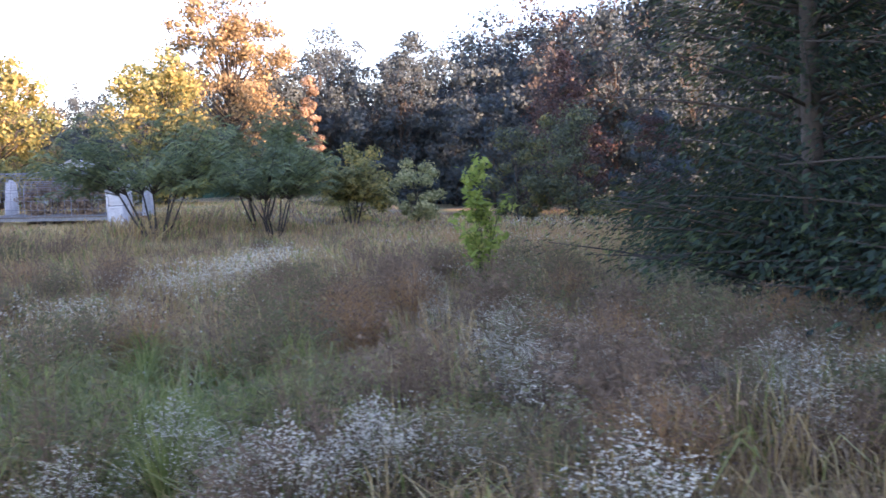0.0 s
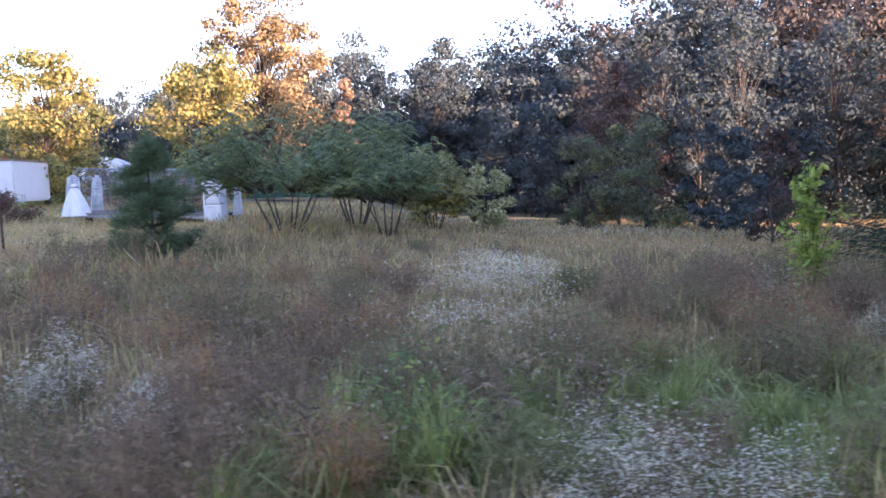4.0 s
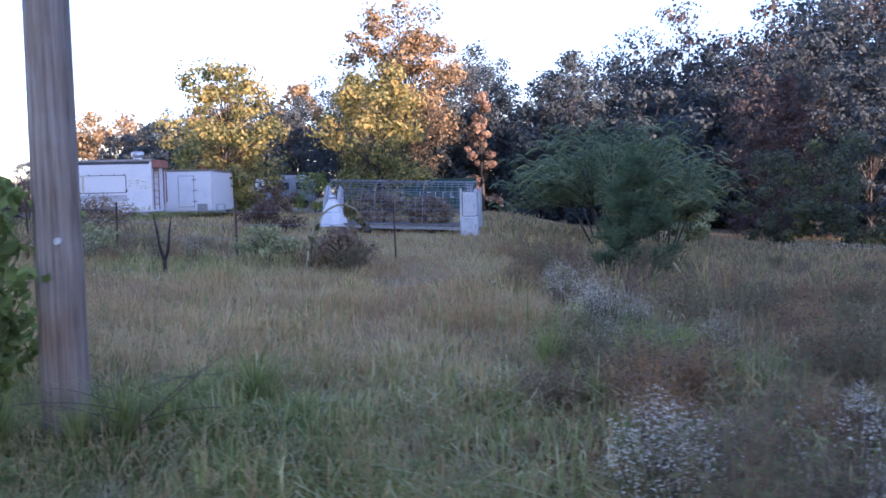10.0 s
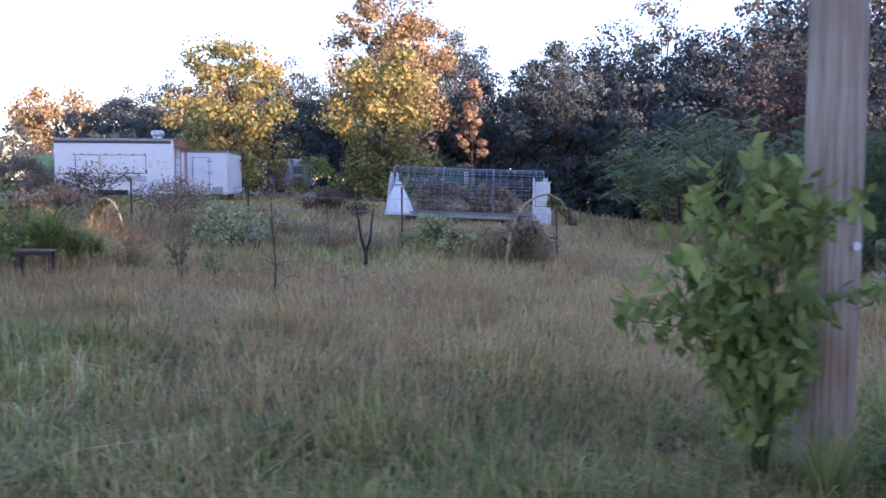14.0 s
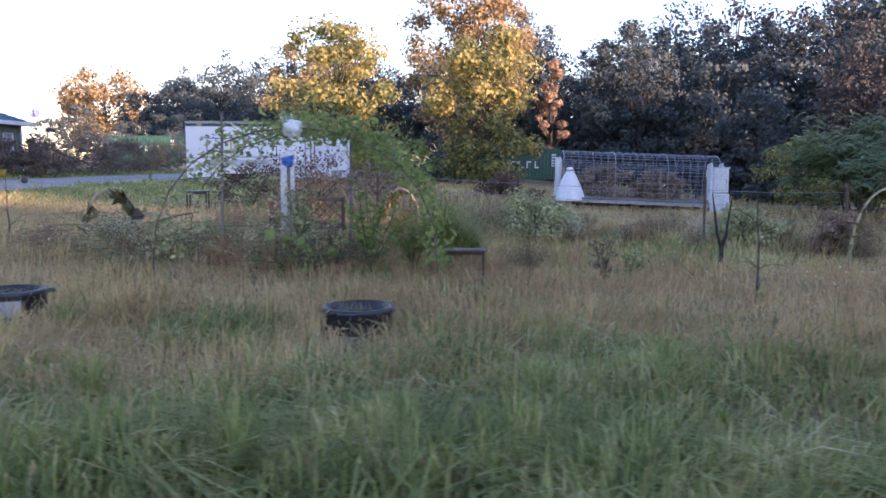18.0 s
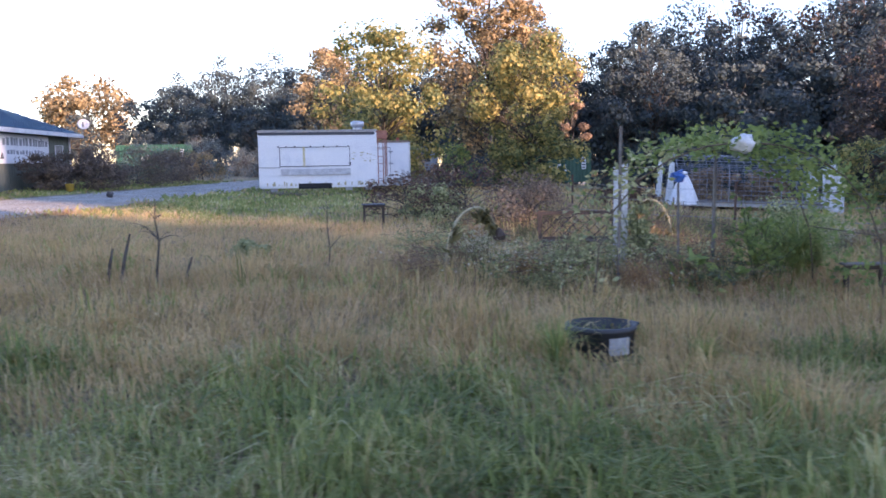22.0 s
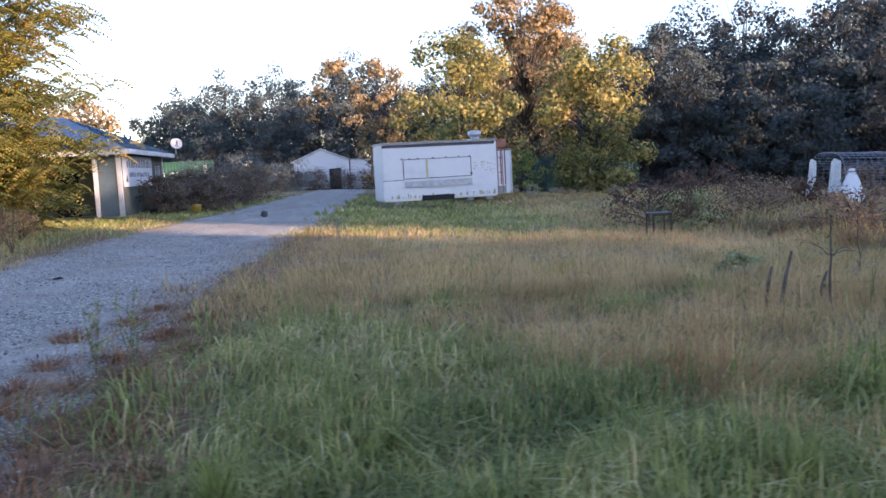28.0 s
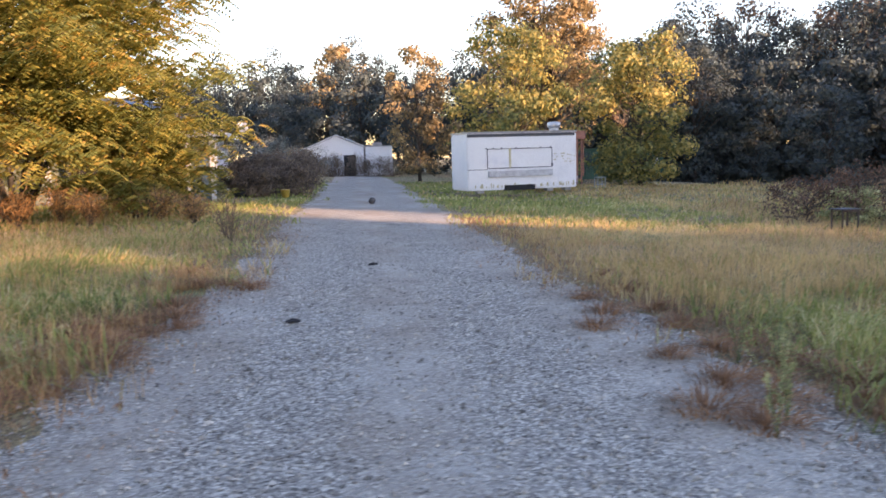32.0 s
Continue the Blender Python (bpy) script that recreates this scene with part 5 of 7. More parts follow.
for x in (-20.61, -20.5):
    st = thing("garden_board", "upright pale weathered board standing among the vines", "board", at_ground(x, 14.1), group="garden boards")
    g = Geo()
    box(g, (-0.045, -0.012, -0.2), (0.045, 0.012, 2.4 - float(ground_z(x, 14.1)) - (0.05 if x < -20.6 else 0.0)), 0.004)
    part("shaft", g, DULL_WHITE, st)
for x, y, h, w in ( (-21.1, 12.3, 1.95, 0.03), (-19.6, 13.2, 1.7, 0.035)):
    st = thing("garden_stake", "thin grey wooden garden stake among the vines", "stake", at_ground(x, y), group="garden stakes")
    g = Geo()
    beam(g, (0, 0, -0.2), (0.03, 0.02, h), w)
    part("shaft", g, GREY_WOOD, st)

# bench with lattice back
bench = thing("lattice_bench", "dark wooden garden bench with a lattice back, in weeds", "bench", at_ground(-21.25, 16.2, 0.1), -4)
g = Geo()
for a, b in (((0, 0.42), (1.25, 0.42)), ((0, 0.85), (1.25, 0.85))):
    beam(g, (a[0], 0.4, a[1]), (b[0], 0.4, b[1]), 0.05, 0.06)
for x in (0, 1.25):
    beam(g, (x, 0.4, -0.05), (x, 0.4, 0.9), 0.06)
part("back_frame", g, DARK_WOOD, bench)
g = Geo()
for k in range(9):
    x = -0.35 + k * 0.18
    for s in (1, -1):
        x0, x1 = (x, x + 0.4) if s > 0 else (x + 0.4, x)
        z0, z1 = 0.45, 0.83
        f0, f1 = np.clip((0 - x0) / (x1 - x0), 0, 1) if x0 < 0 or x1 < 0 else 0, 1
        a = np.array([np.clip(x0, 0, 1.25), 0.4 + 0.012 * s, z0 + (z1 - z0) * (np.clip(x0, 0, 1.25) - x0) / (x1 - x0)])
        b = np.array([np.clip(x1, 0, 1.25), 0.4 + 0.012 * s, z0 + (z1 - z0) * (np.clip(x1, 0, 1.25) - x0) / (x1 - x0)])
        if np.linalg.norm(b - a) > 0.05:
            beam(g, a, b, 0.035, 0.01)
part("lattice", g, DARK_WOOD, bench)
g = Geo()
for k in range(4):
    box(g, (0, 0.0 + k * 0.1, 0.38), (1.25, 0.085 + k * 0.1, 0.41), 0.004)
part("seat", g, DARK_WOOD, bench)
for x in (0.03, 1.2):
    g = Geo()
    beam(g, (x, 0.03, -0.05), (x, 0.03, 0.38), 0.055)
    part("leg", g, DARK_WOOD, bench)


def small_table(at, turn, w, d, h, label, mat):
    top = thing("garden_table", label, "table", at, turn)
    g = Geo()
    for k in range(4):
        box(g, (0, k * d / 4, h), (w, (k + 0.92) * d / 4, h + 0.024), 0.004)
    part("tabletop", g, mat, top)
    for x in (0.05, w - 0.05):
        for y in (0.05, d - 0.08):
            g = Geo()
            beam(g, (x, y, -0.08), (x, y, h), 0.035)
            part("leg", g, DARK_WOOD, top)
    g = Geo()
    box(g, (0.05, 0.05, h - 0.05), (w - 0.05, 0.07, h))
    part("apron", g, DARK_WOOD, top)
    return top


small_table(at_ground(-24.3, 22.4), 4, 0.55, 0.5, 0.5, "low dark table standing in the weeds", DARK_TRIM)
small_table(at_ground(-18.35, 12.25), -8, 0.52, 0.2, 0.4, "low weathered plank bench in the dry grass", GREY_WOOD)

# posts, sticks, saplings
for x, y, h, lx in ((-13.27, 17.6, 1.35, 0.0), (-16.6, 19.5, 1.3, 0.02), (-10.0, 18.6, 1.3, -0.03), (-19.6, 21.2, 1.3, 0.0)):
    p = thing("fence_post", "thin rusty steel fence post", "fence post", at_ground(x, y), group="fence posts")
    g = Geo()
    beam(g, (0, 0, -0.2), (lx, 0, h), 0.045, 0.035)
    part("shaft", g, RUST, p)
fence = thing("wire_fence", "slack wire strung between the fence posts", "fence", at_ground(-19.6, 21.2))
g = Geo()
o = np.array(at_ground(-19.6, 21.2))
for z in (0.55, 0.85, 1.12):
    a = [np.array(at_ground(x, y)) + (0, 0, z) - o for x, y in ((-19.6, 21.2), (-16.6, 19.5), (-13.27, 17.6), (-10.0, 18.6))]
    for u, v in zip(a, a[1:]):
        g = Geo()
        tube(g, [u, (u + v) / 2 - (0, 0, 0.03), v], [0.004] * 3, 4)
        part("wire", g, WIRE, fence)


def bare_sapling(at, height, seed, label, thick=0.018, twigs=10, lean=0.0):
    r = np.random.default_rng(seed)
    top = thing("bare_sapling", label, "sapling", at)
    g = Geo()
    t = np.linspace(0, 1, 6)
    p = np.stack([lean * t, 0 * t, -0.1 + (height + 0.1) * t], -1) + r.normal(size=(6, 3)) * 0.012
    tube(g, p, thick * (1 - 0.7 * t), 6)
    for k in range(twigs):
        s = p[r.integers(1, 5)]
        e = s + np.array([r.normal() * 0.18, r.normal() * 0.18, r.uniform(0.02, 0.2)])
        branchy(g, s, [e], thick * 0.3, 0.002, 4)
    tagged(part("stem", g, BARK, top, smooth=True), kind="stuff")
    n = 16
    lf = Geo()
    cards(lf, np.array([p[r.integers(1, 6)] + r.normal(size=3) * 0.06 for _ in range(n)]), np.full(n, 0.05), r, 0.5, 0.4)
    tagged(part("foliage", lf, DRY_LEAF, top, "a few withered leaves"), kind="stuff")


bare_sapling(at_ground(-14.84, 11.25), 1.25, 101, "thin nearly bare sapling in mown grass")
bare_sapling(at_ground(-26.35, 12.1), 1.05, 102, "thin dead stalk in dry grass")
bare_sapling(at_ground(-24.6, 14.2), 1.0, 104, "thin dead stalk in dry grass", 0.014)
for k, (x, y, h, lean) in enumerate(((-27.0, 12.35, 0.45, 0.1), (-26.85, 12.3, 0.62, 0.16), (-26.2, 12.6, 0.35, 0.12), (-10.9, 16.6, 0.5, 0.1))):
    sk = thing("broken_stick", "short broken stick leaning in the grass", "stick", at_ground(x, y), group="sticks")
    g = Geo()
    tube(g, [(0, 0, -0.1), (lean * 0.6, 0, h * 0.6), (lean, 0, h)], [0.022, 0.02, 0.012], 6)
    part("shaft", g, BARK, sk)
vt = thing("forked_trunk", "blackened forked dead trunk with two prongs", "dead trunk", at_ground(-13.88, 15.0))
g = Geo()
tube(g, [(0, 0, -0.1), (0.0, 0, 0.2), (0.0, 0, 0.34)], [0.04, 0.036, 0.034], 7)
tube(g, [(0, 0, 0.28), (-0.08, 0, 0.55), (-0.12, 0, 0.85), (-0.17, 0, 1.15)], [0.03, 0.024, 0.019, 0.008], 6)
tube(g, [(0, 0, 0.28), (0.07, 0, 0.5), (0.1, 0, 0.8), (0.15, 0, 1.1)], [0.03, 0.024, 0.018, 0.008], 6)
part("trunk", g, surface("charred_bark", [(0.3, (0.02, 0.018, 0.016)), (0.7, (0.06, 0.05, 0.045))], 8.0, 0.95), vt, smooth=True)


def bent_sunflower(at, height, reach, seed, turn=0.0):
    r = np.random.default_rng(seed)
    top = thing("bent_sunflower", "dried sunflower bowed over, withered leaves hanging", "sunflower", at, turn, "dried sunflowers")
    g, lf = Geo(), Geo()
    s = np.linspace(0, 1, 12)
    x = reach * (0.1 * s + 0.9 * s ** 2.2)
    z = height * np.sin(np.minimum(s * 1.18, 1.18) * np.pi * 0.5 / 0.82) ** 0.85
    z = np.where(s > 0.82, height * (1 - ((s - 0.82) / 0.18) ** 2 * 0.28), height * np.sin(s / 0.82 * np.pi / 2) ** 0.9)
    p = np.stack([x, 0 * s, z - 0.05], -1)
    tube(g, p, 0.03 * (1 - 0.5 * s), 7)
    part("stalk", g, plain("straw_stalk", (0.4, 0.34, 0.2), 0.8), top, smooth=True)
    n = 46
    f = np.concatenate([r.uniform(0.8, 1.0, 34), r.uniform(0.1, 0.5, 12)])
    P = np.stack([np.interp(f, s, p[:, q]) for q in range(3)], -1) + r.normal(size=(n, 3)) * 0.03 - np.array([0, 0, 0.1])
    cards(lf, P, np.full(n, 0.22), r, 0.4, 0.85)
    tagged(part("foliage", lf, DRY_LEAF, top, "withered yellow-brown leaves"), kind="stuff")
    g = Geo()
    e = p[-1]
    tube(g, [e, e + (0.02, 0, -0.1), e + (0.02, 0, -0.15)], [0.03, 0.09, 0.07], 12)
    part("flower_head", g, DARK_WOOD, top, "dark seed head hanging down")


bent_sunflower(at_ground(-11.45, 15.7), 1.4, 1.15, 111)
bent_sunflower(at_ground(-23.1, 13.0), 0.95, 0.7, 112, 10)
bent_sunflower(at_ground(-18.6, 17.5), 1.0, 0.7, 113, 160)

# garden patch growth
leafy_shrub("vine_clump", at_ground(-20.35, 13.9), 1.15, 0.7, 129, "grey-green vine climbing the boards", PALE_LEAF, 14, 700, 0.07, 0.3, aspect=0.6)
leafy_shrub("vine_clump", at_ground(-19.3, 12.6), 1.3, 1.2, 122, "green vine climbing over stakes", SHRUB_LEAF, 12, 380, 0.075, 0.3, aspect=0.7)
leafy_shrub("grey_weed_clump", at_ground(-21.9, 12.4), 0.72, 2.6, 123, "grey seeding weeds in the garden patch", PALE_LEAF, 22, 3000, 0.036, 0.2, stem_mat=STEM, aspect=0.6, thin=0.005)
leafy_shrub("grey_weed_clump", at_ground(-20.6, 13.4), 0.68, 2.4, 124, "grey-green weeds in the garden patch", PALE_LEAF, 22, 2600, 0.038, 0.2, stem_mat=STEM, aspect=0.6, thin=0.005)
leafy_shrub("grey_weed_clump", at_ground(-22.9, 14.2), 0.75, 2.0, 125, "grey seeding weeds in the garden patch", PALE_LEAF, 20, 2200, 0.036, 0.2, stem_mat=STEM, aspect=0.6, thin=0.005)
leafy_shrub("squash_plant", at_ground(-20.15, 12.1), 0.5, 1.0, 126, "low squash plant with big pale leaves", SHRUB_LEAF, 8, 34, 0.19, 0.35, aspect=0.6)
leafy_shrub("garden_undergrowth", at_ground(-20.0, 12.5), 0.5, 1.7, 131, "dark green undergrowth below the arbour", EDGE_LEAF, 18, 1700, 0.05, 0.3, stem_mat=STEM, aspect=0.5, thin=0.005)
leafy_shrub("yellowing_weed", at_ground(-18.75, 13.2), 1.0, 1.3, 132, "tall feathery green weed yellowing at its foot", SHRUB_LEAF, 26, 2400, 0.06, 0.0, aspect=0.25, thin=0.005)
leafy_shrub("low_weed", at_ground(-16.3, 12.6), 0.75, 0.5, 127, "reddish green weed standing in dry grass", BROWN_LEAF, 6, 160, 0.07, 0.3, aspect=0.5)
leafy_shrub("low_weed", at_ground(-15.9, 12.7), 0.6, 0.4, 128, "dark green weed standing in dry grass", MID_LEAF, 6, 120, 0.06, 0.3, aspect=0.5)
for k, (x, y, h, w, m, lab) in enumerate((
        (-21.6, 25.2, 1.5, 3.2, MAROON_LEAF, "dark maroon bramble mound"), (-23.2, 25.4, 1.2, 2.4, MAROON_LEAF, "dark maroon bramble mound"),
        (-19.8, 25.8, 1.3, 2.6, BROWN_LEAF, "brown withered bramble mound"), (-22.5, 24.3, 0.9, 1.8, PALE_LEAF, "grey-green seeding bush in weeds"),
        (-11.6, 33.1, 1.5, 2.4, BROWN_LEAF, "brown withered bush by the hoop house"), (-9.9, 32.6, 1.4, 2.0, BROWN_LEAF, "brown withered bush by the hoop house"),
        (-15.6, 30.5, 1.0, 2.2, MAROON_LEAF, "dark dry bush by the hoop house"), (-20.8, 20.0, 1.0, 2.2, BROWN_LEAF, "brown seeding weeds by the fence"),
        (-16.5, 17.2, 0.9, 1.8, PALE_LEAF, "pale seeding weeds by the fence"), (-11.0, 17.0, 0.8, 1.4, BROWN_LEAF, "brown seeding weeds by the fence"),
        (-12.6, 17.4, 0.8, 1.3, PALE_LEAF, "pale seeding weeds by the fence"), (-25.8, 15.2, 0.32, 0.6, PALE_LEAF, "pale weed clump in dry grass"),
        (-37.2, 43.5, 1.4, 2.6, THICKET_LEAF, "brown bush in front of the shop"), (-37.8, 46.0, 1.8, 3.4, THICKET_LEAF, "brown bush in front of the shop"), (-37.0, 49.5, 2.0, 3.6, THICKET_LEAF, "brown bush beside the drive"),
        (-36.8, 53.5, 2.0, 3.8, THICKET_LEAF, "brown bush beside the drive"), (-36.6, 58.0, 1.9, 3.8, THICKET_LEAF, "dull brown bush beside the drive"), (-36.3, 63.0, 2.0, 3.6, ORANGE_LEAF, "orange-tinged bush beside the drive"),
        (-38.0, 74.0, 3.0, 5.6, WILLOW_LEAF, "blue-grey willow scrub by the drive, shade put in its leaf colour"), (-35.5, 80.0, 2.6, 5.0, WILLOW_LEAF, "blue-grey willow scrub by the drive, shade put in its leaf colour"), (-31.6, 84.6, 1.9, 5.0, THICKET_LEAF, "brown scrub before the shed"),
        (-28.4, 84.4, 1.6, 4.6, THICKET_LEAF, "brown scrub before the hut"), (-40.0, 66.0, 2.7, 5.6, WILLOW_LEAF, "blue-grey willow scrub by the drive, shade put in its leaf colour"), (-44, 50, 2.2, 4, THICKET_LEAF, "brown bush by the shop wall"), (-38.9, 41.6, 1.5, 2.4, THICKET_LEAF, "brown weedy thicket against the shop wall"), (-39.0, 43.9, 1.6, 2.6, THICKET_LEAF, "brown weedy thicket against the shop wall"), (-36.0, 84.0, 2.0, 4.6, THICKET_LEAF, "brown scrub before the shed"), (-33.8, 83.2, 1.7, 4.2, THICKET_LEAF, "brown scrub before the shed"))):
    tree("weed_bush", at_ground(x, y), h, w, m, lab, 2600 if y < 30 else 4200, 0.068 if y < 30 else 0.095, 34, 0.0, 130 + k, 0.03, shape="oval", clump_r=0.17, category="bush")
for k, (x, y, h) in enumerate(((-40.6, 27.3, 1.0), (-41.5, 27.9, 1.2), (-42.4, 27.6, 1.05), (-43.3, 28.3, 1.25), (-44.2, 27.8, 1.1), (-45.1, 28.2, 1.2), (-46.0, 27.7, 1.1), (-47.0, 28.4, 1.2), (-39.7, 26.6, 0.8))):
    leafy_shrub("dry_reed_clump", at_ground(x, y), h, 1.2, 170 + k, "clump of dry orange reeds under the locust", REED_LEAF, 34, 620, 0.2, -0.3, stem_mat=STEM, aspect=0.1, category="reeds")
leafy_shrub("roadside_weed", at_ground(-38.5, 21.5), 1.1, 0.8, 180, "tall feathery weed at the drive's edge", BROWN_LEAF, 10, 400, 0.05, 0.2, stem_mat=STEM, aspect=0.3)
leafy_shrub("roadside_weed", at_ground(-38.7, 23.0), 1.2, 0.9, 181, "tall feathery weed at the drive's edge", PALE_LEAF, 10, 400, 0.05, 0.2, stem_mat=STEM, aspect=0.3)
for k, (x, y) in enumerate(((-34.55, 8.9), (-34.35, 9.1), (-33.77, 10.7), (-33.45, 10.65))):
    leafy_shrub("roadside_weed", at_ground(x, y), 0.85, 0.3, 182 + k, "feathery pale weed standing on the gravel edge", PALE_LEAF, 4, 620, 0.02, 0.1, stem_mat=GREEN_STEM, aspect=0.5, thin=0.004)
leafy_shrub("trailing_weed", at_ground(-10.65, 5.0), 0.7, 1.1, 184, "bare arching brown weed beside the pole", BROWN_LEAF, 7, 60, 0.03, 0.6, stem_mat=STEM, aspect=0.4, lean=(0.6, 0), thin=0.006)

# loose things by the drive
pail = thing("yellow_pail", "faded yellow plastic pail beside the drive", "pail", at_ground(-37.35, 40.5, 0.02))
g = Geo()
tube(g, [(0, 0, 0), (0, 0, 0.32), (0, 0, 0.34)], [0.15, 0.19, 0.2], 18)
part("body", g, YELLOW_PLASTIC, pail, smooth=True)
g = Geo()
tube(g, [(0, 0, 0.335), (0, 0, 0.36)], [0.205, 0.205], 18)
part("rim", g, YELLOW_PLASTIC, pail)
for x, y, s in ((-39.2, 42.0, 0.3), (-39.0, 43.6, 0.27)):
    ty = thing("old_tyre", "old black tyre lying by the shop wall", "tyre", at_ground(x, y), group="old tyres")
    g = Geo()
    a = np.linspace(0, 2 * np.pi, 25)
    tube(g, np.stack([np.cos(a) * s, np.sin(a) * s, np.full(25, 0.11)], -1), np.full(25, 0.11), 10)
    part("tread", g, BLACK_PLASTIC, ty, smooth=True)
rock = thing("dark_ball", "small dark rounded lump lying on the drive", "ball", (-34.2, 35.77, float(road_z(-34.2, 35.77))))
g = Geo()
bm = bmesh.new()
bmesh.ops.create_icosphere(bm, subdivisions=3, radius=0.13, matrix=Matrix.Translation((0, 0, 0.11)))
for v in bm.verts:
    v.co += v.normal * noise.noise(v.co * 9) * 0.02
add_bm(g, bm)
part("body", g, plain("dark_lump", (0.07, 0.07, 0.075), 0.7), rock, smooth=True)
for x, y in ((-37.4, 12.95), (-36.1, 17.5)):
    sc = thing("leaf_scrap", "dark curled scrap lying on the gravel", "debris", (x, y, float(road_z(x, y)) + 0.012), group="scraps")
    g = Geo()
    v = [(-0.07, -0.03, 0), (0.0, -0.045, 0.022), (0.08, -0.02, 0.004), (0.07, 0.035, 0.018), (0.0, 0.05, 0.03), (-0.08, 0.03, 0.01)]
    v += [(a, b, c + 0.008) for a, b, c in v]
    g.add(v, [[5, 4, 3, 2, 1, 0]], [[6, 7, 8, 9, 10, 11]], [[i, (i + 1) % 6, (i + 1) % 6 + 6, i + 6] for i in range(6)])
    part("sheet", g, DARK_VOID, sc)


# ---- grasses, weeds and flowers ----
def blades(g, x, y, h, w, r, lean=0.35, z=None, out=None):
    n = len(x)
    z = ground_z(x, y) - 0.02 if z is None else z
    a = r.uniform(0, 2 * np.pi, n) if out is None else out + r.normal(size=n) * 0.5
    d = np.stack([np.cos(a), np.sin(a), 0 * a], -1)
    s = np.stack([-np.sin(a), np.cos(a), 0 * a], -1) * (w / 2)[:, None]
    b = np.stack([x, y, z], -1)
    l = (np.abs(r.normal(size=n)) * lean * h)[:, None]
    up = np.array([0, 0, 1.0])
    m = b + up * (0.62 * h)[:, None] + d * l * 0.36
    t = b + up * (h * (1 - 0.42 * np.minimum(l[:, 0] / h, 1.8)))[:, None] + d * l
    v = np.stack([b - s, b + s, m + s * 0.8, m - s * 0.8, t], 1).reshape(-1, 3)
    k = np.arange(n)[:, None] * 5
    g.add(v, k + np.array([[0, 1, 2, 3]]), k + np.array([[3, 2, 4]]))
    return t


def strokes(g, x, y, h, w, r, lean, out, z0=0.0):
    """Fine upright strokes of one face each, for far turf and the haze of seed heads."""
    n = len(x)
    d = np.stack([np.cos(out), np.sin(out), 0 * out], -1)
    b = np.stack([x, y, ground_z(x, y) - 0.02 + z0], -1)
    t = b + np.array([0, 0, 1.0]) * h[:, None] + d * (np.abs(r.normal(size=n)) * lean * h)[:, None]
    sa = r.uniform(-0.5, 0.5, n)
    s = np.stack([np.cos(sa), np.sin(sa), 0 * sa], -1) * (w / 2)[:, None]
    v = np.stack([b - s * 0.6, b + s * 0.6, t + s, t - s * 0.4], 1).reshape(-1, 3)
    g.add(v, np.arange(n * 4).reshape(-1, 4))
    return t


def green_share(x, y, d):
    """Where the turf is green: the mown side of the field, a strip by the trailer, and damp patches among the weeds."""
    n1, n2, n3 = value_noise(x, y, 0.3), value_noise(x, y, 0.85), value_noise(x, y, 2.3)
    wob = (n1 - 0.5) * 5.0 + (n2 - 0.5) * 3.2 + (n3 - 0.5) * 1.4
    west = 1 - step(-17.5, -13.5, x)
    g = west * (0.95 - 0.9 * step(7.2, 9.8, y + wob * 0.65 + 0.8 * step(-31, -27, x) - 4.0 * (1 - step(-32, -28.5, x)))) + (1 - west) * (0.62 - 0.5 * step(4.6, 7.4, y + wob * 0.6)) * (1 - 0.85 * step(-8.2, -6.8, x))
    g = np.maximum(g, 0.88 * step(21, 27, y + wob) * (1 - step(-25.5, -23, x)))
    g = np.maximum(g, 0.8 * np.exp(-((x + 13.9) ** 2 / 6 + (y - 16.4) ** 2 / 3)))
    g = np.maximum(g, 0.9 * step(0.55, 0.8, n2) * west * (1 - step(13, 15, y)) * step(0.4, 0.6, n1))
    for cx, cy, rx, ry in ((0.9, 5.0, 2.2, 1.4), (-1.1, 4.7, 1.1, 0.8), (-6.6, 7.3, 0.9, 1.1), (-7.0, 9.6, 0.5, 1.6), (-10.4, 5.6, 1.5, 0.9)):
        g = np.maximum(g, 0.95 * np.exp(-(((x - cx) / rx) ** 2 + ((y - cy) / ry) ** 2) ** 2))
    return np.where((x < -38) & (y < 30), 0.7 - 0.3 * n2, g)


def weed_share(x, y):
    """Where tall brown weeds stand."""
    wob = (value_noise(x, y, 0.6) - 0.5) * 2.0
    w = step(-7.9, -6.5, x + wob)
    w = np.maximum(w, step(15.5, 18, y + wob) * step(-24, -21, x) * (1 - step(32, 36, y)) * (1 - step(-15.5, -14, x) * (1 - step(-7.5, -6.8, x)) * np.maximum(step(-11.3, -10.6, x), step(18.5, 20.5, y))))
    return np.maximum(w, np.exp(-((x + 21) ** 2 / 7 + (y - 13) ** 2 / 4)))


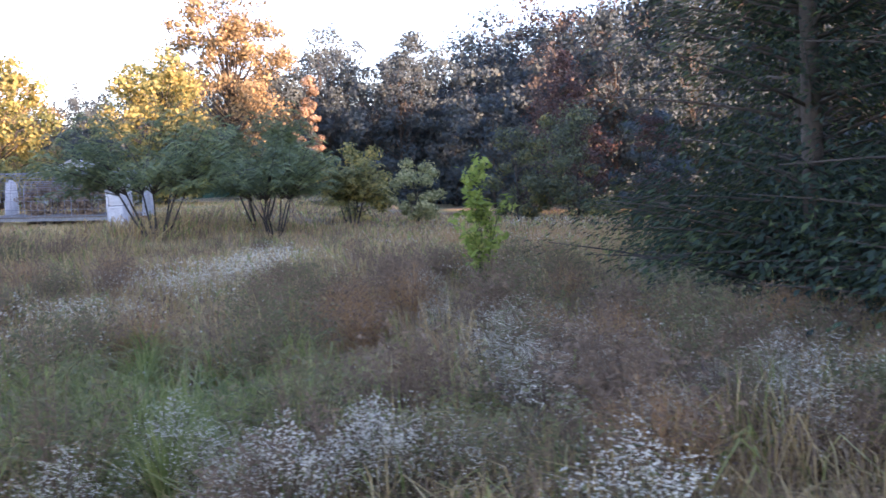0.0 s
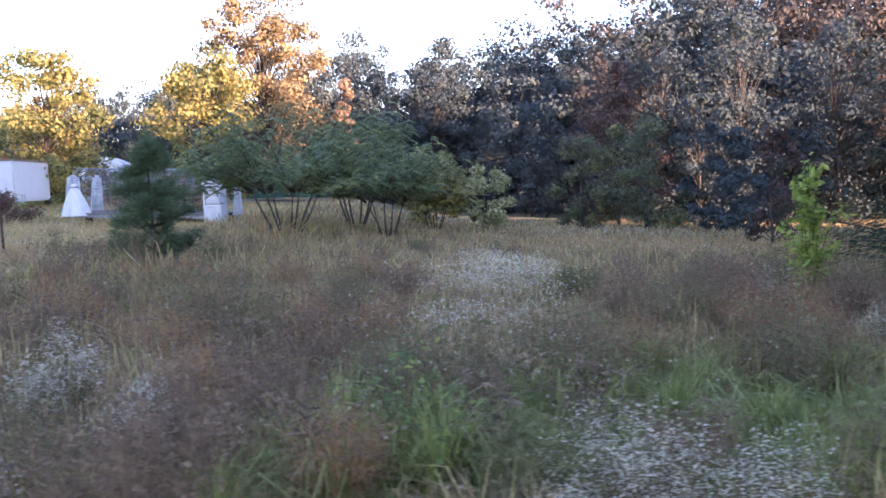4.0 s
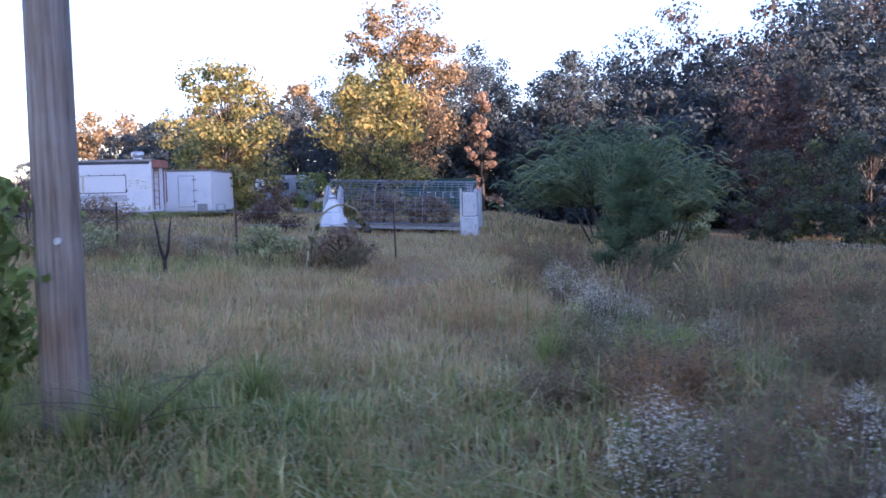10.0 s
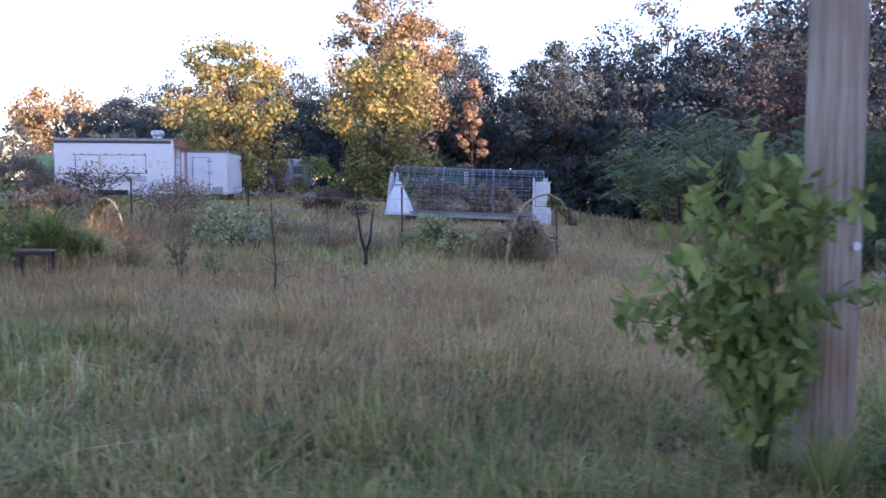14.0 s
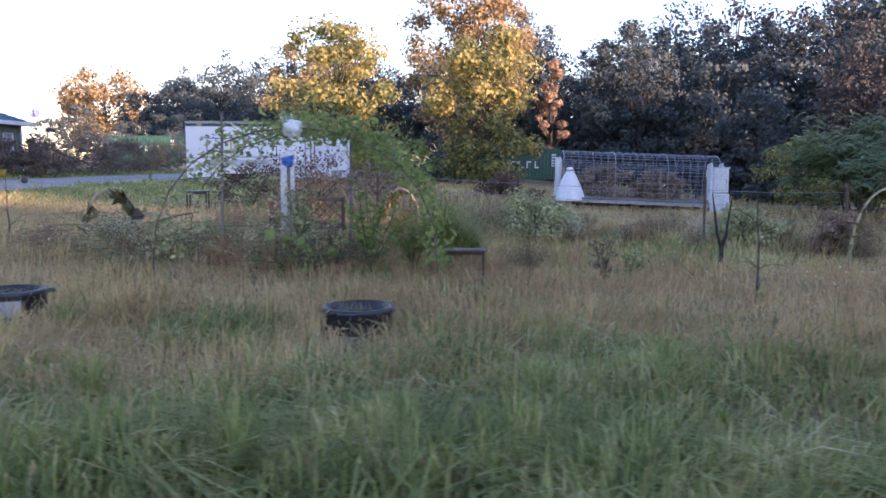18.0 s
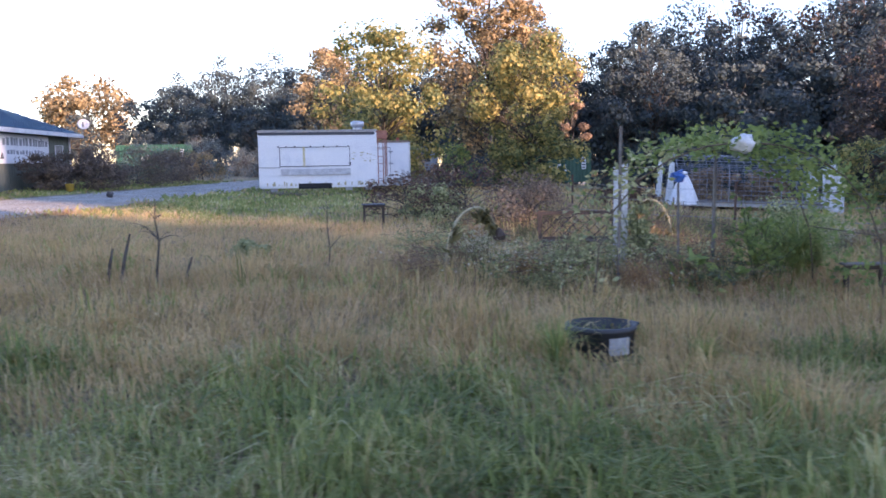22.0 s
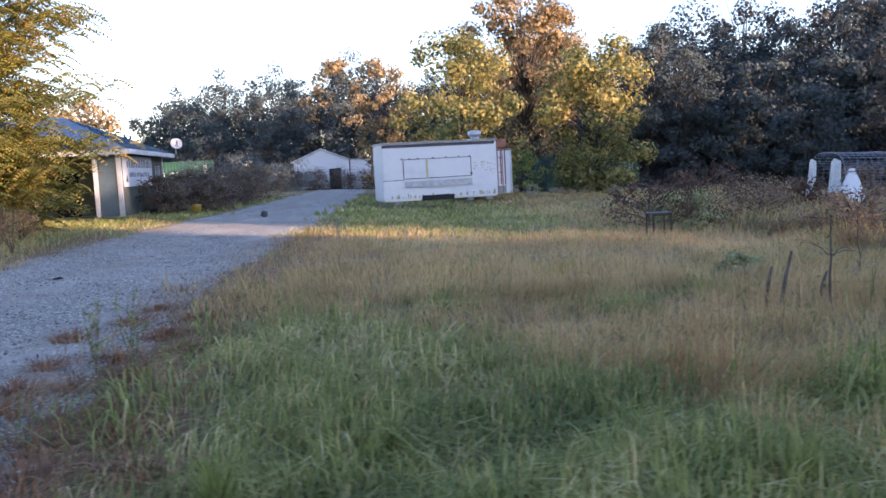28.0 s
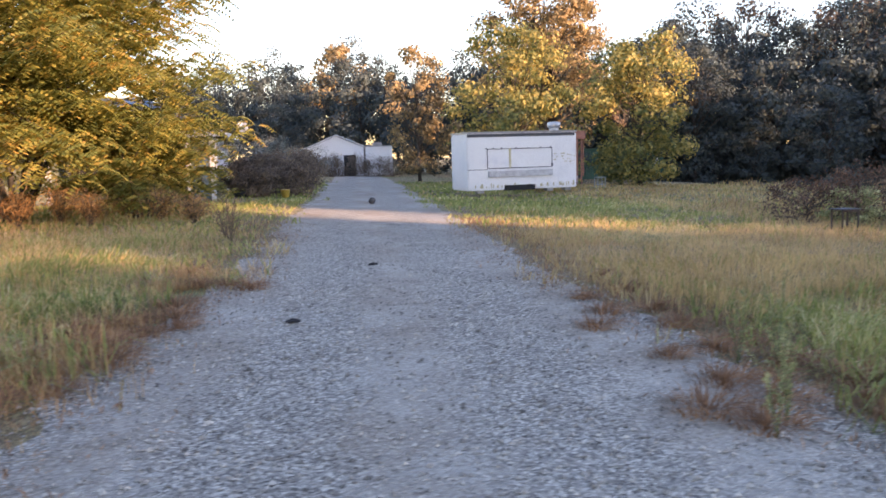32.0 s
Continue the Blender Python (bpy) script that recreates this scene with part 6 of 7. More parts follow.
BANDS = ((-16, -3, 10, 0.03), (-3, 0.8, 40, 0.014), (0.8, 2.4, 140, 0.009), (2.4, 4.6, 1000, 0.0088), (4.6, 7.5, 650, 0.0102), (7.5, 12, 360, 0.0125), (12, 20, 190, 0.016), (20, 34, 60, 0.03), (34, 60, 16, 0.06))
r = np.random.default_rng(77)
soft_green, dry, brown, russet, heads = Geo(), Geo(), Geo(), Geo(), Geo()
for d0, d1, dens, wide in BANDS:
    x0, x1 = -39.5 - 0.32 * max(d1, 10 if d0 < 0 else 0), 4.0 + 0.6 * max(d1, 6)
    n = int((x1 - x0) * (d1 - d0) * dens)
    x, d = r.uniform(x0, x1, n), r.uniform(d0, d1, n)
    y = path_y(x) + d
    edge_in = np.minimum(x - road_left(y) - ragged(y, 5), road_right(y) + ragged(y, 15) - x) + (value_noise(x, y, 3.0) - 0.5) * 0.3
    patchy = value_noise(x, y, 0.8) + 0.5 * value_noise(x, y, 2.5)
    keep = (edge_in < -0.05 - 0.5 * r.random(n) ** 2 * (d < 25)) | ((edge_in < 0.7) & (patchy > 0.95) & (r.random(n) < 0.5))
    keep &= ~((x < -39.9) & (x > -52) & (y > 39) & (y < 49)) & ~((x > -29.4) & (x < -23.8) & (y > 41) & (y < 44))
    for tx, ty in TUB_SEATS:
        keep &= (((x - tx) / 0.32) ** 2 + ((y - ty + 0.16) / 0.5) ** 2 > 1)
    keep &= ~((x > 5.5 + 0.4 * value_noise(x, y, 1.0)) & (y > 8.3) & (y < 16))
    keep &= x < 4.9 + 0.57 * np.abs(d)
    x, y, d, edge_in, patchy = x[keep], y[keep], d[keep], edge_in[keep], patchy[keep]
    n = len(x)
    # neighbouring blades lean the same way, in swirls, and stand in uneven tufts
    out = 9.0 * value_noise(x, y, 0.45) + 4.0 * value_noise(x, y, 1.7) + r.normal(size=n) * 0.7
    tuft = value_noise(x, y, 3.1)
    green_p, rough = green_share(x, y, d), weed_share(x, y)
    sedge_and_sun = np.exp(-(((x - 7.5) / 5.5) ** 2 + ((y - 25) / 5.0) ** 2) ** 2) + 0.75 * step(-11.8, -10.6, x) * (1 - step(-7.9, -7.0, x)) * step(5.2, 7.0, y) * (1 - step(16, 24, y)) * step(0.35, 0.6, value_noise(x, y, 0.7)) + 0.85 * step(0.7, 0.8, value_noise(x, y, 1.0)) * 0.35 * (x > -7)
    # extra russet blades here give the orange of a low-sun strip
    sedge_and_sun += 0.65 * step(-20, -18, x) * (1 - step(-12.5, -11.5, x)) * step(10.3, 11.3, y) * (1 - step(13.3, 14.6, y))
    sedge_and_sun += 0.7 * step(0.72, 0.84, value_noise(x + 9, y, 0.6)) * (y > 8.5)
    u = r.random(n)
    green_p = green_p * (1 - 0.45 * rough * (d > 7))
    is_green = u < np.clip(green_p, 0.1, 0.93)
    verge = (edge_in > -0.9) & (r.random(n) < 0.6) & (d < 30)
    is_green &= ~verge
    is_brown = ~is_green & ((r.random(n) < 0.05 + 0.62 * rough) | verge)
    is_russet = ~is_green & ~is_brown & (r.random(n) < sedge_and_sun)
    is_russet |= is_brown & ~verge & (r.random(n) < sedge_and_sun * 0.8)
    is_brown &= ~is_russet
    is_dry = ~is_green & ~is_brown & ~is_russet
    w = np.full(n, wide) * r.uniform(0.7, 1.35, n)
    h = (0.09 + 0.2 * tuft + 0.09 * patchy + 0.12 * rough) * r.uniform(0.55, 1.25, n) * np.where(np.abs(d) < 1.2, 0.5, 1.0) * np.where(verge, 0.5, 1.0)
    h *= (1.0 - 0.55 * step(11, 15, d) * (1 - rough)) * (0.45 + 0.9 * value_noise(x, y, 1.3)) * (1 - 0.5 * step(12, 16, y) * step(-5, -2, x))
    out += (r.random(n) < 0.35) * r.uniform(0, 6.28, n)
    far = d1 > 12
    for kind, g, tall, wd, lean in ((is_green, soft_green, 1.15, 1.3, 1.5), (is_dry, dry, 1.15, 0.95, 1.25), (is_brown, brown, 1.1, 0.75, 0.8), (is_russet, russet, 1.1, 0.8, 0.8)):
        k = kind
        if far:
            strokes(g, x[k], y[k], h[k] * tall, w[k] * wd, r, lean * 0.6, out[k])
        else:
            blades(g, x[k], y[k], h[k] * tall, w[k] * wd, r, lean, out=out[k])
    # hair-fine seed stems over the dry ground
    k = (is_dry | (is_russet & (r.random(n) < 0.5)) | (is_green & (r.random(n) < 0.06))) & (d > 2.6) & (d < 30) & (r.random(n) < (0.45 if d1 < 8 else 0.8))
    hz = r.uniform(0.12, 0.34, k.sum()) * (0.5 + 0.8 * value_noise(x[k], y[k], 1.2))
    t = strokes(heads, x[k], y[k], hz, np.full(k.sum(), 0.0016 + wide * 0.12), r, 0.75, out[k])
    few = r.random(len(t)) < 0.55
    cards(heads, t[few], np.full(few.sum(), 0.022 + wide * 1.2), r, 0.16, -0.4)
# rusty tufts along the far verge of the drive
verge_rng = np.random.default_rng(77)
for cx, cy, spread, count in ((-39.5, 10.8, 0.36, 900), (-39.25, 11.7, 0.26, 550), (-39.15, 12.9, 0.22, 380), (-38.95, 15.3, 0.24, 320), (-38.7, 16.5, 0.26, 320), (-40.2, 11.5, 0.3, 400)):
    tx, ty = cx + verge_rng.normal(size=count) * spread, cy + verge_rng.normal(size=count) * spread * 1.3
    blades(russet, tx, ty, verge_rng.uniform(0.08, 0.3, count), verge_rng.uniform(0.004, 0.009, count), verge_rng, 0.9)
stuff("green_grass", soft_green, GREEN_BLADE, "soft green grass blades, some yellowing", "grass")
stuff("dry_grass", dry, TAN_BLADE, "dry tan grass standing in the field", "grass")
stuff("russet_grass", russet, RUSSET_BLADE, "russet broomsedge grass in drifts, one band coloured for low sun", "grass")
stuff("grass_heads", heads, SEED, "hazy pinkish grass seed heads", "grass")
stuff("brown_weeds", brown, BROWN_BLADE, "brown withered weed stems", "weeds")


def weed_mound(seed, mat, tip_mat, height, width, label):
    """A rounded bush of hair-fine branching stems, thick with seed at the outside."""
    r = np.random.default_rng(seed)
    top = thing("weed_mound", label, "weed", (0, -80 - seed, 0), group="weed mounds")
    g, f = Geo(), Geo()
    n = 70
    a, k = r.uniform(0, 6.283, n), np.sqrt(r.random(n))
    tip = np.stack([np.cos(a) * k * width / 2, np.sin(a) * k * width / 2, height * (1 - 0.45 * k ** 2) * r.uniform(0.75, 1.08, n)], -1)
    foot = tip * np.array([0.22, 0.22, 0]) + np.array([0, 0, -0.04])
    s = np.stack([np.cos(a + 1.57), np.sin(a + 1.57), 0 * a], -1) * 0.004
    g.add(np.stack([foot - s, foot + s, tip + s * 0.4, tip - s * 0.4], 1).reshape(-1, 3), np.arange(n * 4).reshape(-1, 4))
    m = 800
    w = r.integers(0, n, m)
    u = r.uniform(0.3, 1.0, m)
    o = foot[w] + (tip[w] - foot[w]) * u[:, None]
    e = o + np.stack([r.normal(size=m) * 0.08, r.normal(size=m) * 0.08, r.uniform(0.02, 0.16, m)], -1)
    s = unit(m, r) * 0.0025
    g.add(np.stack([o - s, o + s, e], 1).reshape(-1, 3), np.arange(m * 3).reshape(-1, 3))
    b = o + (e - o) * r.uniform(0.3, 1.05, (m, 1)) + r.normal(size=(m, 3)) * 0.012
    cards(f, b, np.full(m, 0.042), r, 0.42, 0.1)
    tagged(part("stem_growth", g, mat, top), kind="stuff")
    tagged(part("foliage", f, tip_mat, top), kind="stuff")
    return top


mounds = [weed_mound(1, BROWN_BLADE, BROWN_BLADE, 0.62, 0.8, "brown bushy weed gone to seed"), weed_mound(2, BROWN_BLADE, OLIVE_BLADE, 0.7, 0.9, "olive-brown bushy weed, half withered"), weed_mound(3, RUSSET_BLADE, BROWN_BLADE, 0.55, 0.7, "rusty brown bushy weed gone to seed"), weed_mound(4, OLIVE_BLADE, OLIVE_BLADE, 0.5, 0.8, "dull green bushy weed")]
r = np.random.default_rng(202)
seats = []
while len(seats) < 270:
    x, d = r.uniform(-25, 7), 3.3 + 17 * r.random() ** 1.3
    y = float(path_y(x)) + d
    want = float(weed_share(x, y)) * (1 - min(1.0, 1.1 * float(green_share(x, y, d)))) * (0.35 + 0.65 * float(value_noise(x, y, 0.7) > 0.42))
    if x > 4.9 and y > 8 or abs(x + 0.3) < 1.1 and 7 < y < 14 or x < -17 and y < 11.4 or (x + 5.6) ** 2 + (y - 14.4) ** 2 < 0.7 or -19.4 < x < -17.4 and y < 14 or r.random() > want:
        continue
    if any((x - p) ** 2 + (y - q) ** 2 < (0.2 if y < 9 else 0.4) for p, q in seats):
        continue
    seats.append((x, y))
used = set()
for x, y in seats:
    k = int(r.integers(0, 4) if value_noise(x, y, 0.4) > 0.45 else r.integers(0, 3))
    s = r.uniform(0.7, 1.15) * (1.0 if x > -7.5 else 0.85) * (0.55 if y > 13 and x > -4.5 else 1.0)
    at = pose(*at_ground(x, y), 0, 0, r.uniform(0, 360))
    if k in used:
        ob = copy_thing(mounds[k], at)
    else:
        ob = mounds[k]
        ob.matrix_world = at
    used.add(k)
    ob.scale = (s, s, s * r.uniform(0.85, 1.1))


def tussock(seed, mat, height, label, n=110, flat=False, wide=0.0055):
    """A clump of long arching blades."""
    r = np.random.default_rng(seed)
    top = thing("grass_tussock", label, "grass", (0, -40 - seed, 0), group="tussocks")
    g = Geo()
    for k in range(n):
        a = r.uniform(0, 6.28)
        h, l = height * r.uniform(0.6, 1.15), height * r.uniform(0.25, 1.1)
        if flat:
            h, l = height * r.uniform(0.15, 0.6), height * r.uniform(0.3, 1.5)
        s = np.linspace(0, 1, 5)
        rr = (0.25 if flat else 0.05) * r.random()
        p = np.stack([np.cos(a) * (rr + l * s ** 1.5), np.sin(a) * (rr + l * s ** 1.5), -0.03 + h * np.sin(s * (1.7 + 0.5 * min(l / height, 1.2)))], -1)
        w = wide * (1 - 0.9 * s)[:, None] * np.array([-np.sin(a), np.cos(a), 0.2])
        g.add(np.concatenate([p - w, p + w]), [[q, q + 1, q + 6, q + 5] for q in range(4)])
    tagged(part("foliage", g, mat, top), kind="stuff")
    return top


tufts = [tussock(1, GREEN_BLADE, 0.42, "tussock of long arching green grass"), tussock(2, GREEN_BLADE, 0.34, "tussock of long arching green grass"), tussock(3, TAN_BLADE, 0.34, "flattened tussock of long dry grass", 110, True), tussock(4, RUSTY_BLADE, 0.18, "flattened clump of rusty dead weeds", 190, True)]
for kind, seats in ((0, [(1.06, 4.46), (0.22, 5.16), (1.85, 4.94), (1.45, 3.7), (0.61, 5.96), (0.47, 6.51), (1.13, 6.93), (1.71, 6.14), (0.73, 5.0), (1.31, 4.88), (1.65, 4.57), (-1.77, 5.31), (-1.3, 5.03), (-0.62, 5.55), (-1.78, 4.23), (-1.22, 4.22), (-0.65, 4.56), (-1.5, 4.7), (-6.83, 7.95), (-6.33, 8.04), (-6.65, 7.3), (-6.9, 7.0), (-10.6, 5.0), (-10.35, 5.15), (-10.8, 4.85), (-11.3, 4.85), (-7.77, 7.23), (-6.96, 6.4)]),
                    (1, [(0.35, 3.81), (-0.06, 3.8), (2.22, 3.66), (2.51, 6.93), (0.09, 6.14), (1.0, 4.0), (0.6, 4.4), (-0.9, 4.9), (-2.23, 3.86), (-6.6, 7.7), (-7.1, 7.5), (-10.4, 5.82), (-10.04, 6.08), (-9.61, 5.58), (-20.62, 6.78), (-19.51, 5.59), (-21.5, 8.6), (-22.6, 8.7), (-23.5, 5.2), (-26.0, 6.0), (-28.0, 6.4), (-29.6, 7.2), (-31.5, 8.3), (-32.4, 7.6), (-27.2, 5.4), (-24.5, 4.9), (-17.5, 4.6), (-15.5, 4.4), (-13.5, 4.0)]),
                    (2, [(1.4, 5.6), (2.0, 5.5), (-0.2, 4.6), (-2.6, 5.2), (-11.58, 4.52), (-10.24, 5.3), (-12.2, 4.6), (-20.9, 5.4), (-22.4, 6.9), (-25.0, 7.6), (-16.4, 5.0), (-18.6, 5.6), (-30.4, 9.0)]),
                    (3, [(-33.63, 8.76), (-33.42, 9.53), (-33.9, 8.2), (-33.5, 8.2), (-33.2, 8.8), (-33.6, 9.2), (-33.9, 7.7), (-33.4, 7.6), (-34.21, 10.14), (-33.8, 10.2), (-33.7, 11.2), (-39.1, 10.65), (-39.4, 11.2), (-39.6, 10.2), (-39.2, 12.2), (-38.9, 13.3), (-39.5, 12.8), (-40.0, 11.6), (-2.0, 3.4), (-5.4, 4.4), (-8.0, 4.9), (-23.6, 5.9), (-33.9, 14.0), (-33.1, 10.0), (-33.4, 10.6), (-33.2, 11.5), (-33.5, 12.3), (-33.3, 13.2), (-33.1, 14.6), (-32.9, 16.0), (-38.9, 11.5), (-38.7, 14.2), (-38.6, 15.6), (-38.8, 17.0), (-33.0, 9.0), (-32.9, 8.2), (-39.5, 10.5), (-39.2, 11.2), (-39.0, 12.0), (-38.8, 12.6), (-39.6, 11.8), (-40.0, 10.9), (-39.1, 13.1), (-38.6, 13.5), (-39.9, 9.6), (-40.3, 10.3), (-40.1, 12.2), (-34.5, 9.1), (-34.25, 11.0), (-34.4, 12.3), (-34.7, 9.5), (-37.9, 15.4), (-38.2, 15.8), (-38.5, 12.9), (-34.1, 9.6), (-34.0, 13.1)])):
    for k, (x, y) in enumerate(seats):
        seat = (x, y, float(ground_z(x, y)) + (0.045 if kind == 3 else 0))
        if k == 0:
            tufts[kind].matrix_world = pose(*seat, 0, 0, 15)
        else:
            ob = copy_thing(tufts[kind], pose(*seat, 0, 0, place.uniform(0, 360)))
            s = place.uniform(0.75, 1.25)
            ob.scale = (s, s, s)

big_grass = tussock(5, GREEN_BLADE, 0.85, "tall clump of broad yellowing green grass at the garden's edge", 240, wide=0.014)
big_grass.matrix_world = pose(*at_ground(-18.35, 13.4), 0, 0, 0)
for x, y, s in ((-18.1, 13.6, 0.75), (-17.9, 13.9, 0.6)):
    ob = copy_thing(big_grass, pose(*at_ground(x, y), 0, 0, 70 * x))
    ob.scale = (s, s, s)
for k, (x, y, h, w, m) in enumerate(((-0.9, 4.6, 0.8, 0.6, BROWN_LEAF), (-1.4, 4.95, 0.85, 0.7, MID_LEAF), (-0.35, 4.9, 0.75, 0.55, BROWN_LEAF), (-1.9, 4.5, 0.8, 0.6, BROWN_LEAF), (-1.15, 4.2, 0.6, 0.5, SHRUB_LEAF), (3.4, 4.6, 0.7, 0.7, BROWN_LEAF), (4.3, 4.4, 0.7, 0.7, BROWN_LEAF), (-4.6, 4.4, 0.75, 0.8, BROWN_LEAF), (-5.3, 4.9, 0.7, 0.7, BROWN_LEAF), (-3.6, 3.9, 0.65, 0.7, BROWN_LEAF), (-5.7, 4.0, 0.6, 0.8, BROWN_LEAF), (-2.6, 6.5, 0.8, 0.8, BROWN_LEAF), (-4.2, 7.5, 0.8, 0.9, BROWN_LEAF))):
    leafy_shrub("leafy_weed", at_ground(x, y), h, w, 400 + k, ("brown withered leafy weed in the field" if m is BROWN_LEAF else "green leafy weed in the field"), m, 9, 260, 0.05, 0.3, stem_mat=STEM, aspect=0.4, category="weed", thin=0.006)

# dead litter along the verges and on the gravel edge
g = Geo()
r = np.random.default_rng(123)
for side, n in ((0, 9000), (1, 13000)):
    y = 5.5 + 22 * r.random(n) ** 1.6
    off = r.normal(size=n) * 0.5 + 0.15
    x = road_left(y) + ragged(y, 5) - off if side == 0 else road_right(y) + ragged(y, 15) + off
    ok = value_noise(x, y, 1.4) + 0.35 * r.random(n) > 0.52
    x, y = x[ok], y[ok]
    P = np.stack([x, y, np.maximum(road_z(x, y), ground_z(x, y)) + 0.012 + 0.05 * r.random(len(x)) ** 2], -1)
    cards(g, P, np.full(len(x), 0.085), r, 0.13, 0.0, np.repeat([[0.1, 0.1, 1.0]], len(x), 0))
stuff("dead_litter", g, RUSTY_BLADE, "dead rusty grass litter along the drive's edges", "litter")


def aster(seed, n_flower, width, height):
    """One clump: fine branching stems with hosts of tiny white flowers."""
    r = np.random.default_rng(seed)
    top = thing("white_aster", "clump of small white aster flowers on brown stems", "wildflowers", (0, -60 - seed, 0), group="white asters")
    g, f, lf = Geo(), Geo(), Geo()
    tips = []
    for k in range(44):
        a, rr = r.uniform(0, 6.28), width / 2 * r.random() ** 0.6
        h = height * r.uniform(0.6, 1.05) * (1 - 0.35 * (2 * rr / width) ** 2)
        tip = np.array([np.cos(a) * rr, np.sin(a) * rr, h])
        b = np.array([np.cos(a) * rr * 0.35, np.sin(a) * rr * 0.35, -0.03])
        branchy(g, b, [tip], 0.004, 0.0015, 3, 0.0)
        tips.append((b, tip))
    w = r.integers(0, len(tips), n_flower)
    s = 1.06 - 0.4 * r.random(n_flower) ** 2
    B, T = np.array([tips[i][0] for i in w]), np.array([tips[i][1] for i in w])
    P = B + (T - B) * s[:, None] + r.normal(size=(n_flower, 3)) * np.array([0.032, 0.032, 0.02])
    up = unit(n_flower, r) * 0.6 + np.array([0, -0.3, 1.0])
    up /= np.linalg.norm(up, axis=1)[:, None]
    ax = np.cross(up, unit(n_flower, r))
    ax /= np.linalg.norm(ax, axis=1)[:, None]
    ay = np.cross(up, ax)
    q = np.arange(4) * np.pi / 2
    rad = r.uniform(0.0035, 0.0072, n_flower)[:, None, None]
    V = P[:, None] + rad * (np.cos(q)[None, :, None] * ax[:, None] + np.sin(q)[None, :, None] * ay[:, None]) + up[:, None] * np.array([0.002, -0.002] * 2)[None, :, None]
    f.add(V.reshape(-1, 3), np.arange(n_flower * 4).reshape(-1, 4))
    m = n_flower // 2
    P2 = B[:m] + (T - B)[:m] * r.uniform(0.2, 0.95, m)[:, None] + r.normal(size=(m, 3)) * 0.04
    cards(lf, P2, np.full(m, 0.03), r, 0.35, 0.2)
    tagged(part("stem_growth", g, STEM, top), kind="stuff")
    tagged(part("bloom", f, PETAL, top, "tiny white flowers"), kind="stuff")
    tagged(part("foliage", lf, OLIVE_BLADE, top), kind="stuff")
    return top


kinds = [aster(1, 1000, 0.55, 0.6), aster(2, 600, 0.52, 0.55), aster(3, 300, 0.55, 0.55)]
spots = [(-7.0, 13.4), (-7.4, 13.9), (-6.9, 12.4), (-7.2, 11.2), (-13.8, 16.4), (-14.8, 17.3), (-16.0, 16.5), (-13.0, 17.2), (-22.3, 12.6), (-22.6, 13.2), (-21.8, 12.9), (-24.0, 14.0), (-8.5, 6.2), (-10.2, 3.8), (-15.2, 5.05), (-25.7, 6.4), (-25.0, 9.0)]
dense = len(spots)
for x0, y0, rx, ry, n in ((2.5, 3.7, 0.2, 0.35, 5), (3.2, 3.0, 0.4, 0.35, 5), (3.6, 4.4, 0.35, 0.7, 6), (4.5, 4.4, 0.45, 0.7, 6), (5.2, 4.6, 0.3, 0.4, 3), (1.6, 3.3, 0.5, 0.3, 3), (-0.75, 3.5, 0.3, 0.35, 5), (-0.4, 3.7, 0.25, 0.45, 4),
                         (0.1, 3.3, 0.3, 0.15, 2), (1.7, 3.6, 0.3, 0.25, 2), (3.2, 7.8, 0.45, 0.9, 4), (2.4, 8.5, 0.4, 1.5, 3), (3.4, 5.7, 0.5, 0.9, 4), (-6.3, 4.5, 0.6, 0.8, 7), (-5.0, 3.6, 0.5, 0.6, 6), (-4.35, 3.4, 0.3, 0.6, 4), (-7.0, 2.6, 0.25, 0.3, 2),
                         (-3.5, 5.3, 0.2, 0.5, 3), (-2.85, 5.1, 0.2, 0.5, 3), (-6.5, 3.3, 0.6, 0.4, 2), (-6.6, 8.0, 0.5, 0.9, 3), (-6.9, 9.5, 0.4, 1.6, 6), (-7.3, 4.2, 0.25, 0.5, 3)):
    spots += [(x0 + place.uniform(-1, 1) * rx, y0 + place.uniform(-1, 1) * ry) for _ in range(n)]
for k, (x, y) in enumerate(spots):
    ob = copy_thing(kinds[k % 3 if k % 4 else 0], pose(*at_ground(x, y), 0, 0, place.uniform(0, 360)))
    s = place.uniform(0.7, 1.15) * (0.45 if dense - 6 < k < dense else 1)
    ob.scale = (s, s, s * place.uniform(0.85, 1.1))
for k, kind in enumerate(kinds):
    kind.matrix_world = pose(*at_ground((2.1, -3.2, -6.0)[k], (3.2, 3.6, 3.5)[k]), 0, 0, 30 * k)

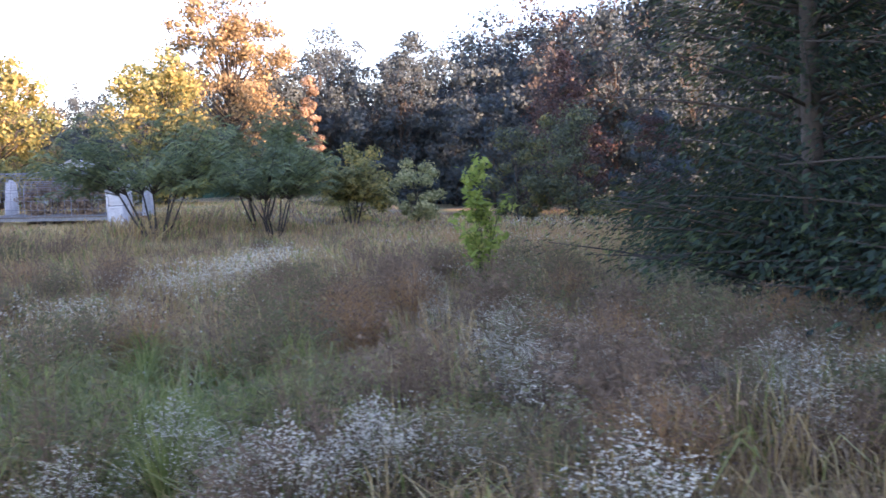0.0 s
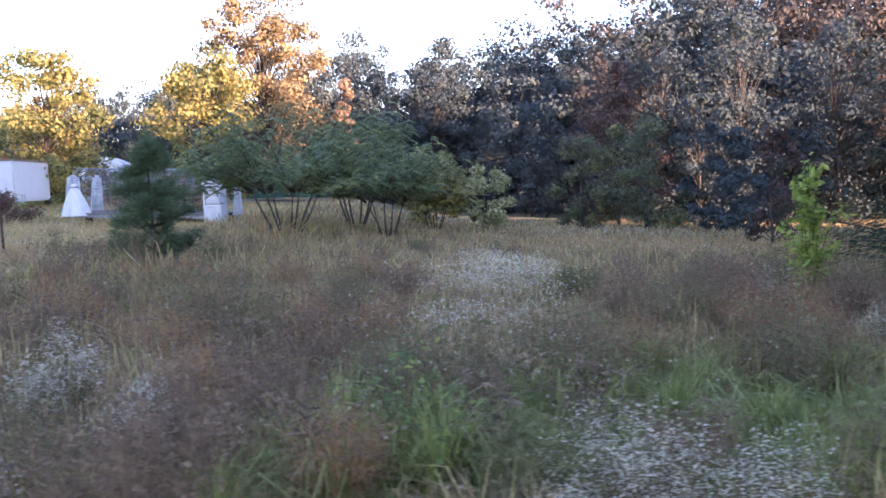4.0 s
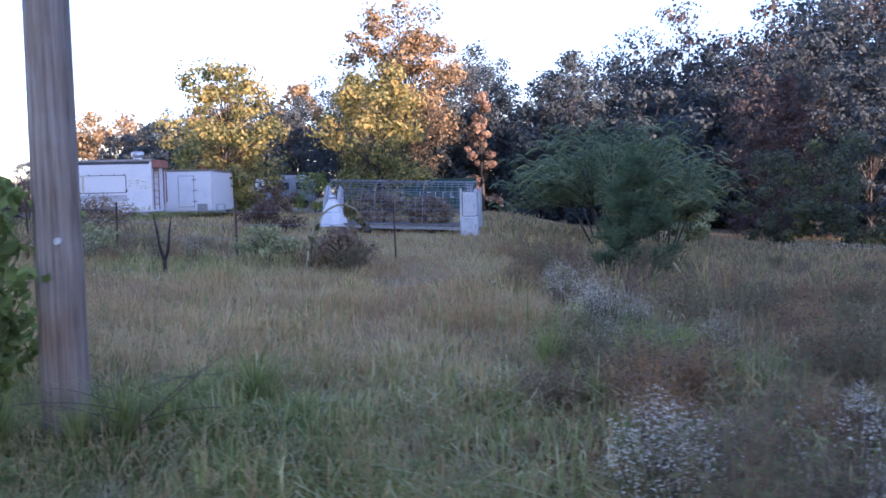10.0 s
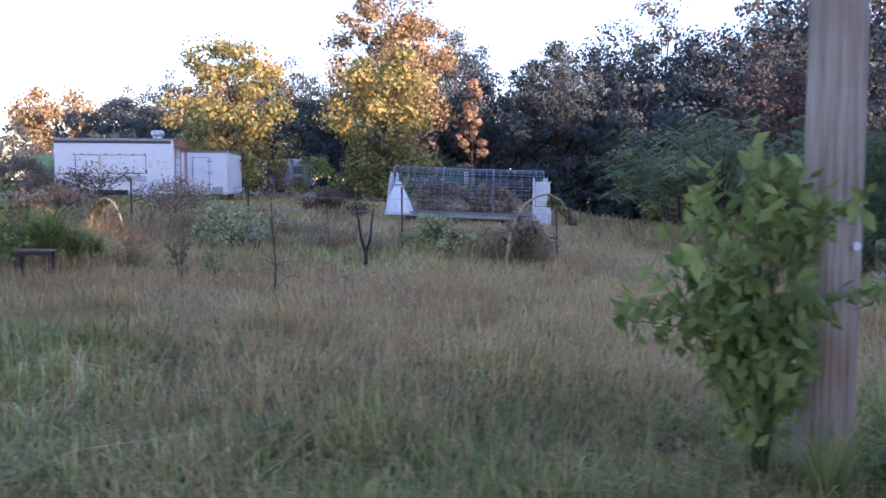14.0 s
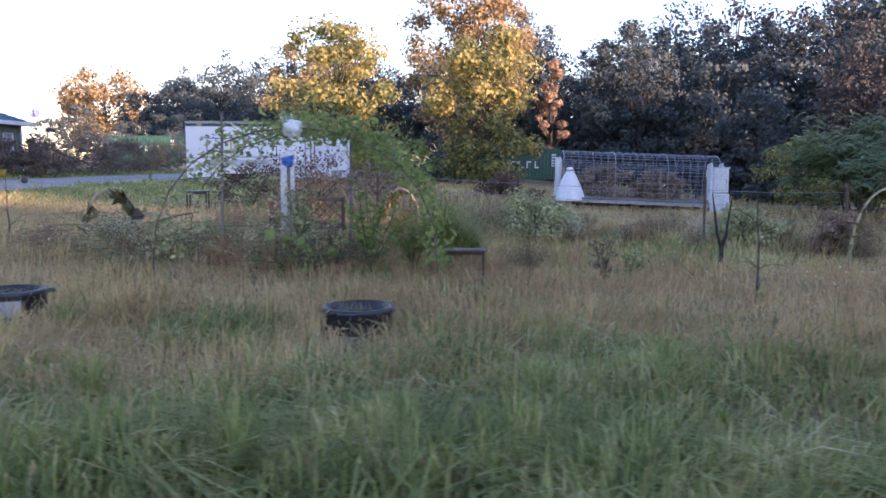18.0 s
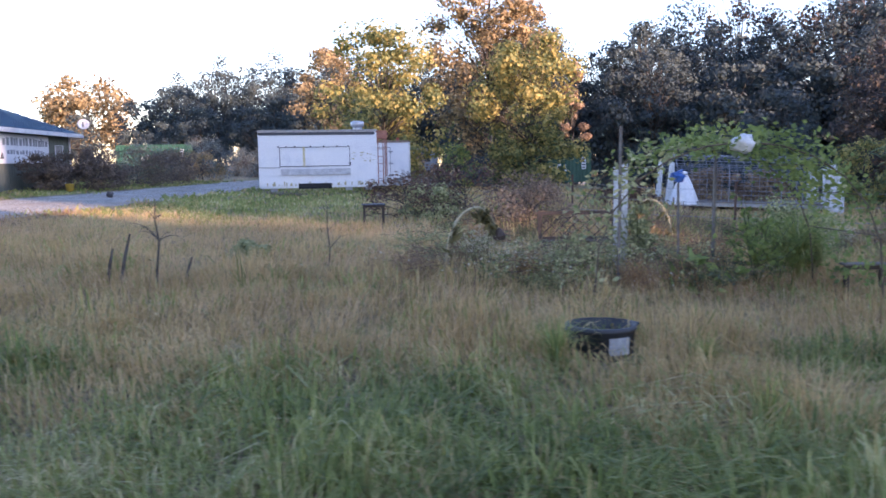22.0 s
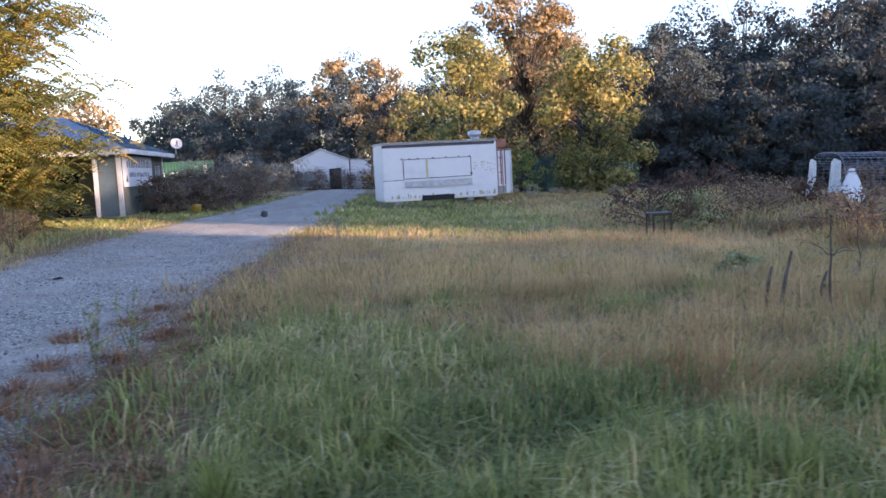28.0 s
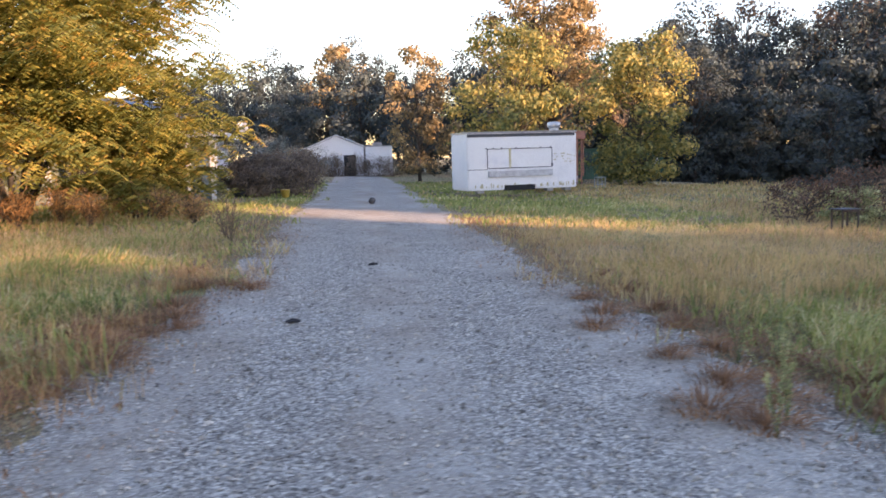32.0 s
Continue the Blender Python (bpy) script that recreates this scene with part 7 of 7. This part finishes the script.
# far drifts of white flowers
g = Geo()
r = np.random.default_rng(88)
for x0, y0, rx, ry, n in ((-0.7, 9.0, 0.9, 2.8, 12000), (0.1, 13.5, 0.8, 2.2, 7000), (3.6, 12.3, 0.6, 1.5, 1500), (4.5, 20, 2.5, 2.0, 1000), (4.9, 6.5, 1.0, 1.6, 2600), (-6.9, 12.0, 0.6, 3.5, 1800), (-13.9, 12.2, 1.2, 0.9, 250), (7.5, 34, 4, 3, 1500), (0.5, 5.5, 2.2, 1.6, 300), (-4.5, 4.2, 2.2, 1.2, 300), (-21.5, 12.7, 1.5, 0.9, 700)):
    n = n * 6 // 10
    x, y = x0 + r.normal(size=n) * rx * 0.6, y0 + r.normal(size=n) * ry * 0.6
    ok = value_noise(x, y, 1.6) > 0.42
    x, y = x[ok], y[ok]
    h = r.uniform(0.18, 0.45, len(x))
    P = np.stack([x, y, ground_z(x, y) + h], -1)
    cards(g, P, np.full(len(x), 0.011 + 0.0009 * y0), r, 0.9, 0.0)
stuff("white_flowers", g, PETAL, "drifts of tiny white flowers through the weeds", "wildflowers")

# loose stones on the drive
r = np.random.default_rng(99)
n = 30000
y = 4.5 + 22 * r.random(n) ** 2.0
x = road_left(y) + (road_right(y) - road_left(y)) * r.random(n)
s = (0.006 + 0.019 * r.random(n) ** 2.0)[:, None, None]
oct_v = np.array([(1, 0, 0), (0, 1, 0), (-1, 0, 0), (0, -1, 0), (0, 0, 0.7), (0, 0, -0.5)], float)
a = r.uniform(0, 6.28, n)
ca, sa = np.cos(a)[:, None], np.sin(a)[:, None]
jit = oct_v[None] * r.uniform(0.6, 1.3, (n, 6, 1))
V = np.stack([jit[..., 0] * ca - jit[..., 1] * sa, jit[..., 0] * sa + jit[..., 1] * ca, jit[..., 2]], -1) * s
V += np.stack([x, y, road_z(x, y) + 0.006], -1)[:, None]
k = np.arange(n)[:, None] * 6
g = Geo()
g.add(V.reshape(-1, 3), *[k + np.array([f]) for f in ((0, 1, 4), (1, 2, 4), (2, 3, 4), (3, 0, 4), (1, 0, 5), (2, 1, 5), (3, 2, 5), (0, 3, 5))])
stuff("loose_gravel", g, STONE, "loose grey stones scattered on the drive", "gravel")
